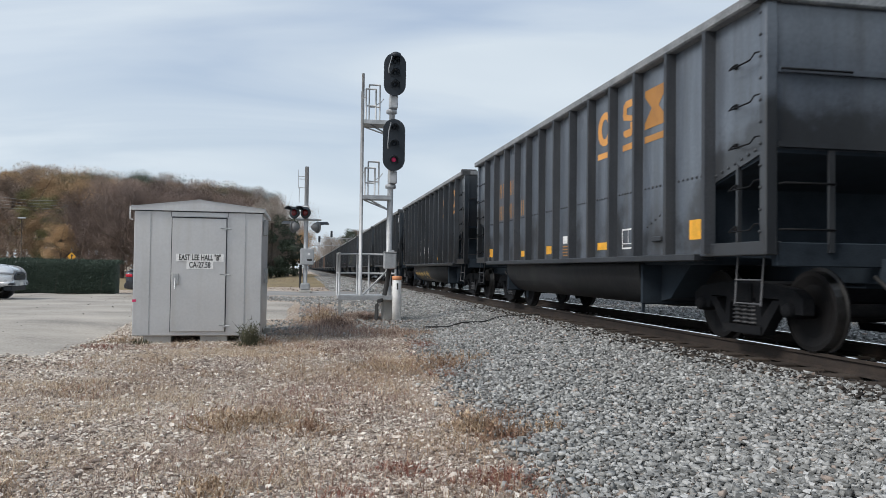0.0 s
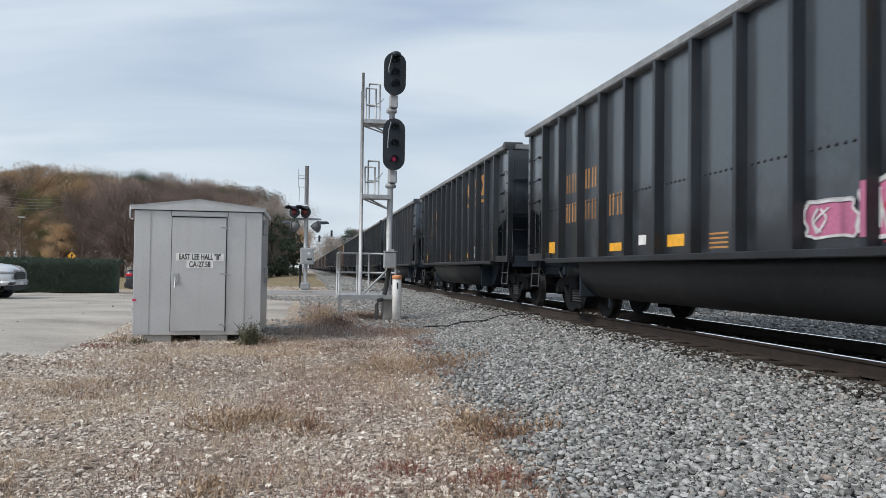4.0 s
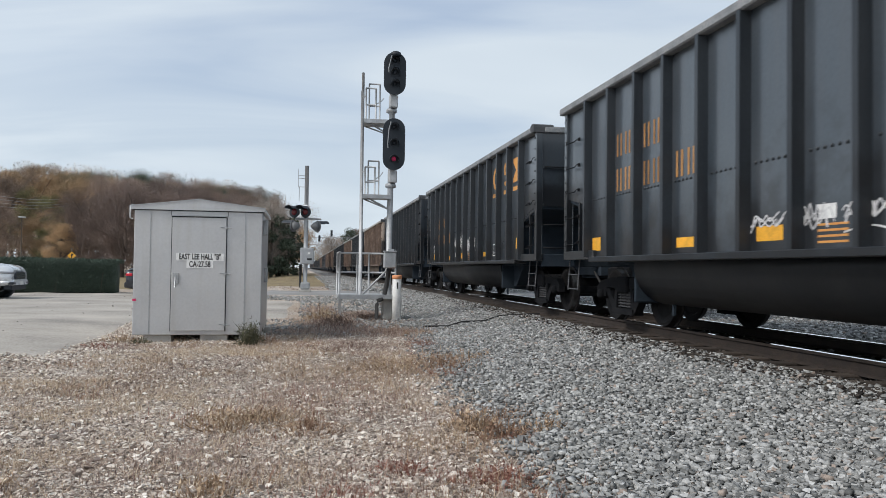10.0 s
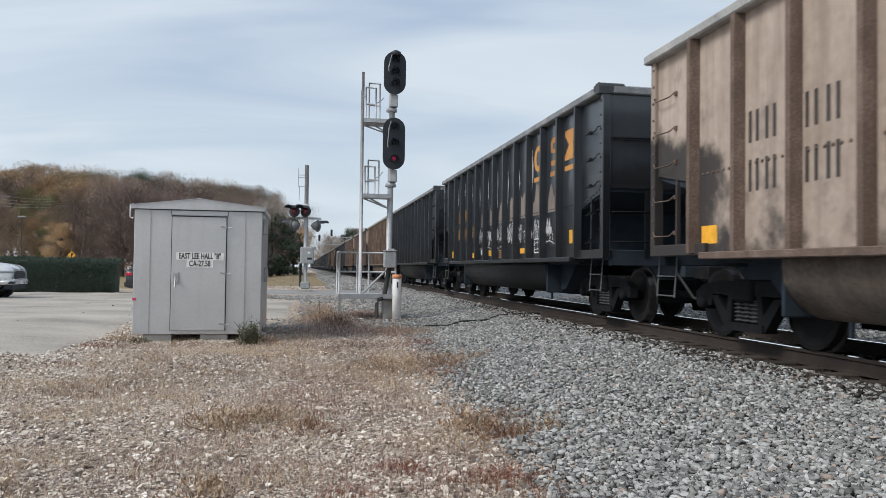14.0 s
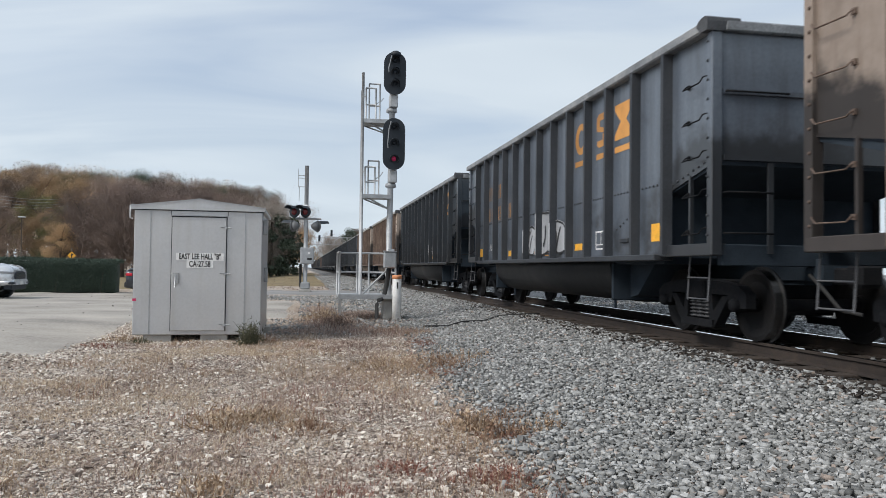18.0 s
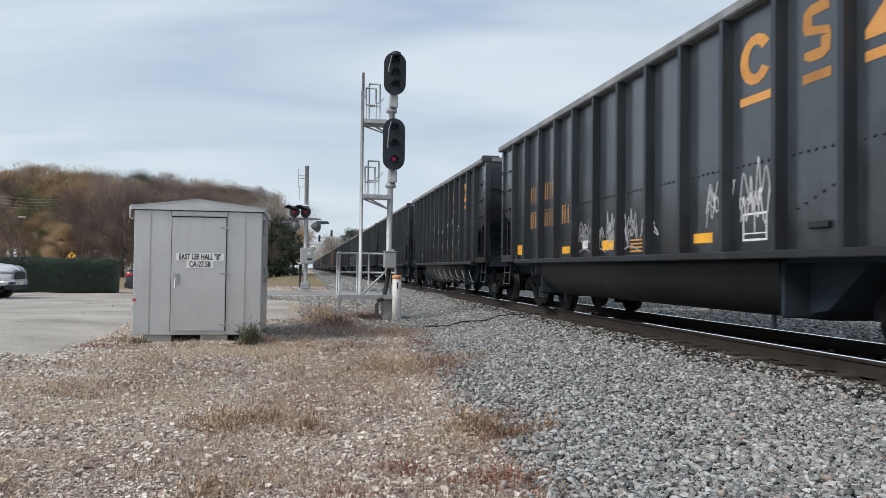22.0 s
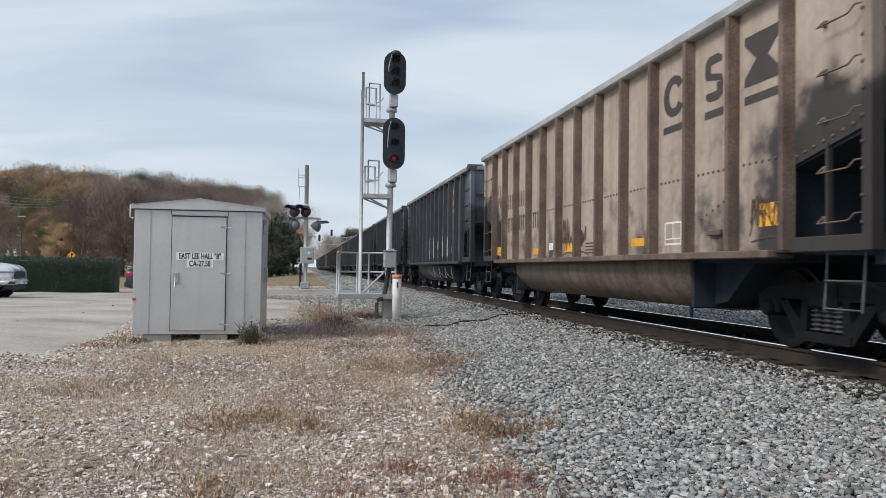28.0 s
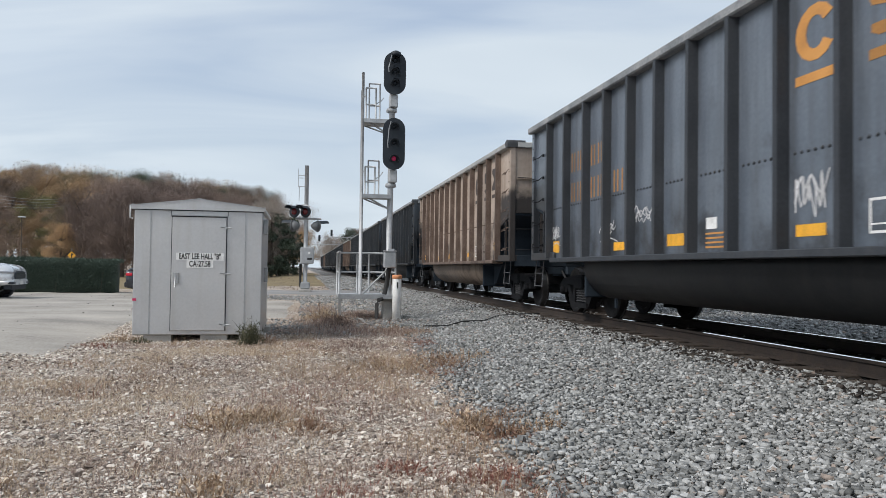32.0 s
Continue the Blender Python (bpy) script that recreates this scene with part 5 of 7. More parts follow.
# ---- vehicles ----
M_SILVER = mat("silver_car_paint", (0.66, 0.675, 0.70), rough=0.28, metal=0.2, scale=2, fine=200, bump=0, coat=0.6)
M_DARKPAINT = mat("dark_car_paint", (0.03, 0.032, 0.04), rough=0.25, metal=0.3, scale=2, fine=200, bump=0, coat=0.6)
M_CHROME = mat("chrome", (0.75, 0.75, 0.76), rough=0.15, metal=1.0, bump=0)
M_GLASS = mat("dark_window_glass", (0.02, 0.024, 0.028), rough=0.06, bump=0)
M_HEADLIGHT = mat("clear_headlight", (0.30, 0.31, 0.33), rough=0.12, bump=0)
M_TAIL = glow("lit_tail_lamp", (0.40, 0.015, 0.03), 0.35)
M_WHITEVAN = mat("white_car_paint", (0.74, 0.74, 0.73), rough=0.3, scale=2, bump=0, coat=0.4)


def loft(bm, sections, smooth=True):
    """Closed outlines joined one to the next along x: each (x, [(y, z), ...])."""
    rings = [[bm.verts.new((x, y, z)) for y, z in pts] for x, pts in sections]
    for a, b_ in zip(rings, rings[1:]):
        n = len(a)
        for k in range(n):
            f = bm.faces.new((a[k], a[(k + 1) % n], b_[(k + 1) % n], b_[k]))
            f.smooth = smooth
    bm.faces.new(rings[0])
    bm.faces.new(rings[-1][::-1])
    bmesh.ops.recalc_face_normals(bm, faces=bm.faces)
    return bm


def outline(w, z0, z1, tuck=.08, top=.12):
    return [(-w, z0 + .08), (-w + .05, z0), (w - .05, z0), (w, z0 + .08), (w, z0 + (z1 - z0) * .6), (w - tuck, z1 - top * .4), (w - tuck - .12, z1), (-w + tuck + .12, z1), (-w + tuck, z1 - top * .4), (-w, z0 + (z1 - z0) * .6)]


def road_wheel(parent, x, y, r):
    t = new("wheel")
    t.parent = parent
    t.matrix_basis = pose(x, y, r)
    part("tyre", lathe(bmesh.new(), ((r * .62, -.11), (r * .9, -.125), (r, -.09), (r, .09), (r * .9, .125), (r * .62, .11)), 24, "y"), M_RUBBER, t)
    part("rim", lathe(bmesh.new(), ((.05, -.12), (r * .3, -.10), (r * .55, -.115), (r * .63, -.10), (r * .63, .1), (r * .3, .05)), 18, "y"), M_GALV, t)


def pickup():
    """Its nose points to +x."""
    t = thing("pickup_truck", pose(-10.24, 30.4, -.385, 0, 0, 3), "silver pickup truck parked on the pale lot", "pickup truck")
    sec = [(-5.6, outline(.98, .55, 1.25)), (-2.6, outline(1.0, .5, 1.25)), (-2.55, outline(1.0, .46, 1.25)), (-1.5, outline(1.0, .46, 1.24, .1, .14)), (-.9, outline(1.0, .46, 1.24, .1, .18)), (-.5, outline(.99, .46, 1.22, .10, .2)), (-.25, outline(.97, .46, 1.18, .12, .22)), (-.08, outline(.93, .5, 1.10, .10, .22)), (0, outline(.88, .56, 1.03, .10, .2))]
    part("body", loft(bmesh.new(), sec), M_SILVER, t)
    cabin = [(-3.9, outline(.88, 1.2, 1.75, .12)), (-3.6, outline(.9, 1.2, 1.93, .16)), (-2.2, outline(.9, 1.2, 1.93, .16)), (-1.45, outline(.93, 1.15, 1.28, .12))]
    part("cabin", loft(bmesh.new(), cabin), M_GLASS, t)
    part("roof", boxes((-3.65, -.72, 1.90, -2.2, .72, 1.96), bev=.03), M_SILVER, t)
    part("hood_bulge", loft(bmesh.new(), [(-1.6, outline(.55, 1.15, 1.28, .1, .05)), (-.7, outline(.52, 1.1, 1.26, .1, .05)), (-.35, outline(.45, 1.0, 1.21, .1, .05))]), M_SILVER, t)
    gr = part("grille", loft(bmesh.new(), [(-.2, outline(.64, .66, .99, .1)), (.04, outline(.60, .69, .96, .1))]), M_BLACKPAINT, t)
    for k in range(3):
        part("grille_bar", boxes((.041, -.5, .74 + k * .07, .055, .5, .76 + k * .07)), M_CHROME, gr)
    for sy in (-1, 1):
        lamp = part("headlight", loft(bmesh.new(), [(-.60, [(sy * 1.003, .94), (sy * .98, .94), (sy * .98, .97), (sy * 1.001, .97)][::sy]), (-.30, [(sy * 1.0, .90), (sy * .9, .89), (sy * .9, .975), (sy * .985, .975)][::sy]), (-.04, [(sy * .93, .89), (sy * .60, .88), (sy * .60, .955), (sy * .90, .955)][::sy]), (.02, [(sy * .84, .89), (sy * .60, .88), (sy * .60, .94), (sy * .84, .94)][::sy])]), M_HEADLIGHT, t)
        part("fog_lamp_recess", boxes((-.22, sy * .80 - .16, .50, .075, sy * .80 + .16, .60), bev=.03), M_BLACKPAINT, t)
        part("fog_lamp", boxes((.05, sy * .74 - .07, .52, .085, sy * .74 + .07, .58), bev=.02), M_HEADLIGHT, t)
        part("mirror", boxes((-1.95, sy * 1.1 - .1, 1.2, -1.8, sy * 1.1 + .1, 1.45), bev=.04), M_SILVER, t)
        for x in (-.90, -4.6):
            road_wheel(t, x, sy * .88, .42)
            part("wheel_arch", lathe(bmesh.new(), ((.48, sy * .80), (.53, sy * 1.0), (.43, sy * 1.012), (.43, sy * .8)), 24, "y", (x, 0, .44)), M_BLACKPAINT, t)
    part("bumper", loft(bmesh.new(), [(-.42, outline(1.0, .50, .66, .05, .05)), (-.1, outline(.98, .48, .68, .06, .08)), (.06, outline(.86, .48, .67, .06, .08))]), M_SILVER, t)
    part("air_dam", boxes((-.3, -.86, .30, .0, .86, .49), bev=.04), M_BLACKPAINT, t)
    part("plate_blank", boxes((.061, -.16, .48, .075, .16, .62)), M_WHITE, t)


def parked_suv():
    t = thing("parked_suv", pose(-7.26, 34.0, -.385, 0, 0, 187), "dark parked car with its red tail lamps lit", "car")
    sec = [(-4.4, outline(.8, .35, .85)), (-3.4, outline(.92, .25, 1.0)), (-.4, outline(.92, .25, 1.02)), (-.08, outline(.9, .3, 1.05)), (0, outline(.84, .34, .99))]
    part("body", loft(bmesh.new(), sec), M_DARKPAINT, t)
    cab = [(-3.2, outline(.78, .95, 1.02)), (-2.5, outline(.74, .95, 1.45, .14)), (-.9, outline(.74, .95, 1.48, .14)), (-.06, outline(.76, .95, 1.05))]
    part("cabin", loft(bmesh.new(), cab), M_GLASS, t)
    part("roof", boxes((-2.45, -.58, 1.44, -.85, .58, 1.50), bev=.025), M_DARKPAINT, t)
    for sy in (-1, 1):
        part("tail_lamp", boxes((-.25, sy * .76 - .16, .80, .005, sy * .76 + .16, .92), bev=.03), M_TAIL, t)
        for x in (-.75, -3.55):
            road_wheel(t, x, sy * .8, .34)
    part("bumper", boxes((-.2, -.86, .32, .06, .86, .55), bev=.05), M_DARKPAINT, t)


pickup()
parked_suv()


def far_van(x, y, rz):
    t = thing("parked_van", pose(x, y, -.95, 0, 0, rz), "white van parked beyond the hedge", "van", "vans beyond the hedge")
    part("body", loft(bmesh.new(), [(-2.4, outline(.95, .4, 2.0)), (1.2, outline(.95, .4, 2.05)), (1.9, outline(.95, .4, 1.3)), (2.5, outline(.9, .4, 1.05))]), M_WHITEVAN, t)
    part("windscreen", boxes((1.25, -.75, 1.3, 1.62, .75, 1.8), bev=.1), M_GLASS, t)
    for sy in (-1, 1):
        for xx in (-1.5, 1.6):
            road_wheel(t, xx, sy * .82, .34)


far_van(-20.6, 63, 5)
far_van(-17.6, 64, 3)
far_van(-24.2, 62, 8)


def warning_sign():
    t = thing("warning_sign", pose(-17.27, 62, -.50), "yellow diamond road sign on a thin post", "road sign")
    part("post", tubes((((0, 0, -.1), (0, 0, 2.6)), .035), n=8), M_GALV, t)
    part("panel", slab(bmesh.new(), [(0, 1.72), (.30, 2.02), (0, 2.32), (-.30, 2.02)], "y", -.06, -.04), M_YELLOW, t)
    part("symbol", slab(bmesh.new(), [(-.035, 1.82), (.035, 1.82), (.035, 2.02), (.14, 2.08), (.035, 2.18), (-.035, 2.18)], "y", -.066, -.061), M_BLACKMARK, t)


def lamp_post():
    t = thing("street_lamp", pose(-21.5, 64, -.45), "thin grey street lamp beyond the hedge", "street lamp")
    part("pole", tubes((((0, 0, -.1), (0, 0, 4.9)), .04), n=8), M_BARK, t)
    part("lantern", boxes((-.28, -.12, 4.85, .28, .12, 4.95), bev=.04), M_GALV, t)


warning_sign()
lamp_post()


WIRE_A, WIRE_B = Vector((-28.2, 70, 7.0)), Vector((-33.9, 120, 10.5))


def power_lines():
    t = thing("power_lines", pose(0, 0, 0), "slack overhead power lines in front of the wooded hill", "power line")
    for k in range(4):
        z = k * .34
        a, b_ = WIRE_A - Vector((0, 0, z)), WIRE_B - Vector((0, 0, z))
        pts = [a.lerp(b_, f / 10) - Vector((0, 0, .5 * math.sin(math.pi * f / 10))) for f in range(11)]
        part("wire", tubes((pts, .014), n=4), M_GALV, t)
    for x, y, top in (WIRE_A, WIRE_B):
        part("pole", tubes((((x, y, -.6), (x, y, top + .5)), .13), n=8), M_BARK, t)
        part("cross_arm", boxes((x - .9, y - .06, top + .05, x + .9, y + .06, top + .2)), M_BARK, t)


power_lines()


# ---- loose stone, grass and weeds ----
M_STONE = islands("grey_ballast_stone", ((0, (.10, .102, .10)), (.2, (.21, .212, .207)), (.65, (.31, .312, .304)), (.95, (.50, .50, .49)), (.955, (.36, .31, .275)), (1, (.29, .235, .20))), bump=.5, fine=60)
M_DARKSTONE = islands("dark_brown_stone", ((0, (.012, .010, .009)), (.7, (.045, .036, .03)), (1, (.10, .085, .07))), bump=.4, fine=60)
M_PEBBLE = islands("pale_gravel", ((0, (.13, .10, .082)), (.25, (.38, .32, .275)), (.7, (.65, .575, .50)), (1, (.82, .77, .70))), bump=.3, fine=80)
M_STRAW = islands("dry_grass_blades", ((0, (.16, .10, .07)), (.3, (.36, .245, .165)), (.6, (.54, .41, .29)), (.9, (.70, .57, .43)), (1, (.22, .16, .11))), bump=0)
M_WEED = islands("dead_weed_stalks", ((0, (.16, .09, .06)), (.5, (.29, .185, .125)), (1, (.42, .30, .21))), bump=0)
M_SHRUB = islands("grey_green_shrub", ((0, (.05, .055, .03)), (.6, (.10, .10, .06)), (1, (.17, .15, .09))), bump=0)


def stone_base():
    """A broken lump of twelve flat faces."""
    v = np.array([(x, y, z) for z in (-1, 1) for y in (-1, 1) for x in (-1, 1)], float) * .68
    q = ((0, 2, 3, 1), (4, 5, 7, 6), (0, 1, 5, 4), (2, 6, 7, 3), (0, 4, 6, 2), (1, 3, 7, 5))
    f = np.array([t for a, b_, c, d in q for t in ((a, b_, c), (a, c, d))])
    return v, f


def stones(name, x, y, size, material, seed, label, sink=.25, z=None, flat_=.6):
    """Broken stones lying on the ground, all turned and shaped differently."""
    rng = np.random.default_rng(seed)
    bv, bf = stone_base()
    n = len(x)
    variants = []
    for k in range(24):
        r = np.random.default_rng(100 + k)
        variants.append(bv * r.uniform(.68, 1.22, (len(bv), 1)) + r.normal(0, .17, bv.shape))
    variants = np.array(variants)
    v = variants[rng.integers(0, 24, n)]
    v = v * (rng.uniform(.65, 1.35, (n, 1, 3)) * np.array((1.05, .9, flat_)))
    a = rng.uniform(0, 6.283, n)
    tl = rng.normal(0, .45, n)
    c, s, ct, st = np.cos(a), np.sin(a), np.cos(tl), np.sin(tl)
    X, Y, Z = v[..., 0], v[..., 1], v[..., 2]
    Y, Z = Y * ct[:, None] - Z * st[:, None], Y * st[:, None] + Z * ct[:, None]
    X, Y = X * c[:, None] - Y * s[:, None], X * s[:, None] + Y * c[:, None]
    half = size[:, None] * .5
    z = ground_z(x, y) if z is None else z
    P = np.stack([X * half + x[:, None], Y * half + y[:, None], Z * half + z[:, None] + half * (.62 - sink)], -1).reshape(-1, 3)
    F = (bf[None] + (np.arange(n) * len(bv))[:, None, None]).reshape(-1, 3)
    me = np_mesh(name, P, F, material)
    if material is M_STONE:
        me.polygons.foreach_set("use_smooth", np.repeat(rng.random(n) < .6, len(bf)))
    ob = part(name, me, None)
    return tagged(ob, label, "stones", kind="stuff")


rng = np.random.default_rng(7)


def scatter(n, x0, x1, y0, y1, power=1.0):
    """More of them towards the near end."""
    return rng.uniform(x0, x1, n), y0 + (y1 - y0) * rng.random(n) ** power


# ballast: the near shoulder, then the bed beyond the rails
bx, by = scatter(122000, 1.2, 5.24, 2.9, 34, 1.75)
keep = bx > toe(by) - .15 + rng.normal(0, .22, len(bx))
bx, by = bx[keep], by[keep]
bs = (.026 + .038 * rng.random(len(bx)) ** 1.6) * (1 + .25 * smooth01(12, 30, by))
bz = np.where(bx > 5.0, -.205 + .0 * bx, ground_z(bx, by)) + rng.uniform(-.004, .03, len(bx))
stones("ballast_stones", bx, by, bs, M_STONE, 1, "loose grey broken ballast stones beside the rails", .2, bz)
rx_, ry_ = rng.uniform(1.8, 5.24, 15000), rng.uniform(-5, 3.0, 15000)
stones("near_ballast_stones", rx_, ry_, .025 + .05 * rng.random(15000), M_STONE, 15, "loose grey broken ballast stones beside the rails", .2)
rx_, ry_ = rng.uniform(-6, 2.0, 12000), rng.uniform(-5, 3.7, 12000)
stones("near_gravel_stones", rx_, ry_, .015 + .04 * rng.random(12000) ** 1.8, M_PEBBLE, 16, "pale loose gravel scattered over the ground", .3, None, .48)
cx, cy = scatter(14000, 6.0, 13.5, 4, 60, 1.5)
stones("ballast_bed_stones", cx, cy, rng.uniform(.05, .10, len(cx)), M_STONE, 2, "grey ballast stones between and beyond the rails", .3)
# Dark brown stones that grow denser towards the tie ends.
ox, oy = scatter(9000, 4.5, 5.26, 3.2, 34, 1.6)
keep = rng.random(len(ox)) < smooth01(4.5, 5.05, ox) * (.45 + .55 * hash_noise(ox * 2.2, oy * 1.1, 71))
ox, oy = ox[keep], oy[keep]
stones("oily_shoulder_stones", ox, oy, .03 + .04 * rng.random(len(ox)), M_DARKSTONE, 17, "dark stones strewn along the tie ends", .1, np.where(ox > 5.0, -.19, ground_z(ox, oy) + .022))
sx_, sy_ = scatter(9000, 5.2, 6.0, 3.5, 50, 1.5)
stones("sooty_bed_stones", sx_, sy_, rng.uniform(.035, .08, len(sx_)), M_DARKSTONE, 12, "dark brown stones around the tie ends", .3, -.22 + 0 * sx_)
px, py = scatter(92000, -9.5, 2.6, 3.6, 17.5, 1.6)
cover = hash_noise(px * .9, py * .9, 31) * .6 + hash_noise(px * 2.7, py * 2.7, 32) * .4
keep = (cover + .5 * rng.random(len(px)) > .42) & (px < toe(py) + .3) & ((px > -3.5 + .22 * rng.normal(size=len(px))) | (py < 12.0 + .35 * rng.normal(size=len(px))))
px, py = px[keep], py[keep]
ps = (.012 + .034 * rng.random(len(px)) ** 1.8) * (1 + .5 * (rng.random(len(px)) > .93))
stones("gravel_stones", px, py, ps, M_PEBBLE, 3, "pale loose gravel scattered over the ground", .3, None, .48)


ex, ey = rng.uniform(-9, -3.2, 7000), 12.1 + rng.normal(0, .4, 7000)
ex[3500:], ey[3500:] = -3.5 + rng.normal(0, .2, 3500), rng.uniform(12, 20, 3500)
stones("lot_edge_gravel", ex, ey, .015 + .04 * rng.random(7000) ** 2, M_PEBBLE, 6, "loose gravel strewn along the pavement's edge", .3, ground_z(ex, ey) + .012)
fx, fy = scatter(9000, -1.4, 4.2, 16.5, 29.0, 1.0)
keep = (hash_noise(fx * .8, fy * .8, 51) + .5 * rng.random(len(fx)) > .5) & ((fx > -.1) | (fy < 19.5) | (fy > 26.6))
fx, fy = fx[keep], fy[keep]
stones("far_gravel_stones", fx, fy, rng.uniform(.04, .085, len(fx)), M_STONE, 4, "loose grey stones between the shed and the crossing", .3)


gx2, gy2 = scatter(7000, 1.2, 5.3, 35.5, 95, 1.3)
stones("far_ballast_stones", gx2, gy2, rng.uniform(.08, .16, 7000), M_STONE, 8, "grey ballast along the rails beyond the crossing", .3)


def blades(name, x, y, h, w, material, seed, label, lean=.5, category="grass"):
    r = np.random.default_rng(seed)
    n = len(x)
    z = ground_z(x, y)
    a = r.uniform(0, 6.283, n)
    d = np.stack([np.cos(a), np.sin(a), np.zeros(n)], 1)
    base = np.stack([x, y, z - .01], 1)
    le = np.abs(r.normal(0, lean, n))
    tip = base + np.stack([np.cos(a * 3.1) * le * h, np.sin(a * 3.1) * le * h, h], 1)
    mid = base * .5 + tip * .5 + np.stack([np.zeros(n), np.zeros(n), h * .12], 1)
    s = d * w[:, None] * .5
    v = np.stack([base - s, base + s, mid + s * .8, tip, mid - s * .8], 1).reshape(-1, 3)
    k = np.arange(n)[:, None] * 5
    f = np.concatenate([k + np.array([[0, 1, 2]]), k + np.array([[0, 2, 4]]), k + np.array([[4, 2, 3]])], 0)
    ob = part(name, np_mesh(name, v, f, material), None)
    return tagged(ob, label, category, kind="stuff")


def near_spot(x, y, spots):
    """How strongly a plant grows: 1 in the middle of a patch, 0 away from all."""
    w = np.zeros(len(x))
    for cx_, cy_, rx, ry in spots:
        w = np.maximum(w, np.exp(-((x - cx_) / rx) ** 2 - ((y - cy_) / ry) ** 2))
    return w


M_MAUVE = islands("mauve_dead_weeds", ((0, (.085, .056, .047)), (.4, (.175, .12, .10)), (.8, (.30, .22, .18)), (1, (.45, .36, .30))), bump=0)
M_RUST = islands("rust_red_weeds", ((0, (.13, .05, .04)), (.5, (.26, .11, .085)), (1, (.40, .23, .16))), bump=0)
M_GOLD = islands("golden_dry_grass", ((0, (.17, .11, .072)), (.4, (.33, .225, .145)), (.8, (.50, .375, .255)), (1, (.62, .52, .39))), bump=0)
GOLD = ((-.7, 7.0, .5, .5), (1.5, 10.4, .8, 1.0), (2.3, 11.2, .6, 1.2), (1.52, 6.2, .25, .3), (-.45, 4.9, .5, .5), (-2.2, 5.2, .9, .6), (1.1, 4.6, .5, .3), (-.6, 11.8, .6, .8), (-3.4, 8.5, 1.0, .8), (-1.8, 14.0, 1.6, .5))
MAUVE = ((.5, 8.2, 1.1, 1.6), (.2, 5.6, .6, .6), (1.3, 7.6, .6, .8), (-1.6, 6.6, .9, .7), (-.2, 9.5, .6, 1.0), (1.2, 5.4, .5, .4), (-1.3, 10.5, 1.2, 1.2), (1.9, 8.8, .4, .8), (.6, 13.2, 1.3, 1.0), (-2.9, 13.4, .6, .6))
RUST = ((.68, 5.15, .16, .16), (1.25, 4.75, .3, .2), (1.7, 7.0, .25, .3), (-3.35, 14.2, .25, .6), (1.9, 10.2, .4, .4), (.3, 4.6, .25, .2), (-1.1, 5.2, .3, .25))


def plants(name, n, spots, floor_, hmin, hmax, material, seed, label, lean=.7, cut=.5):
    x, y = scatter(n, -7, 3.0, 3.6, 19, 1.35)
    grow = hash_noise(x * .95, y * .7, seed) * .62 + hash_noise(x * 4.1, y * 3.0, seed + 1) * .38
    w = np.maximum(near_spot(x, y, spots), floor_) - .35 * (1 - smooth01(-3.0, -1.2, x)) * smooth01(5, 7, y)
    ok = (grow * .95 + w * .34 + .10 * rng.normal(size=n) > cut + .14) & (x < toe(y) + .15 * rng.normal(size=n)) & ((x > -3.6) | (y < 12.0)) & ~((x > -3.1) & (x < -.82) & (y > 15) & (y < 17.5))
    x, y, grow, w = x[ok], y[ok], grow[ok], w[ok]
    h = (hmin + (hmax - hmin) * rng.random(len(x)) ** 2.2) * (.35 + .9 * grow)
    blades(name, x, y, h, rng.uniform(.0018, .0048, len(x)) * (1 + y * .05), material, seed, label, lean)


plants("mauve_weeds", 320000, MAUVE, .26, .006, .06, M_MAUVE, 21, "low mauve-brown dead weeds among the gravel", 1.5, .46)
plants("golden_grass", 190000, GOLD, .03, .008, .13, M_GOLD, 24, "tufts of golden dry grass among the gravel", 1.0, .53)
plants("rust_weeds", 60000, RUST, .0, .015, .12, M_RUST, 27, "rust-red dry weeds among the gravel", .7, .55)
plants("straw_litter", 110000, GOLD + ((-2.6, 5.5, 1.2, 1.2), (-3.0, 9, 1.2, 2.0)), .12, .006, .03, M_STRAW, 33, "short straw litter lying over the gravel", 2.2, .42)


M_MAUVEMAT = islands("dry_mauve_weed_mat", ((0, (.17, .11, .09)), (.4, (.33, .235, .195)), (.8, (.50, .385, .325)), (1, (.64, .54, .46))), bump=0)
M_GOLDMAT = islands("dry_golden_grass_mat", ((0, (.29, .21, .145)), (.4, (.51, .40, .29)), (.8, (.67, .56, .43)), (1, (.77, .68, .55))), bump=0)


def tufts(name, n, each, spots, hmin, hmax, material, seed, label, lean=.7, loose=.035):
    """Low growth in many small tufts, thick in the middle of each patch and thinning outwards."""
    q = np.random.default_rng(seed)
    area = np.array([rx * ry for _, _, rx, ry in spots])
    k = q.choice(len(spots), n, p=area / area.sum())
    c = np.array(spots)[k]
    x, y = c[:, 0] + c[:, 2] * q.normal(0, .62, n), c[:, 1] + c[:, 3] * q.normal(0, .62, n)
    ok = (hash_noise(x * 2.3, y * 1.9, seed) + .35 * q.random(n) > .48) & (x < toe(y) + .05) & ~((x > -3.2) & (x < -.75) & (y > 14.9)) & (np.hypot((x - .3) / .6, (y - 11.1) / .55) > 1) & (y > 3.4)
    x, y, hh = x[ok], y[ok], q.uniform(.5, 1.2, ok.sum())
    m_ = len(x)
    x, y, hh = np.repeat(x, each), np.repeat(y, each), np.repeat(hh, each)
    x, y = x + q.normal(0, loose, m_ * each), y + q.normal(0, loose, m_ * each)
    h = (hmin + (hmax - hmin) * q.random(m_ * each) ** 1.8) * hh
    blades(name, x, y, h, q.uniform(.0018, .0042, len(x)) * (1 + y * .06), material, seed, label, lean)


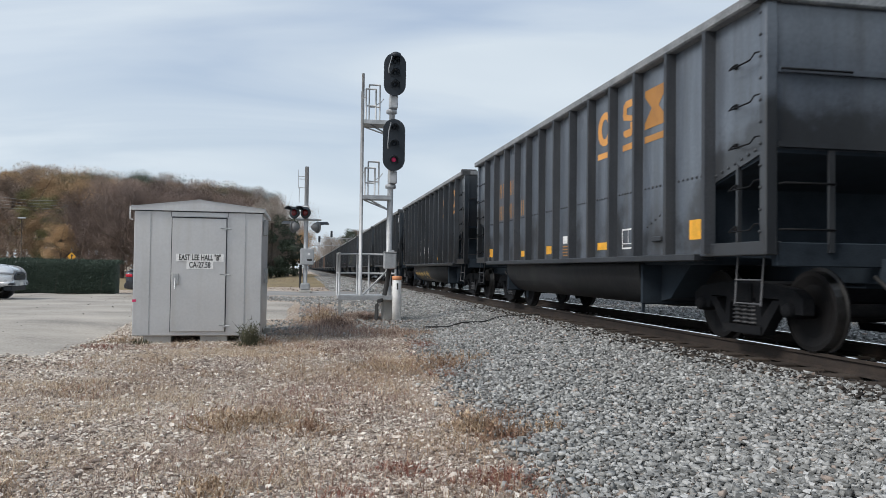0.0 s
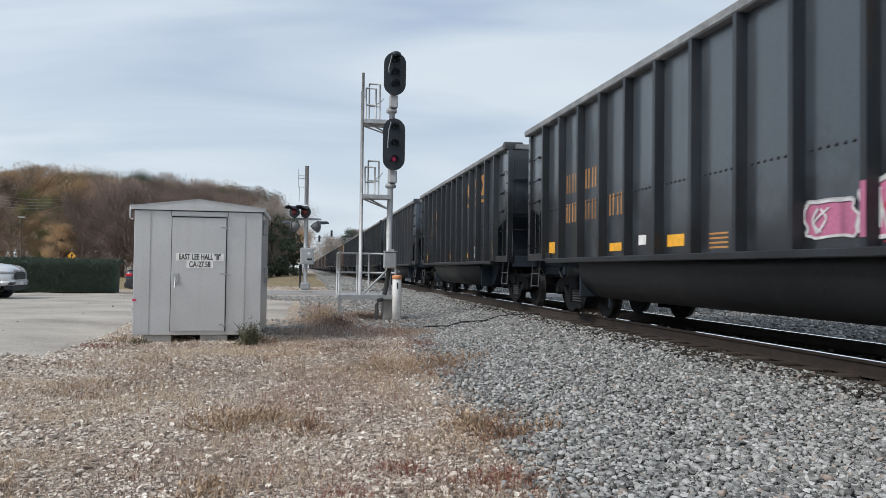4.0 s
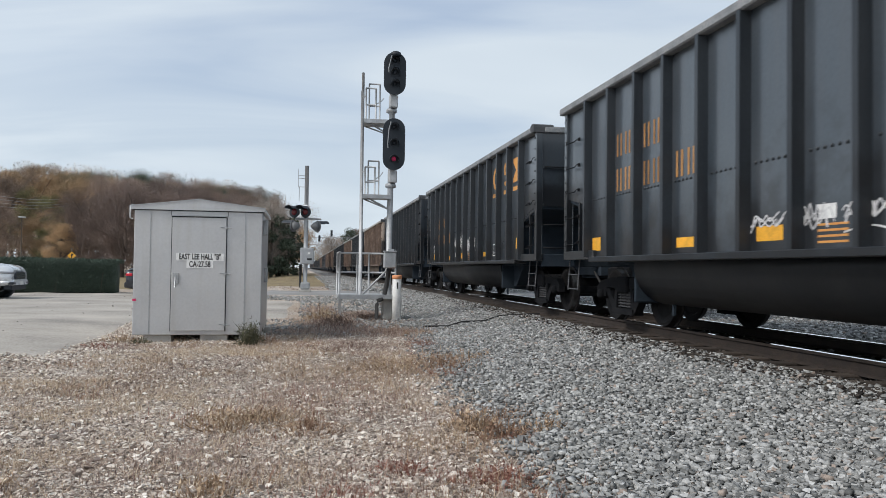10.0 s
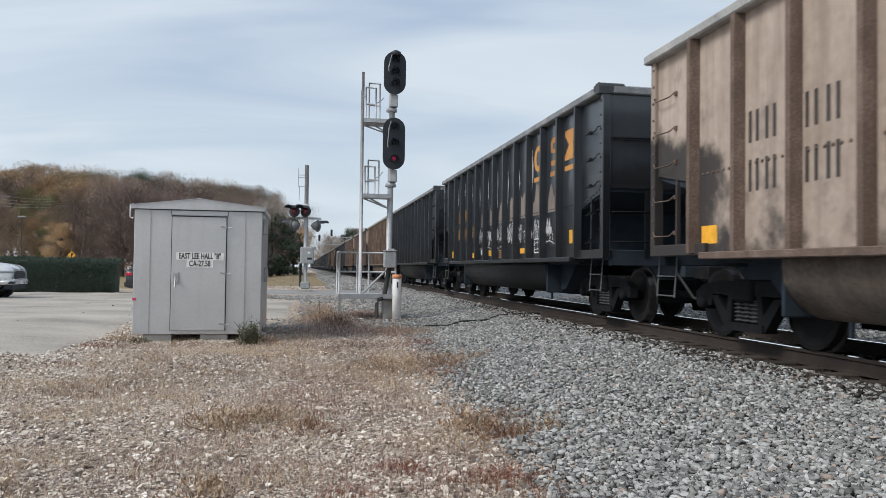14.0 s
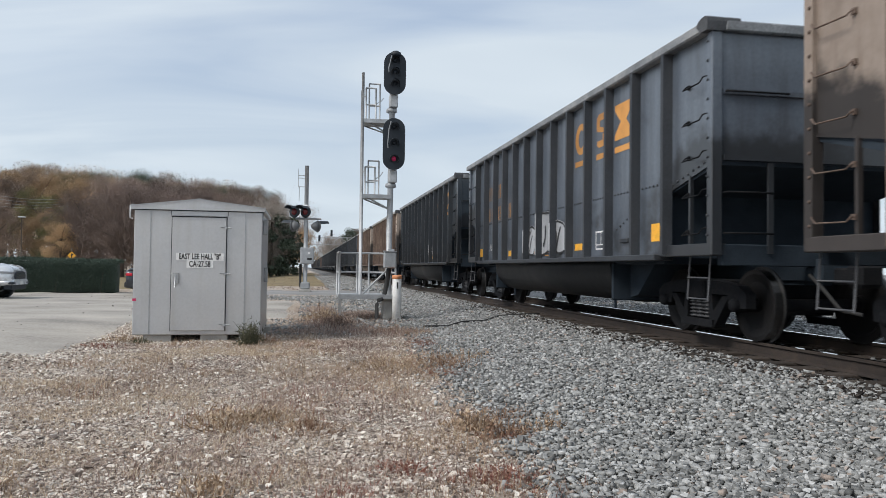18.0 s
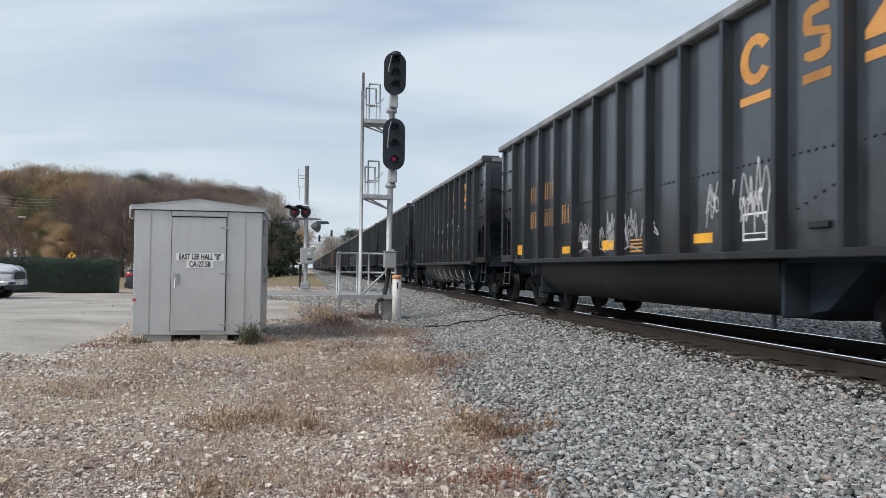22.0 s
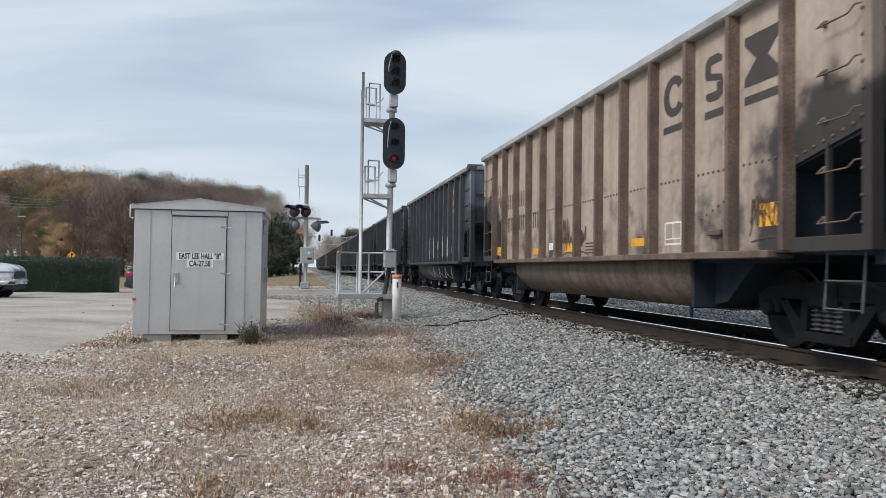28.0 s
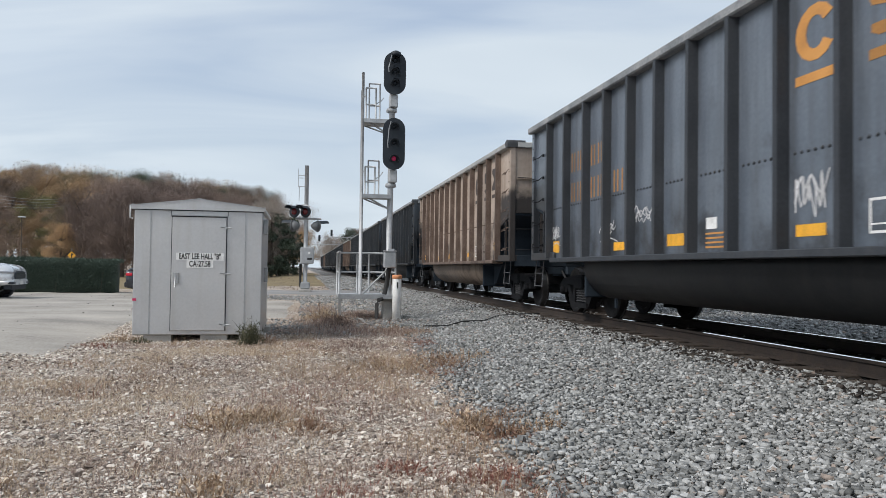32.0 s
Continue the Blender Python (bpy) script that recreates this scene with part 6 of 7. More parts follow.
tufts("brown_weed_mat", 6400, 13, ((1.5, 10.6, 1.0, 1.5), (1.1, 8.4, .8, 1.0), (1.5, 7.3, .5, .5), (.3, 9.4, .7, .9), (-.3, 8.2, .6, .7), (.6, 5.3, .7, .45), (1.0, 4.7, .5, .3), (-.9, 5.6, .7, .5), (2.5, 15.5, .6, 1.6), (.4, 14.6, 1.0, 1.2), (-.3, 6.2, .4, .4), (-2.3, 14.1, .9, .3), (2.05, 12.6, .5, .8), (.2, 5.6, 1.3, .8)),
      .012, .06, M_MAUVEMAT, 41, "low mat of mauve-brown dead weeds over the gravel", .8)
tufts("golden_grass_mat", 6200, 13, ((1.6, 11.9, .8, .9), (2.0, 11.0, .5, .6), (-1.5, 12.9, 1.4, .8), (-.4, 13.2, .6, .8), (-1.4, 8.2, .9, .8), (-.45, 6.9, .6, .45), (-2.3, 7.2, .9, .8), (-1.5, 6.0, .8, .5), (-2.1, 5.2, .6, .5), (-.2, 5.0, .5, .35), (1.2, 7.7, .35, .4), (-3.0, 9.6, .8, .8), (-2.9, 12.6, .6, .5), (-1.6, 5.7, 1.6, 1.1)),
      .012, .075, M_GOLDMAT, 43, "low mat of golden-brown dry grass over the gravel", .8)
tufts("rust_weed_mat", 900, 14, ((.72, 5.15, .16, .12), (1.25, 4.85, .3, .16), (2.45, 14.2, .4, .7), (1.75, 6.0, .2, .2), (.35, 4.7, .2, .12), (1.9, 9.9, .3, .3)), .02, .08, M_RUST, 45, "small rust-red weeds over the gravel", .7)


hx, hy = scatter(9000, -5.5, 3.4, 35.8, 100, 1.2)
keep = hash_noise(hx * .5, hy * .25, 61) + .25 * rng.normal(size=len(hx)) > .55
hx, hy = hx[keep], hy[keep]
blades("far_dry_grass", hx, hy, rng.uniform(.03, .10, len(hx)), rng.uniform(.02, .05, len(hx)), M_MAUVE, 9, "short dry brown grass beyond the crossing", .9)
kx, ky = scatter(34000, -1.2, 3.0, 16, 28.6, 1.0)
w = near_spot(kx, ky, ((.55, 18.4, .8, 1.8), (1.1, 16.8, 1.1, .7), (2.0, 16.4, .8, .8), (.1, 16.9, .8, .5), (1.6, 20.8, .8, 1.4), (.4, 22.5, .6, 1.2)))
keep = (w * .6 + .3 * hash_noise(kx * 1.8, ky * 1.5, 62) + .1 * rng.normal(size=len(kx)) > .42) & ((kx > -.7) | (ky > 17.6))
kx, ky, w = kx[keep], ky[keep], w[keep]
blades("verge_grass", kx, ky, rng.uniform(.03, .18, len(kx)) * (.35 + .8 * w), rng.uniform(.005, .011, len(kx)), M_MAUVEMAT, 10, "dry reddish-brown grass around the signal foot", .6)


def weed(x, y, h, r, n, material, seed, label):
    """A clump of dry stalks with side twigs."""
    t = thing("weed_clump", pose(x, y, float(ground_z(x, y)) - .01), label, "weed", "weeds in the gravel")
    q = np.random.default_rng(seed)
    k = n * 5
    r, h = r * 1.3, h * .9
    root = q.normal(0, r * .5, (n, 2))
    out_ = root + q.normal(0, h * .16, (n, 2)) + root * .35
    tip = np.column_stack([out_, h * q.uniform(.3, 1.05, n) * np.exp(-(root ** 2).sum(1) / (r * r))])
    base = np.column_stack([root, np.zeros(n)])
    side = q.normal(size=(n, 3)) * .0035
    v1 = np.stack([base - side, base + side, tip], 1).reshape(-1, 3)
    i = q.integers(0, n, k)
    f = q.uniform(.3, 1, k)[:, None]
    p = base[i] * (1 - f) + tip[i] * f
    e = p + q.normal(0, h * .09, (k, 3)) + np.array((0, 0, h * .09))
    s2 = q.normal(size=(k, 3)) * .0045
    v2 = np.stack([p - s2, p + s2, e], 1).reshape(-1, 3)
    part("stem_growth", np_mesh("stem_growth", v1, np.arange(len(v1)).reshape(-1, 3), material), None, t)["kind"] = "stuff"
    part("side_growth", np_mesh("side_growth", v2, np.arange(len(v2)).reshape(-1, 3), material), None, t)["kind"] = "stuff"


G_ = "golden-brown dry weed clump in the gravel"
R_ = "reddish-brown dry weed clump at the ballast edge"
B_ = "dry brown weeds at the signal foot"
for x, y, h, r, n, m, lab in (
        (1.42, 6.3, .26, .16, 140, M_GOLD, G_), (1.62, 6.05, .24, .16, 120, M_WEED, R_), (2.0, 6.2, .22, .14, 80, M_GOLD, G_), (1.85, 6.9, .18, .2, 70, M_WEED, R_),
        (-.97, 14.55, .58, .13, 240, M_SHRUB, "grey-green low shrub beside the shed"), (-.72, 14.9, .24, .2, 90, M_WEED, "dry brown weeds beside the shed"), (-2.9, 14.75, .16, .12, 80, M_SHRUB, "grey-green low shrub under the shed's edge"),
        (-.62, 6.75, .24, .26, 130, M_GOLD, G_), (-.35, 6.9, .22, .2, 100, M_GOLD, G_), (.05, 6.55, .26, .07, 26, M_WEED, "dark dry weed stalks in the gravel"), (.1, 6.5, .10, .26, 150, M_WEED, "dark dry weed stalks in the gravel"),
        (.45, 19.2, .48, .34, 240, M_GOLD, "tall golden-brown weeds before the walkway"), (.75, 18.2, .42, .36, 220, M_MAUVE, "tall dry brown weeds before the walkway"), (1.5, 19.5, .22, .4, 120, M_MAUVE, "dry brown weeds before the walkway"),
        (1.9, 16.9, .22, .4, 140, M_WEED, B_), (2.5, 16.4, .2, .35, 120, M_GOLD, B_), (-1.9, 5.0, .16, .2, 70, M_GOLD, "dry straw tuft in the gravel"), (-.55, 4.75, .18, .16, 80, M_GOLD, "dry straw tuft in the gravel"),
        (1.2, 10.3, .24, .4, 170, M_GOLD, G_), (1.9, 10.6, .28, .4, 190, M_WEED, R_), (2.35, 11.3, .26, .4, 160, M_GOLD, G_), (.68, 5.15, .09, .14, 80, M_RUST, "rust-red low weeds in the gravel"), (1.3, 4.8, .12, .2, 90, M_RUST, "rust-red low weeds in the gravel"),
        (.9, 13.6, .2, .4, 110, M_MAUVE, "dry brown weeds beyond the gravel rise"), (-2.2, 14.5, .14, .5, 140, M_GOLD, "dry straw along the shed foot"), (-3.3, 14.9, .22, .22, 130, M_GOLD, "rusty dry weeds at the lot's edge"), (-3.4, 13.9, .16, .25, 90, M_RUST, "rusty dry weeds at the lot's edge")):
    weed(x, y, h, r, n, m, int(x * 100 + y * 10) % 997, lab)


lx, ly = rng.uniform(-13, -3.5, 220), 13 + 22 * rng.random(220)
stones("lot_litter", lx, ly, .008 + .035 * rng.random(220) ** 4, M_DARKSTONE, 14, "dark specks of litter strewn over the parking lot", .2, ground_z(lx, ly) + .022)


def hose():
    t = thing("cable", pose(0, 0, 0), "black cable lying loose over the ballast", "cable")
    pts = [(2.75, 17.6), (3.2, 17.0), (3.6, 17.3), (4.0, 16.8), (4.5, 17.4), (5.0, 17.2), (5.5, 17.5)]
    bm = bmesh.new()
    tube(bm, [(a, b_, float(ground_z(a, b_)) + .05) for a, b_ in pts], .018, 8)
    part("sheath", bm, M_RUBBER, t)


hose()


# ---- spray paint on the cars ----
SPRAY = {k: mat("spray_" + k, c, rough=.6, scale=2.5, fine=30, bump=0, streak=tuple(v * .4 for v in c), streak_amount=.7) for k, c in {
    "white": (.60, .60, .61), "black": (.02, .02, .022), "lime": (.25, .28, .11), "yellow": (.42, .38, .18), "red": (.45, .03, .06), "maroon": (.12, .025, .035), "green": (.10, .16, .06), "pink": (.50, .16, .28), "blue": (.08, .14, .40),
    "silver": (.40, .41, .43), "gold": (.50, .33, .10), "rust": (.085, .05, .035), "primer": (.21, .17, .145)}.items()}


def on_side(z, x):
    """Across the car: the flat side above the sill, the round flank of the tub below it."""
    if z > SILL:
        return x
    v = math.asin(max(0, min(.99, (.92 - z) / .55)))
    return -(1.53 - .62 * (1 - math.cos(v))) - .012


def ribbon(bm, pts, w, x):
    """A flat stroke of paint on the car's near side; pts in (along, up)."""
    pts = [Vector((a, b_)) for a, b_ in pts]
    fine = []
    n = len(pts)
    for i in range(n - 1):
        p0, p1, p2, p3 = pts[max(i - 1, 0)], pts[i], pts[i + 1], pts[min(i + 2, n - 1)]
        for s in range(5):
            u = s / 5
            fine.append(.5 * ((2 * p1) + (p2 - p0) * u + (2 * p0 - 5 * p1 + 4 * p2 - p3) * u * u + (3 * p1 - p0 - 3 * p2 + p3) * u ** 3))
    fine.append(pts[-1])
    prev = None
    for i, p in enumerate(fine):
        d = fine[min(i + 1, len(fine) - 1)] - fine[max(i - 1, 0)]
        d = d.normalized() if d.length > 1e-6 else Vector((1, 0))
        s = Vector((-d.y, d.x)) * w * .5
        a, b_ = [bm.verts.new((on_side((q).y, x), -q.x, q.y)) for q in (p + s, p - s)]
        if prev:
            f = bm.faces.new((prev[0], prev[1], b_, a))
            f.normal_update()
            if f.normal.x > 0:
                f.normal_flip()
        prev = (a, b_)


def scrawl(r, a, z, w, h):
    """A jagged looping line of writing-like strokes that says nothing."""
    n = r.randint(5, 9)
    return [(a + w * (i + r.uniform(-.6, .6)) / n, z + h * (r.uniform(.55, 1) if i % 2 else r.uniform(0, .45))) for i in range(n + 1)]


def spray(i, style, bay, w, z0, z1, col, seed, col2=None):
    """Paint on car i: bay counts from the far end, w metres long."""
    car, _ = CARS[i]
    k = KINDS[i]
    lb = LONG if k in "btk" else SHORT
    ribs = rib_places(lb)
    a = -(ribs[0] - bay * (ribs[0] - ribs[-1]) / 12)
    r = random.Random(seed)
    x = SIDE - .006
    h = z1 - z0
    bm = bmesh.new()
    if style == "tag":
        n = max(1, round(w / .7))
        for j in range(n):
            aj = a + .10 + j * w / n
            ww = min(.72, w / n - .06)
            for s in range(3):
                ribbon(bm, scrawl(r, aj, z0 + h * .12 * s, ww * r.uniform(.6, 1), h * r.uniform(.45, .9)), r.uniform(.016, .028), x - .001 * s)
            if r.random() > .5:
                ribbon(bm, [(aj, z0 - .05), (aj + ww * .5, z0 + .0), (aj + ww, z0 - .07)], .018, x)
        tagged(part("graffiti", bm, SPRAY[col], car, col + " spray-painted scrawl"), kind="stuff")
    elif style == "bubble":
        n = max(2, round(w / .95))
        bo, bw = bmesh.new(), bmesh.new()
        for j in range(n):
            c = a + (j + .5 + r.uniform(-.08, .08)) * w / n
            ww = w / n * r.uniform(.42, .58)
            hh, lean = h * r.uniform(.72, 1.08), r.uniform(-.25, .25)
            pts = []
            for q in range(20):
                an = radians(q * 18)
                rr = r.uniform(.8, 1.1)
                ca, sa = math.cos(an), math.sin(an)
                v = max(SILL + .05, z0 + hh * (.5 + .5 * rr * math.copysign(abs(sa) ** .6, sa)))
                pts.append((c + ww * rr * math.copysign(abs(ca) ** .5, ca) + lean * (v - z0), v))
            f = bm.faces.new([bm.verts.new((x - .0006 * j, -p, q)) for p, q in pts])
            f.normal_update()
            if f.normal.x > 0:
                f.normal_flip()
            for y in ribs:
                zs = [p[1] + (q[1] - p[1]) * (-y - p[0]) / (q[0] - p[0]) for p, q in zip(pts, pts[1:] + pts[:1]) if (p[0] + y) * (q[0] + y) < 0]
                if len(zs) > 1:
                    f = bm.faces.new([bm.verts.new((SIDE - .134 - .0005 * j, y + u, v)) for u, v in ((.036, min(zs)), (-.036, min(zs)), (-.036, max(zs)), (.036, max(zs)))])
                    f.normal_update()
                    if f.normal.x > 0:
                        f.normal_flip()
            ribbon(bw, [(p + (p - c) * .06, q + .02) for p, q in pts[2:13]], .016, x - .009)
            ribbon(bo, pts + pts[:1], r.uniform(.02, .045), x - .010)
            for m_ in range(3):
                p0 = c + ww * r.uniform(-.6, .5)
                ribbon(bo, [(p0, z0 + hh * r.uniform(.05, .2)), (p0 + ww * r.uniform(-.3, .3), z0 + hh * r.uniform(.35, .55)), (p0 + ww * r.uniform(-.5, .6), z0 + hh * r.uniform(.6, .9))], r.uniform(.02, .06), x - .011 - .0005 * m_)
        tagged(part("graffiti", bw, SPRAY["silver"], car, "thin silver spray-painted rim"), kind="stuff")
        tagged(part("graffiti", bm, SPRAY[col], car, col + " spray-painted bubble shapes"), kind="stuff")
        tagged(part("graffiti", bo, SPRAY[col2 or "black"], car, (col2 or "black") + " spray-painted outlines"), kind="stuff")
    elif style == "arcs":
        n, wd = (max(2, round(w / 1.0)), .05) if w > 3 else (max(2, round(w / .8)), .026)
        pts = []
        for j in range(n):
            c, ww = a + j * w / n, w / n
            top = r.uniform(.75, 1.0)
            pts += [(c, z0 + h * r.uniform(0, .15)), (c + ww * .12, z0 + h * top * .8), (c + ww * .38, z0 + h * top), (c + ww * .62, z0 + h * top * .75), (c + ww * .72, z0 + h * r.uniform(.1, .4)), (c + ww * .86, z0 + h * r.uniform(.3, .6))]
        ribbon(bm, pts, wd, x)
        ribbon(bm, [(p + r.uniform(-.03, .03), z0 + (q - z0) * .55 + .02) for p, q in pts[::2]], .03, x - .001)
        tagged(part("graffiti", bm, SPRAY[col], car, col + " spray-painted looping outline"), kind="stuff")
    elif style == "waves":
        n = round(w / 1.1)
        for j in range(n):
            b_ = a + j * w / n
            ribbon(bm, [(b_, z1), (b_ + .1 * w / n, z0 + h * .45), (b_ + .35 * w / n, z0 + h * r.uniform(0, .12)), (b_ + .65 * w / n, z0 + h * .05), (b_ + .9 * w / n, z0 + h * .5), (b_ + w / n, z1)], .06 if w > 4.5 else .032, x - .001 * (j % 2))
        tagged(part("graffiti", bm, SPRAY[col], car, col + " wavy line sprayed along the tub"), kind="stuff")
    elif style == "peel":
        for j, y in enumerate(y for y in ribs if a - .1 < -y < a + w):
            for side, most in ((1, .12), (-1, .34)):
                edge, m_ = -y + side * .065, 9
                lo, hi = z0 + h * r.uniform(0, .45), z1 - h * r.uniform(0, .35)
                wide = [most * r.uniform(.12, 1) * math.sin(math.pi * (q + .4) / (m_ - .2)) for q in range(m_)]
                zs = [lo + (hi - lo) * q / (m_ - 1) for q in range(m_)]
                ragged = [(edge + side * v, z + r.uniform(-.03, .03)) for v, z in zip(wide, zs)]
                f = bm.faces.new([bm.verts.new((x - .002, -p, q)) for p, q in [(edge, hi), (edge, lo)] + ragged])
                f.normal_update()
                if f.normal.x > 0:
                    f.normal_flip()
        tagged(part("peeled_paint", bm, SPRAY[col], car, "patches where the dark paint has peeled to " + col), kind="stuff")
    elif style == "primer":
        for j in range(int(w)):
            c0, c1 = a + j * 1.0 + .10 + r.uniform(0, .25), a + j * 1.0 + .90
            top = [(c1 + (c0 - c1) * q / 6, z0 + h * r.uniform(.25, 1.0)) for q in range(7)]
            f = bm.faces.new([bm.verts.new((x, -p, q)) for p, q in [(c0, z0), (c1, z0)] + top])
            f.normal_update()
            if f.normal.x > 0:
                f.normal_flip()
        tagged(part("bare_primer", bm, SPRAY[col], car, "patches of bare tan primer where paint has peeled"), kind="stuff")
    elif style == "soot":
        for j in range(round(w / .22)):
            c = a + r.uniform(0, w)
            ww, zt = r.uniform(.015, .075) * r.uniform(.6, 1.8), r.uniform((z0 + z1) / 2, z1)
            f = bm.faces.new([bm.verts.new((x + .001 - .0002 * j, -p, q)) for p, q in ((c, z0), (c + ww, z0), (c + ww * r.uniform(.6, 1), zt * .6 + z0 * .4), (c + ww * .7, zt), (c + ww * .3, zt - .1), (c, zt * .7 + z0 * .3))])
            f.normal_update()
            if f.normal.x > 0:
                f.normal_flip()
        tagged(part("grime", bm, SPRAY[col], car, "dark grime streaks running down the side"), kind="stuff")


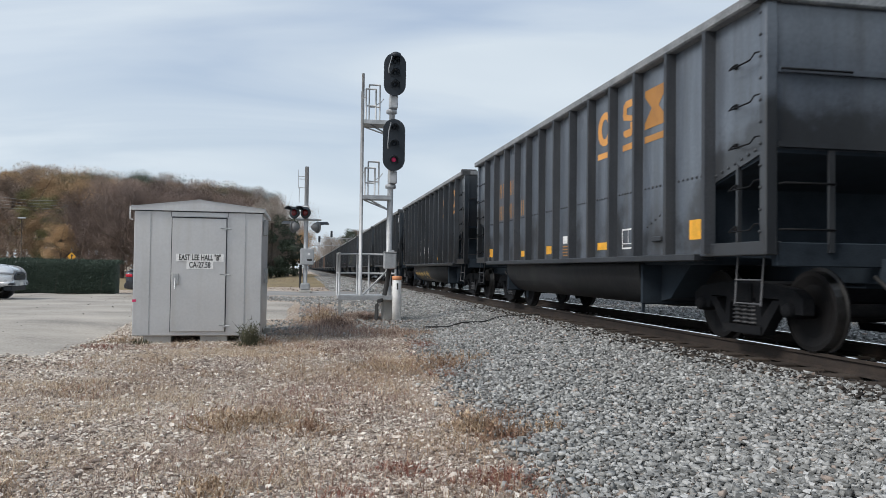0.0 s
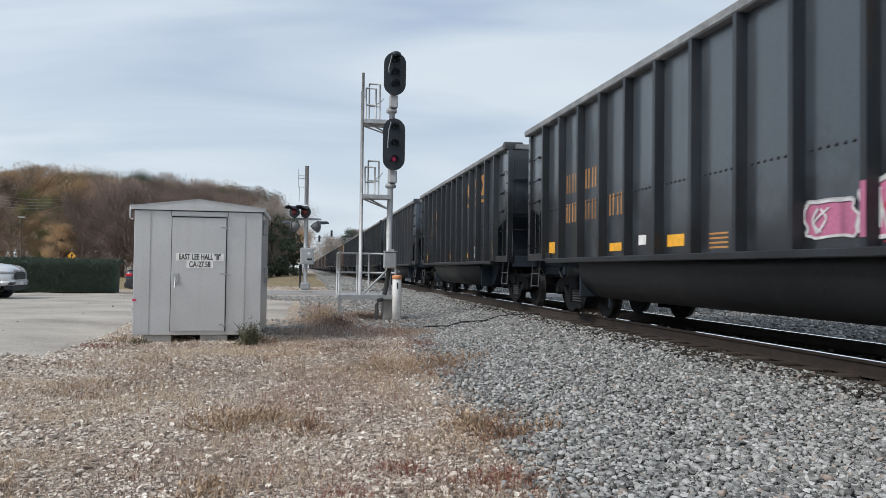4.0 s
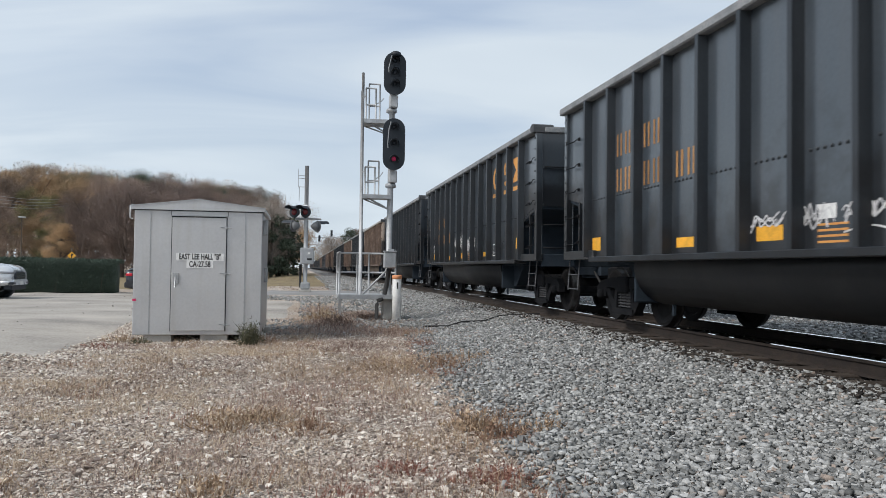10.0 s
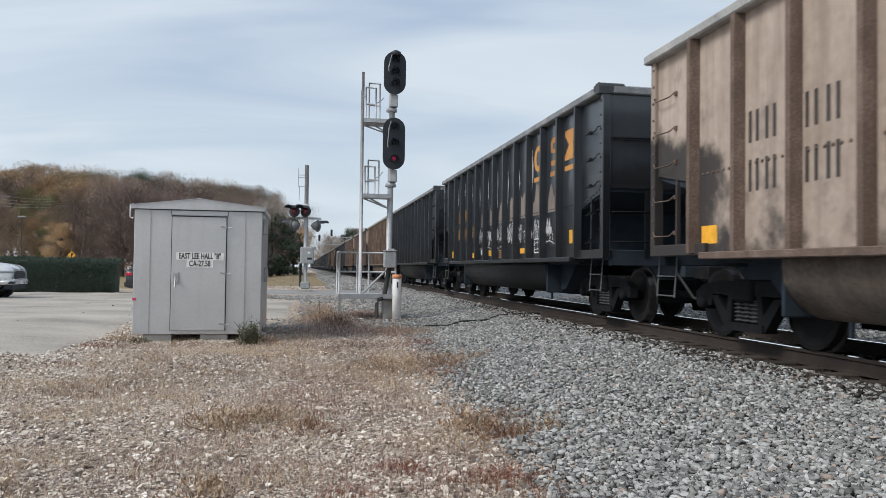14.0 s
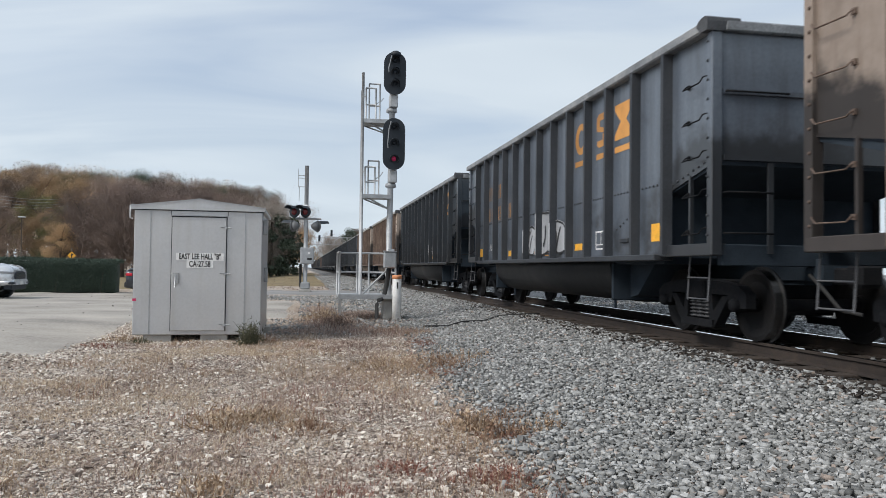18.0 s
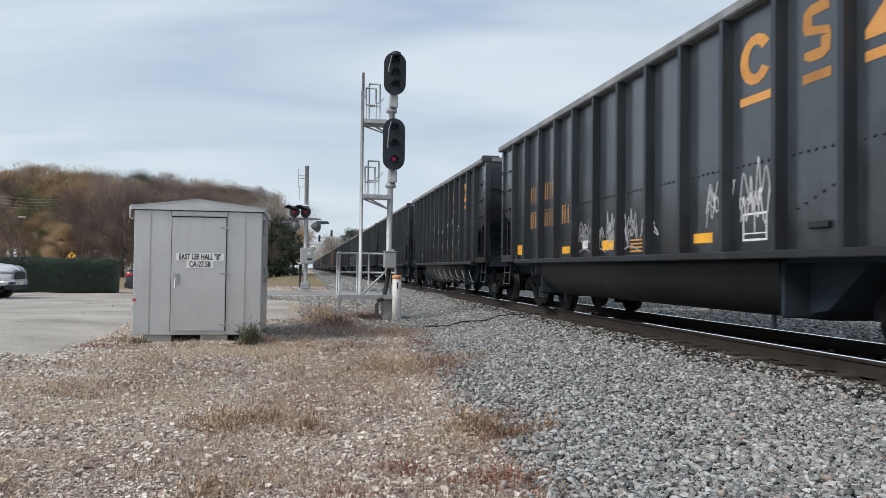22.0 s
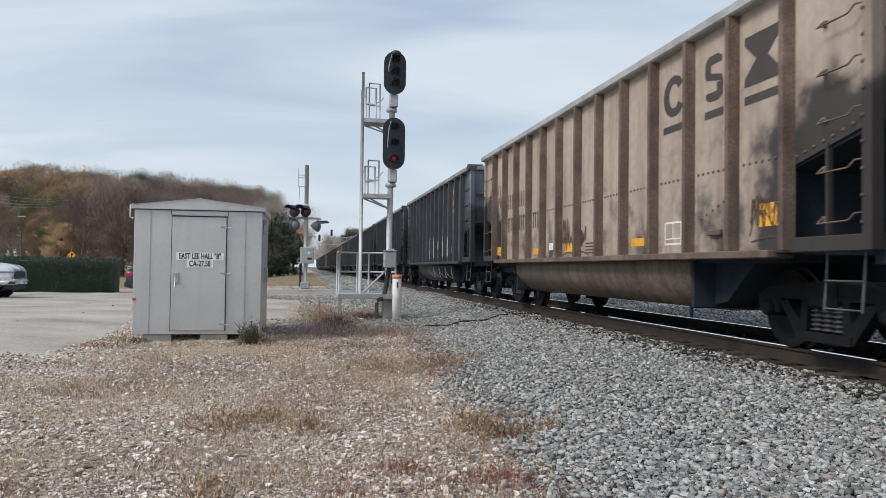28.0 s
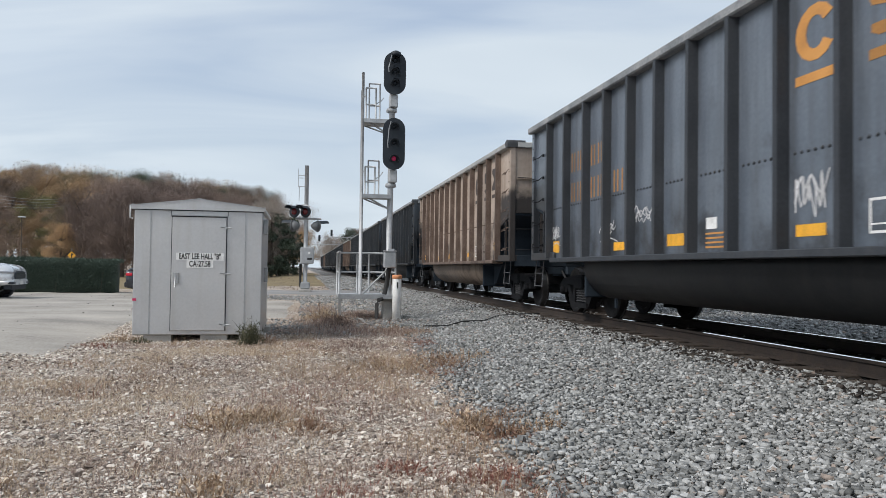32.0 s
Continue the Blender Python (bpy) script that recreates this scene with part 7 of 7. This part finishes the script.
GRAFFITI = (
    (2, "tag", 4, 1.6, 1.35, 1.95, "white"), (2, "arcs", 4, 3.0, 1.3, 2.3, "white"), (2, "tag", 2, 3.6, .55, .85, "gold"), (3, "tag", 2, 8.0, 1.25, 1.75, "white"), (3, "tag", 10, 1.7, 1.3, 1.95, "white"), (3, "tag", 0, .7, 1.5, 2.4, "white"),
    (3, "tag", 12, 1.0, 3.2, 3.7, "white"), (4, "peel", 6, 5.5, 2.6, 3.7, "silver"), (4, "tag", 10, .9, 1.7, 2.0, "white"), (5, "bubble", 2.9, 6.2, 1.25, 2.35, "lime", "maroon"), (5, "bubble", 3.3, 5.6, 1.45, 2.1, "maroon", "yellow"), (6, "bubble", 8, 2.4, 1.2, 1.7, "pink", "white"), (6, "tag", 9, 1.6, 1.2, 1.7, "red"),
    (8, "tag", 5, .8, 1.5, 1.75, "white"), (8, "tag", 4, 2.2, .6, .85, "silver"), (9, "arcs", -.7, .7, 2.6, 3.5, "white"), (10, "tag", 10, 1.8, 1.3, 1.6, "white"), (10, "tag", 11.6, 1.2, 2.7, 3.6, "white"), (10, "arcs", 8.2, 1.0, 1.3, 2.1, "gold"), (10, "arcs", 4, .8, 1.3, 1.7, "gold"),
    (11, "tag", 5, .9, 1.35, 1.85, "white"), (11, "tag", -.5, .9, 2.9, 3.5, "white"), (12, "tag", 6, 4, 1.3, 1.75, "rust"), (13, "bubble", 2.6, 6.6, 1.2, 2.1, "lime", "black"), (13, "tag", 10, .8, 1.3, 1.9, "white"), (13, "tag", 10, .8, 1.75, 2.35, "white"), (13, "tag", 2.8, 5.0, .62, .92, "silver"), (13, "arcs", 3.2, 5.6, 1.3, 1.9, "white"), (13, "tag", 8.6, 1.4, .6, .95, "white"), (13, "bubble", .6, 2.0, 1.2, 1.9, "silver", "black"),
    (14, "tag", 5, 2.2, 1.3, 1.6, "white"), (15, "tag", 4, 1.6, 1.5, 2.0, "white"), (15, "tag", 6, 2.0, 1.3, 2.0, "white"), (15, "tag", 0, .6, 1.45, 1.8, "white"), (16, "arcs", 6, .9, 1.3, 2.0, "white"), (16, "bubble", 4.5, 1.4, 1.4, 1.95, "silver", "black"), (16, "tag", 0, .8, 1.5, 1.95, "yellow"),
    (17, "bubble", 3.8, 5.6, 1.2, 2.08, "black", "silver"), (17, "waves", 4.4, 3.6, .55, .95, "black"), (17, "tag", 1, 2.4, 2.6, 3.4, "black"), (18, "tag", 4, .9, 1.3, 1.9, "white"), (18, "arcs", 5, 1.2, 1.5, 2.0, "white"), (18, "tag", 1.6, 3.0, .6, .85, "white"), (18, "tag", 6.5, .5, 1.5, 1.9, "white"),
    (19, "tag", 6, 1.2, 1.3, 1.6, "black"), (20, "primer", 4.0, 7.9, 2.02, 2.75, "primer"), (20, "peel", 4.0, 5.6, 2.15, 3.6, "silver"), (20, "peel", .8, 2.9, 2.7, 3.6, "silver"), (20, "tag", 4.0, 6.6, 1.45, 2.0, "white"), (23, "tag", 3, 4.5, 1.3, 1.9, "silver"), (23, "arcs", -.6, .8, 2.6, 3.5, "black"),
    (24, "tag", 7, 3.4, 1.5, 2.5, "black"), (25, "bubble", 4.5, 3.2, 1.2, 2.0, "silver", "black"), (25, "tag", 1.2, .7, 1.3, 1.6, "white"), (26, "tag", 4, .7, 1.3, 1.9, "white"), (26, "tag", 7, 1.8, 1.3, 2.0, "white"), (26, "tag", -.6, .5, 2.4, 2.9, "white"),
    (27, "tag", 9, 1.0, 1.5, 1.9, "white"), (28, "tag", 6, 1.6, 1.6, 1.9, "black"), (28, "arcs", -.7, .7, 2.0, 2.9, "black"), (29, "bubble", 9.8, 1.8, 1.15, 2.0, "yellow", "black"), (29, "tag", -.4, .6, 2.8, 3.5, "white"), (30, "tag", 4, 3.2, 1.25, 1.8, "silver"), (30, "tag", 8.4, 1.4, 1.4, 2.1, "white"),
    (31, "arcs", 3.9, 5.6, 1.2, 2.5, "white"), (31, "waves", 3.8, 6.4, .5, .85, "white"), (31, "tag", 0.8, .6, 1.3, 1.5, "white"), (31, "tag", -.7, .6, 2.5, 3.4, "white"), (32, "tag", 8.2, 2.6, 1.4, 2.2, "yellow"), (32, "arcs", 4.4, 1.9, 1.2, 1.9, "gold"), (32, "tag", 10.4, 1.0, 1.9, 2.2, "silver"),
    (33, "tag", 1.6, .7, 2.6, 3.1, "white"), (33, "tag", 10, 1.0, 1.3, 1.9, "white"), (33, "arcs", -.7, .6, 2.6, 3.4, "white"), (34, "bubble", .6, 5.6, 1.2, 2.0, "silver", "black"), (34, "bubble", 7.0, 2.6, 1.2, 2.4, "silver", "red"), (34, "tag", 10, 1.2, 1.4, 1.8, "white"), (35, "tag", 9, 2.6, 1.3, 2.0, "white"),
    (37, "arcs", 2.6, 5.6, 1.3, 1.9, "white"), (37, "waves", 2.4, 5.0, .55, .85, "silver"), (37, "tag", -.7, .7, 2.6, 3.6, "white"), (38, "tag", 0.1, .8, 1.3, 2.2, "black"), (38, "arcs", 0.1, .9, 2.2, 3.2, "rust"), (38, "tag", 11.2, .8, 1.25, 1.9, "rust"), (38, "tag", 5, 1.4, 1.2, 1.8, "rust"), 
    (39, "bubble", 4.5, 5.2, 1.22, 2.08, "silver", "black"), (39, "waves", 4.5, 4.8, .55, .92, "silver"), (40, "tag", 4, 1.0, 1.3, 1.9, "white"), (40, "arcs", -.7, .7, 2.4, 3.4, "silver"), (41, "tag", 4, 6.0, 1.5, 1.95, "white"), (41, "tag", -.1, .5, 1.4, 1.8, "white"), (41, "tag", 10.6, 1.2, 1.3, 1.7, "white"),
    (42, "bubble", 4.4, 4.4, 1.2, 2.0, "maroon", "white"), (42, "waves", 4, 3.2, .5, .9, "white"), (42, "arcs", -.6, .6, 2.3, 3.0, "white"), (43, "tag", 4, 1.0, 1.5, 2.0, "white"), (43, "tag", 8, .9, 1.4, 2.0, "white"), (43, "tag", 2.6, .9, 1.4, 1.7, "white"), (43, "tag", 0, .5, 1.4, 1.8, "white"),
)
for n_, g_ in enumerate(GRAFFITI):
    spray(*g_[:7], 300 + n_, *g_[7:])


# ---- what moves ----
def motions():
    """The whole train rolls towards and past the camera, slowing a little."""
    for car, start in CARS:
        walk(car, [(t, pose(TRACK_X, start - rolled(t), 0)) for t in (0, 4, 8, 12, 16, 20, 24, 28, 32)])


motions()
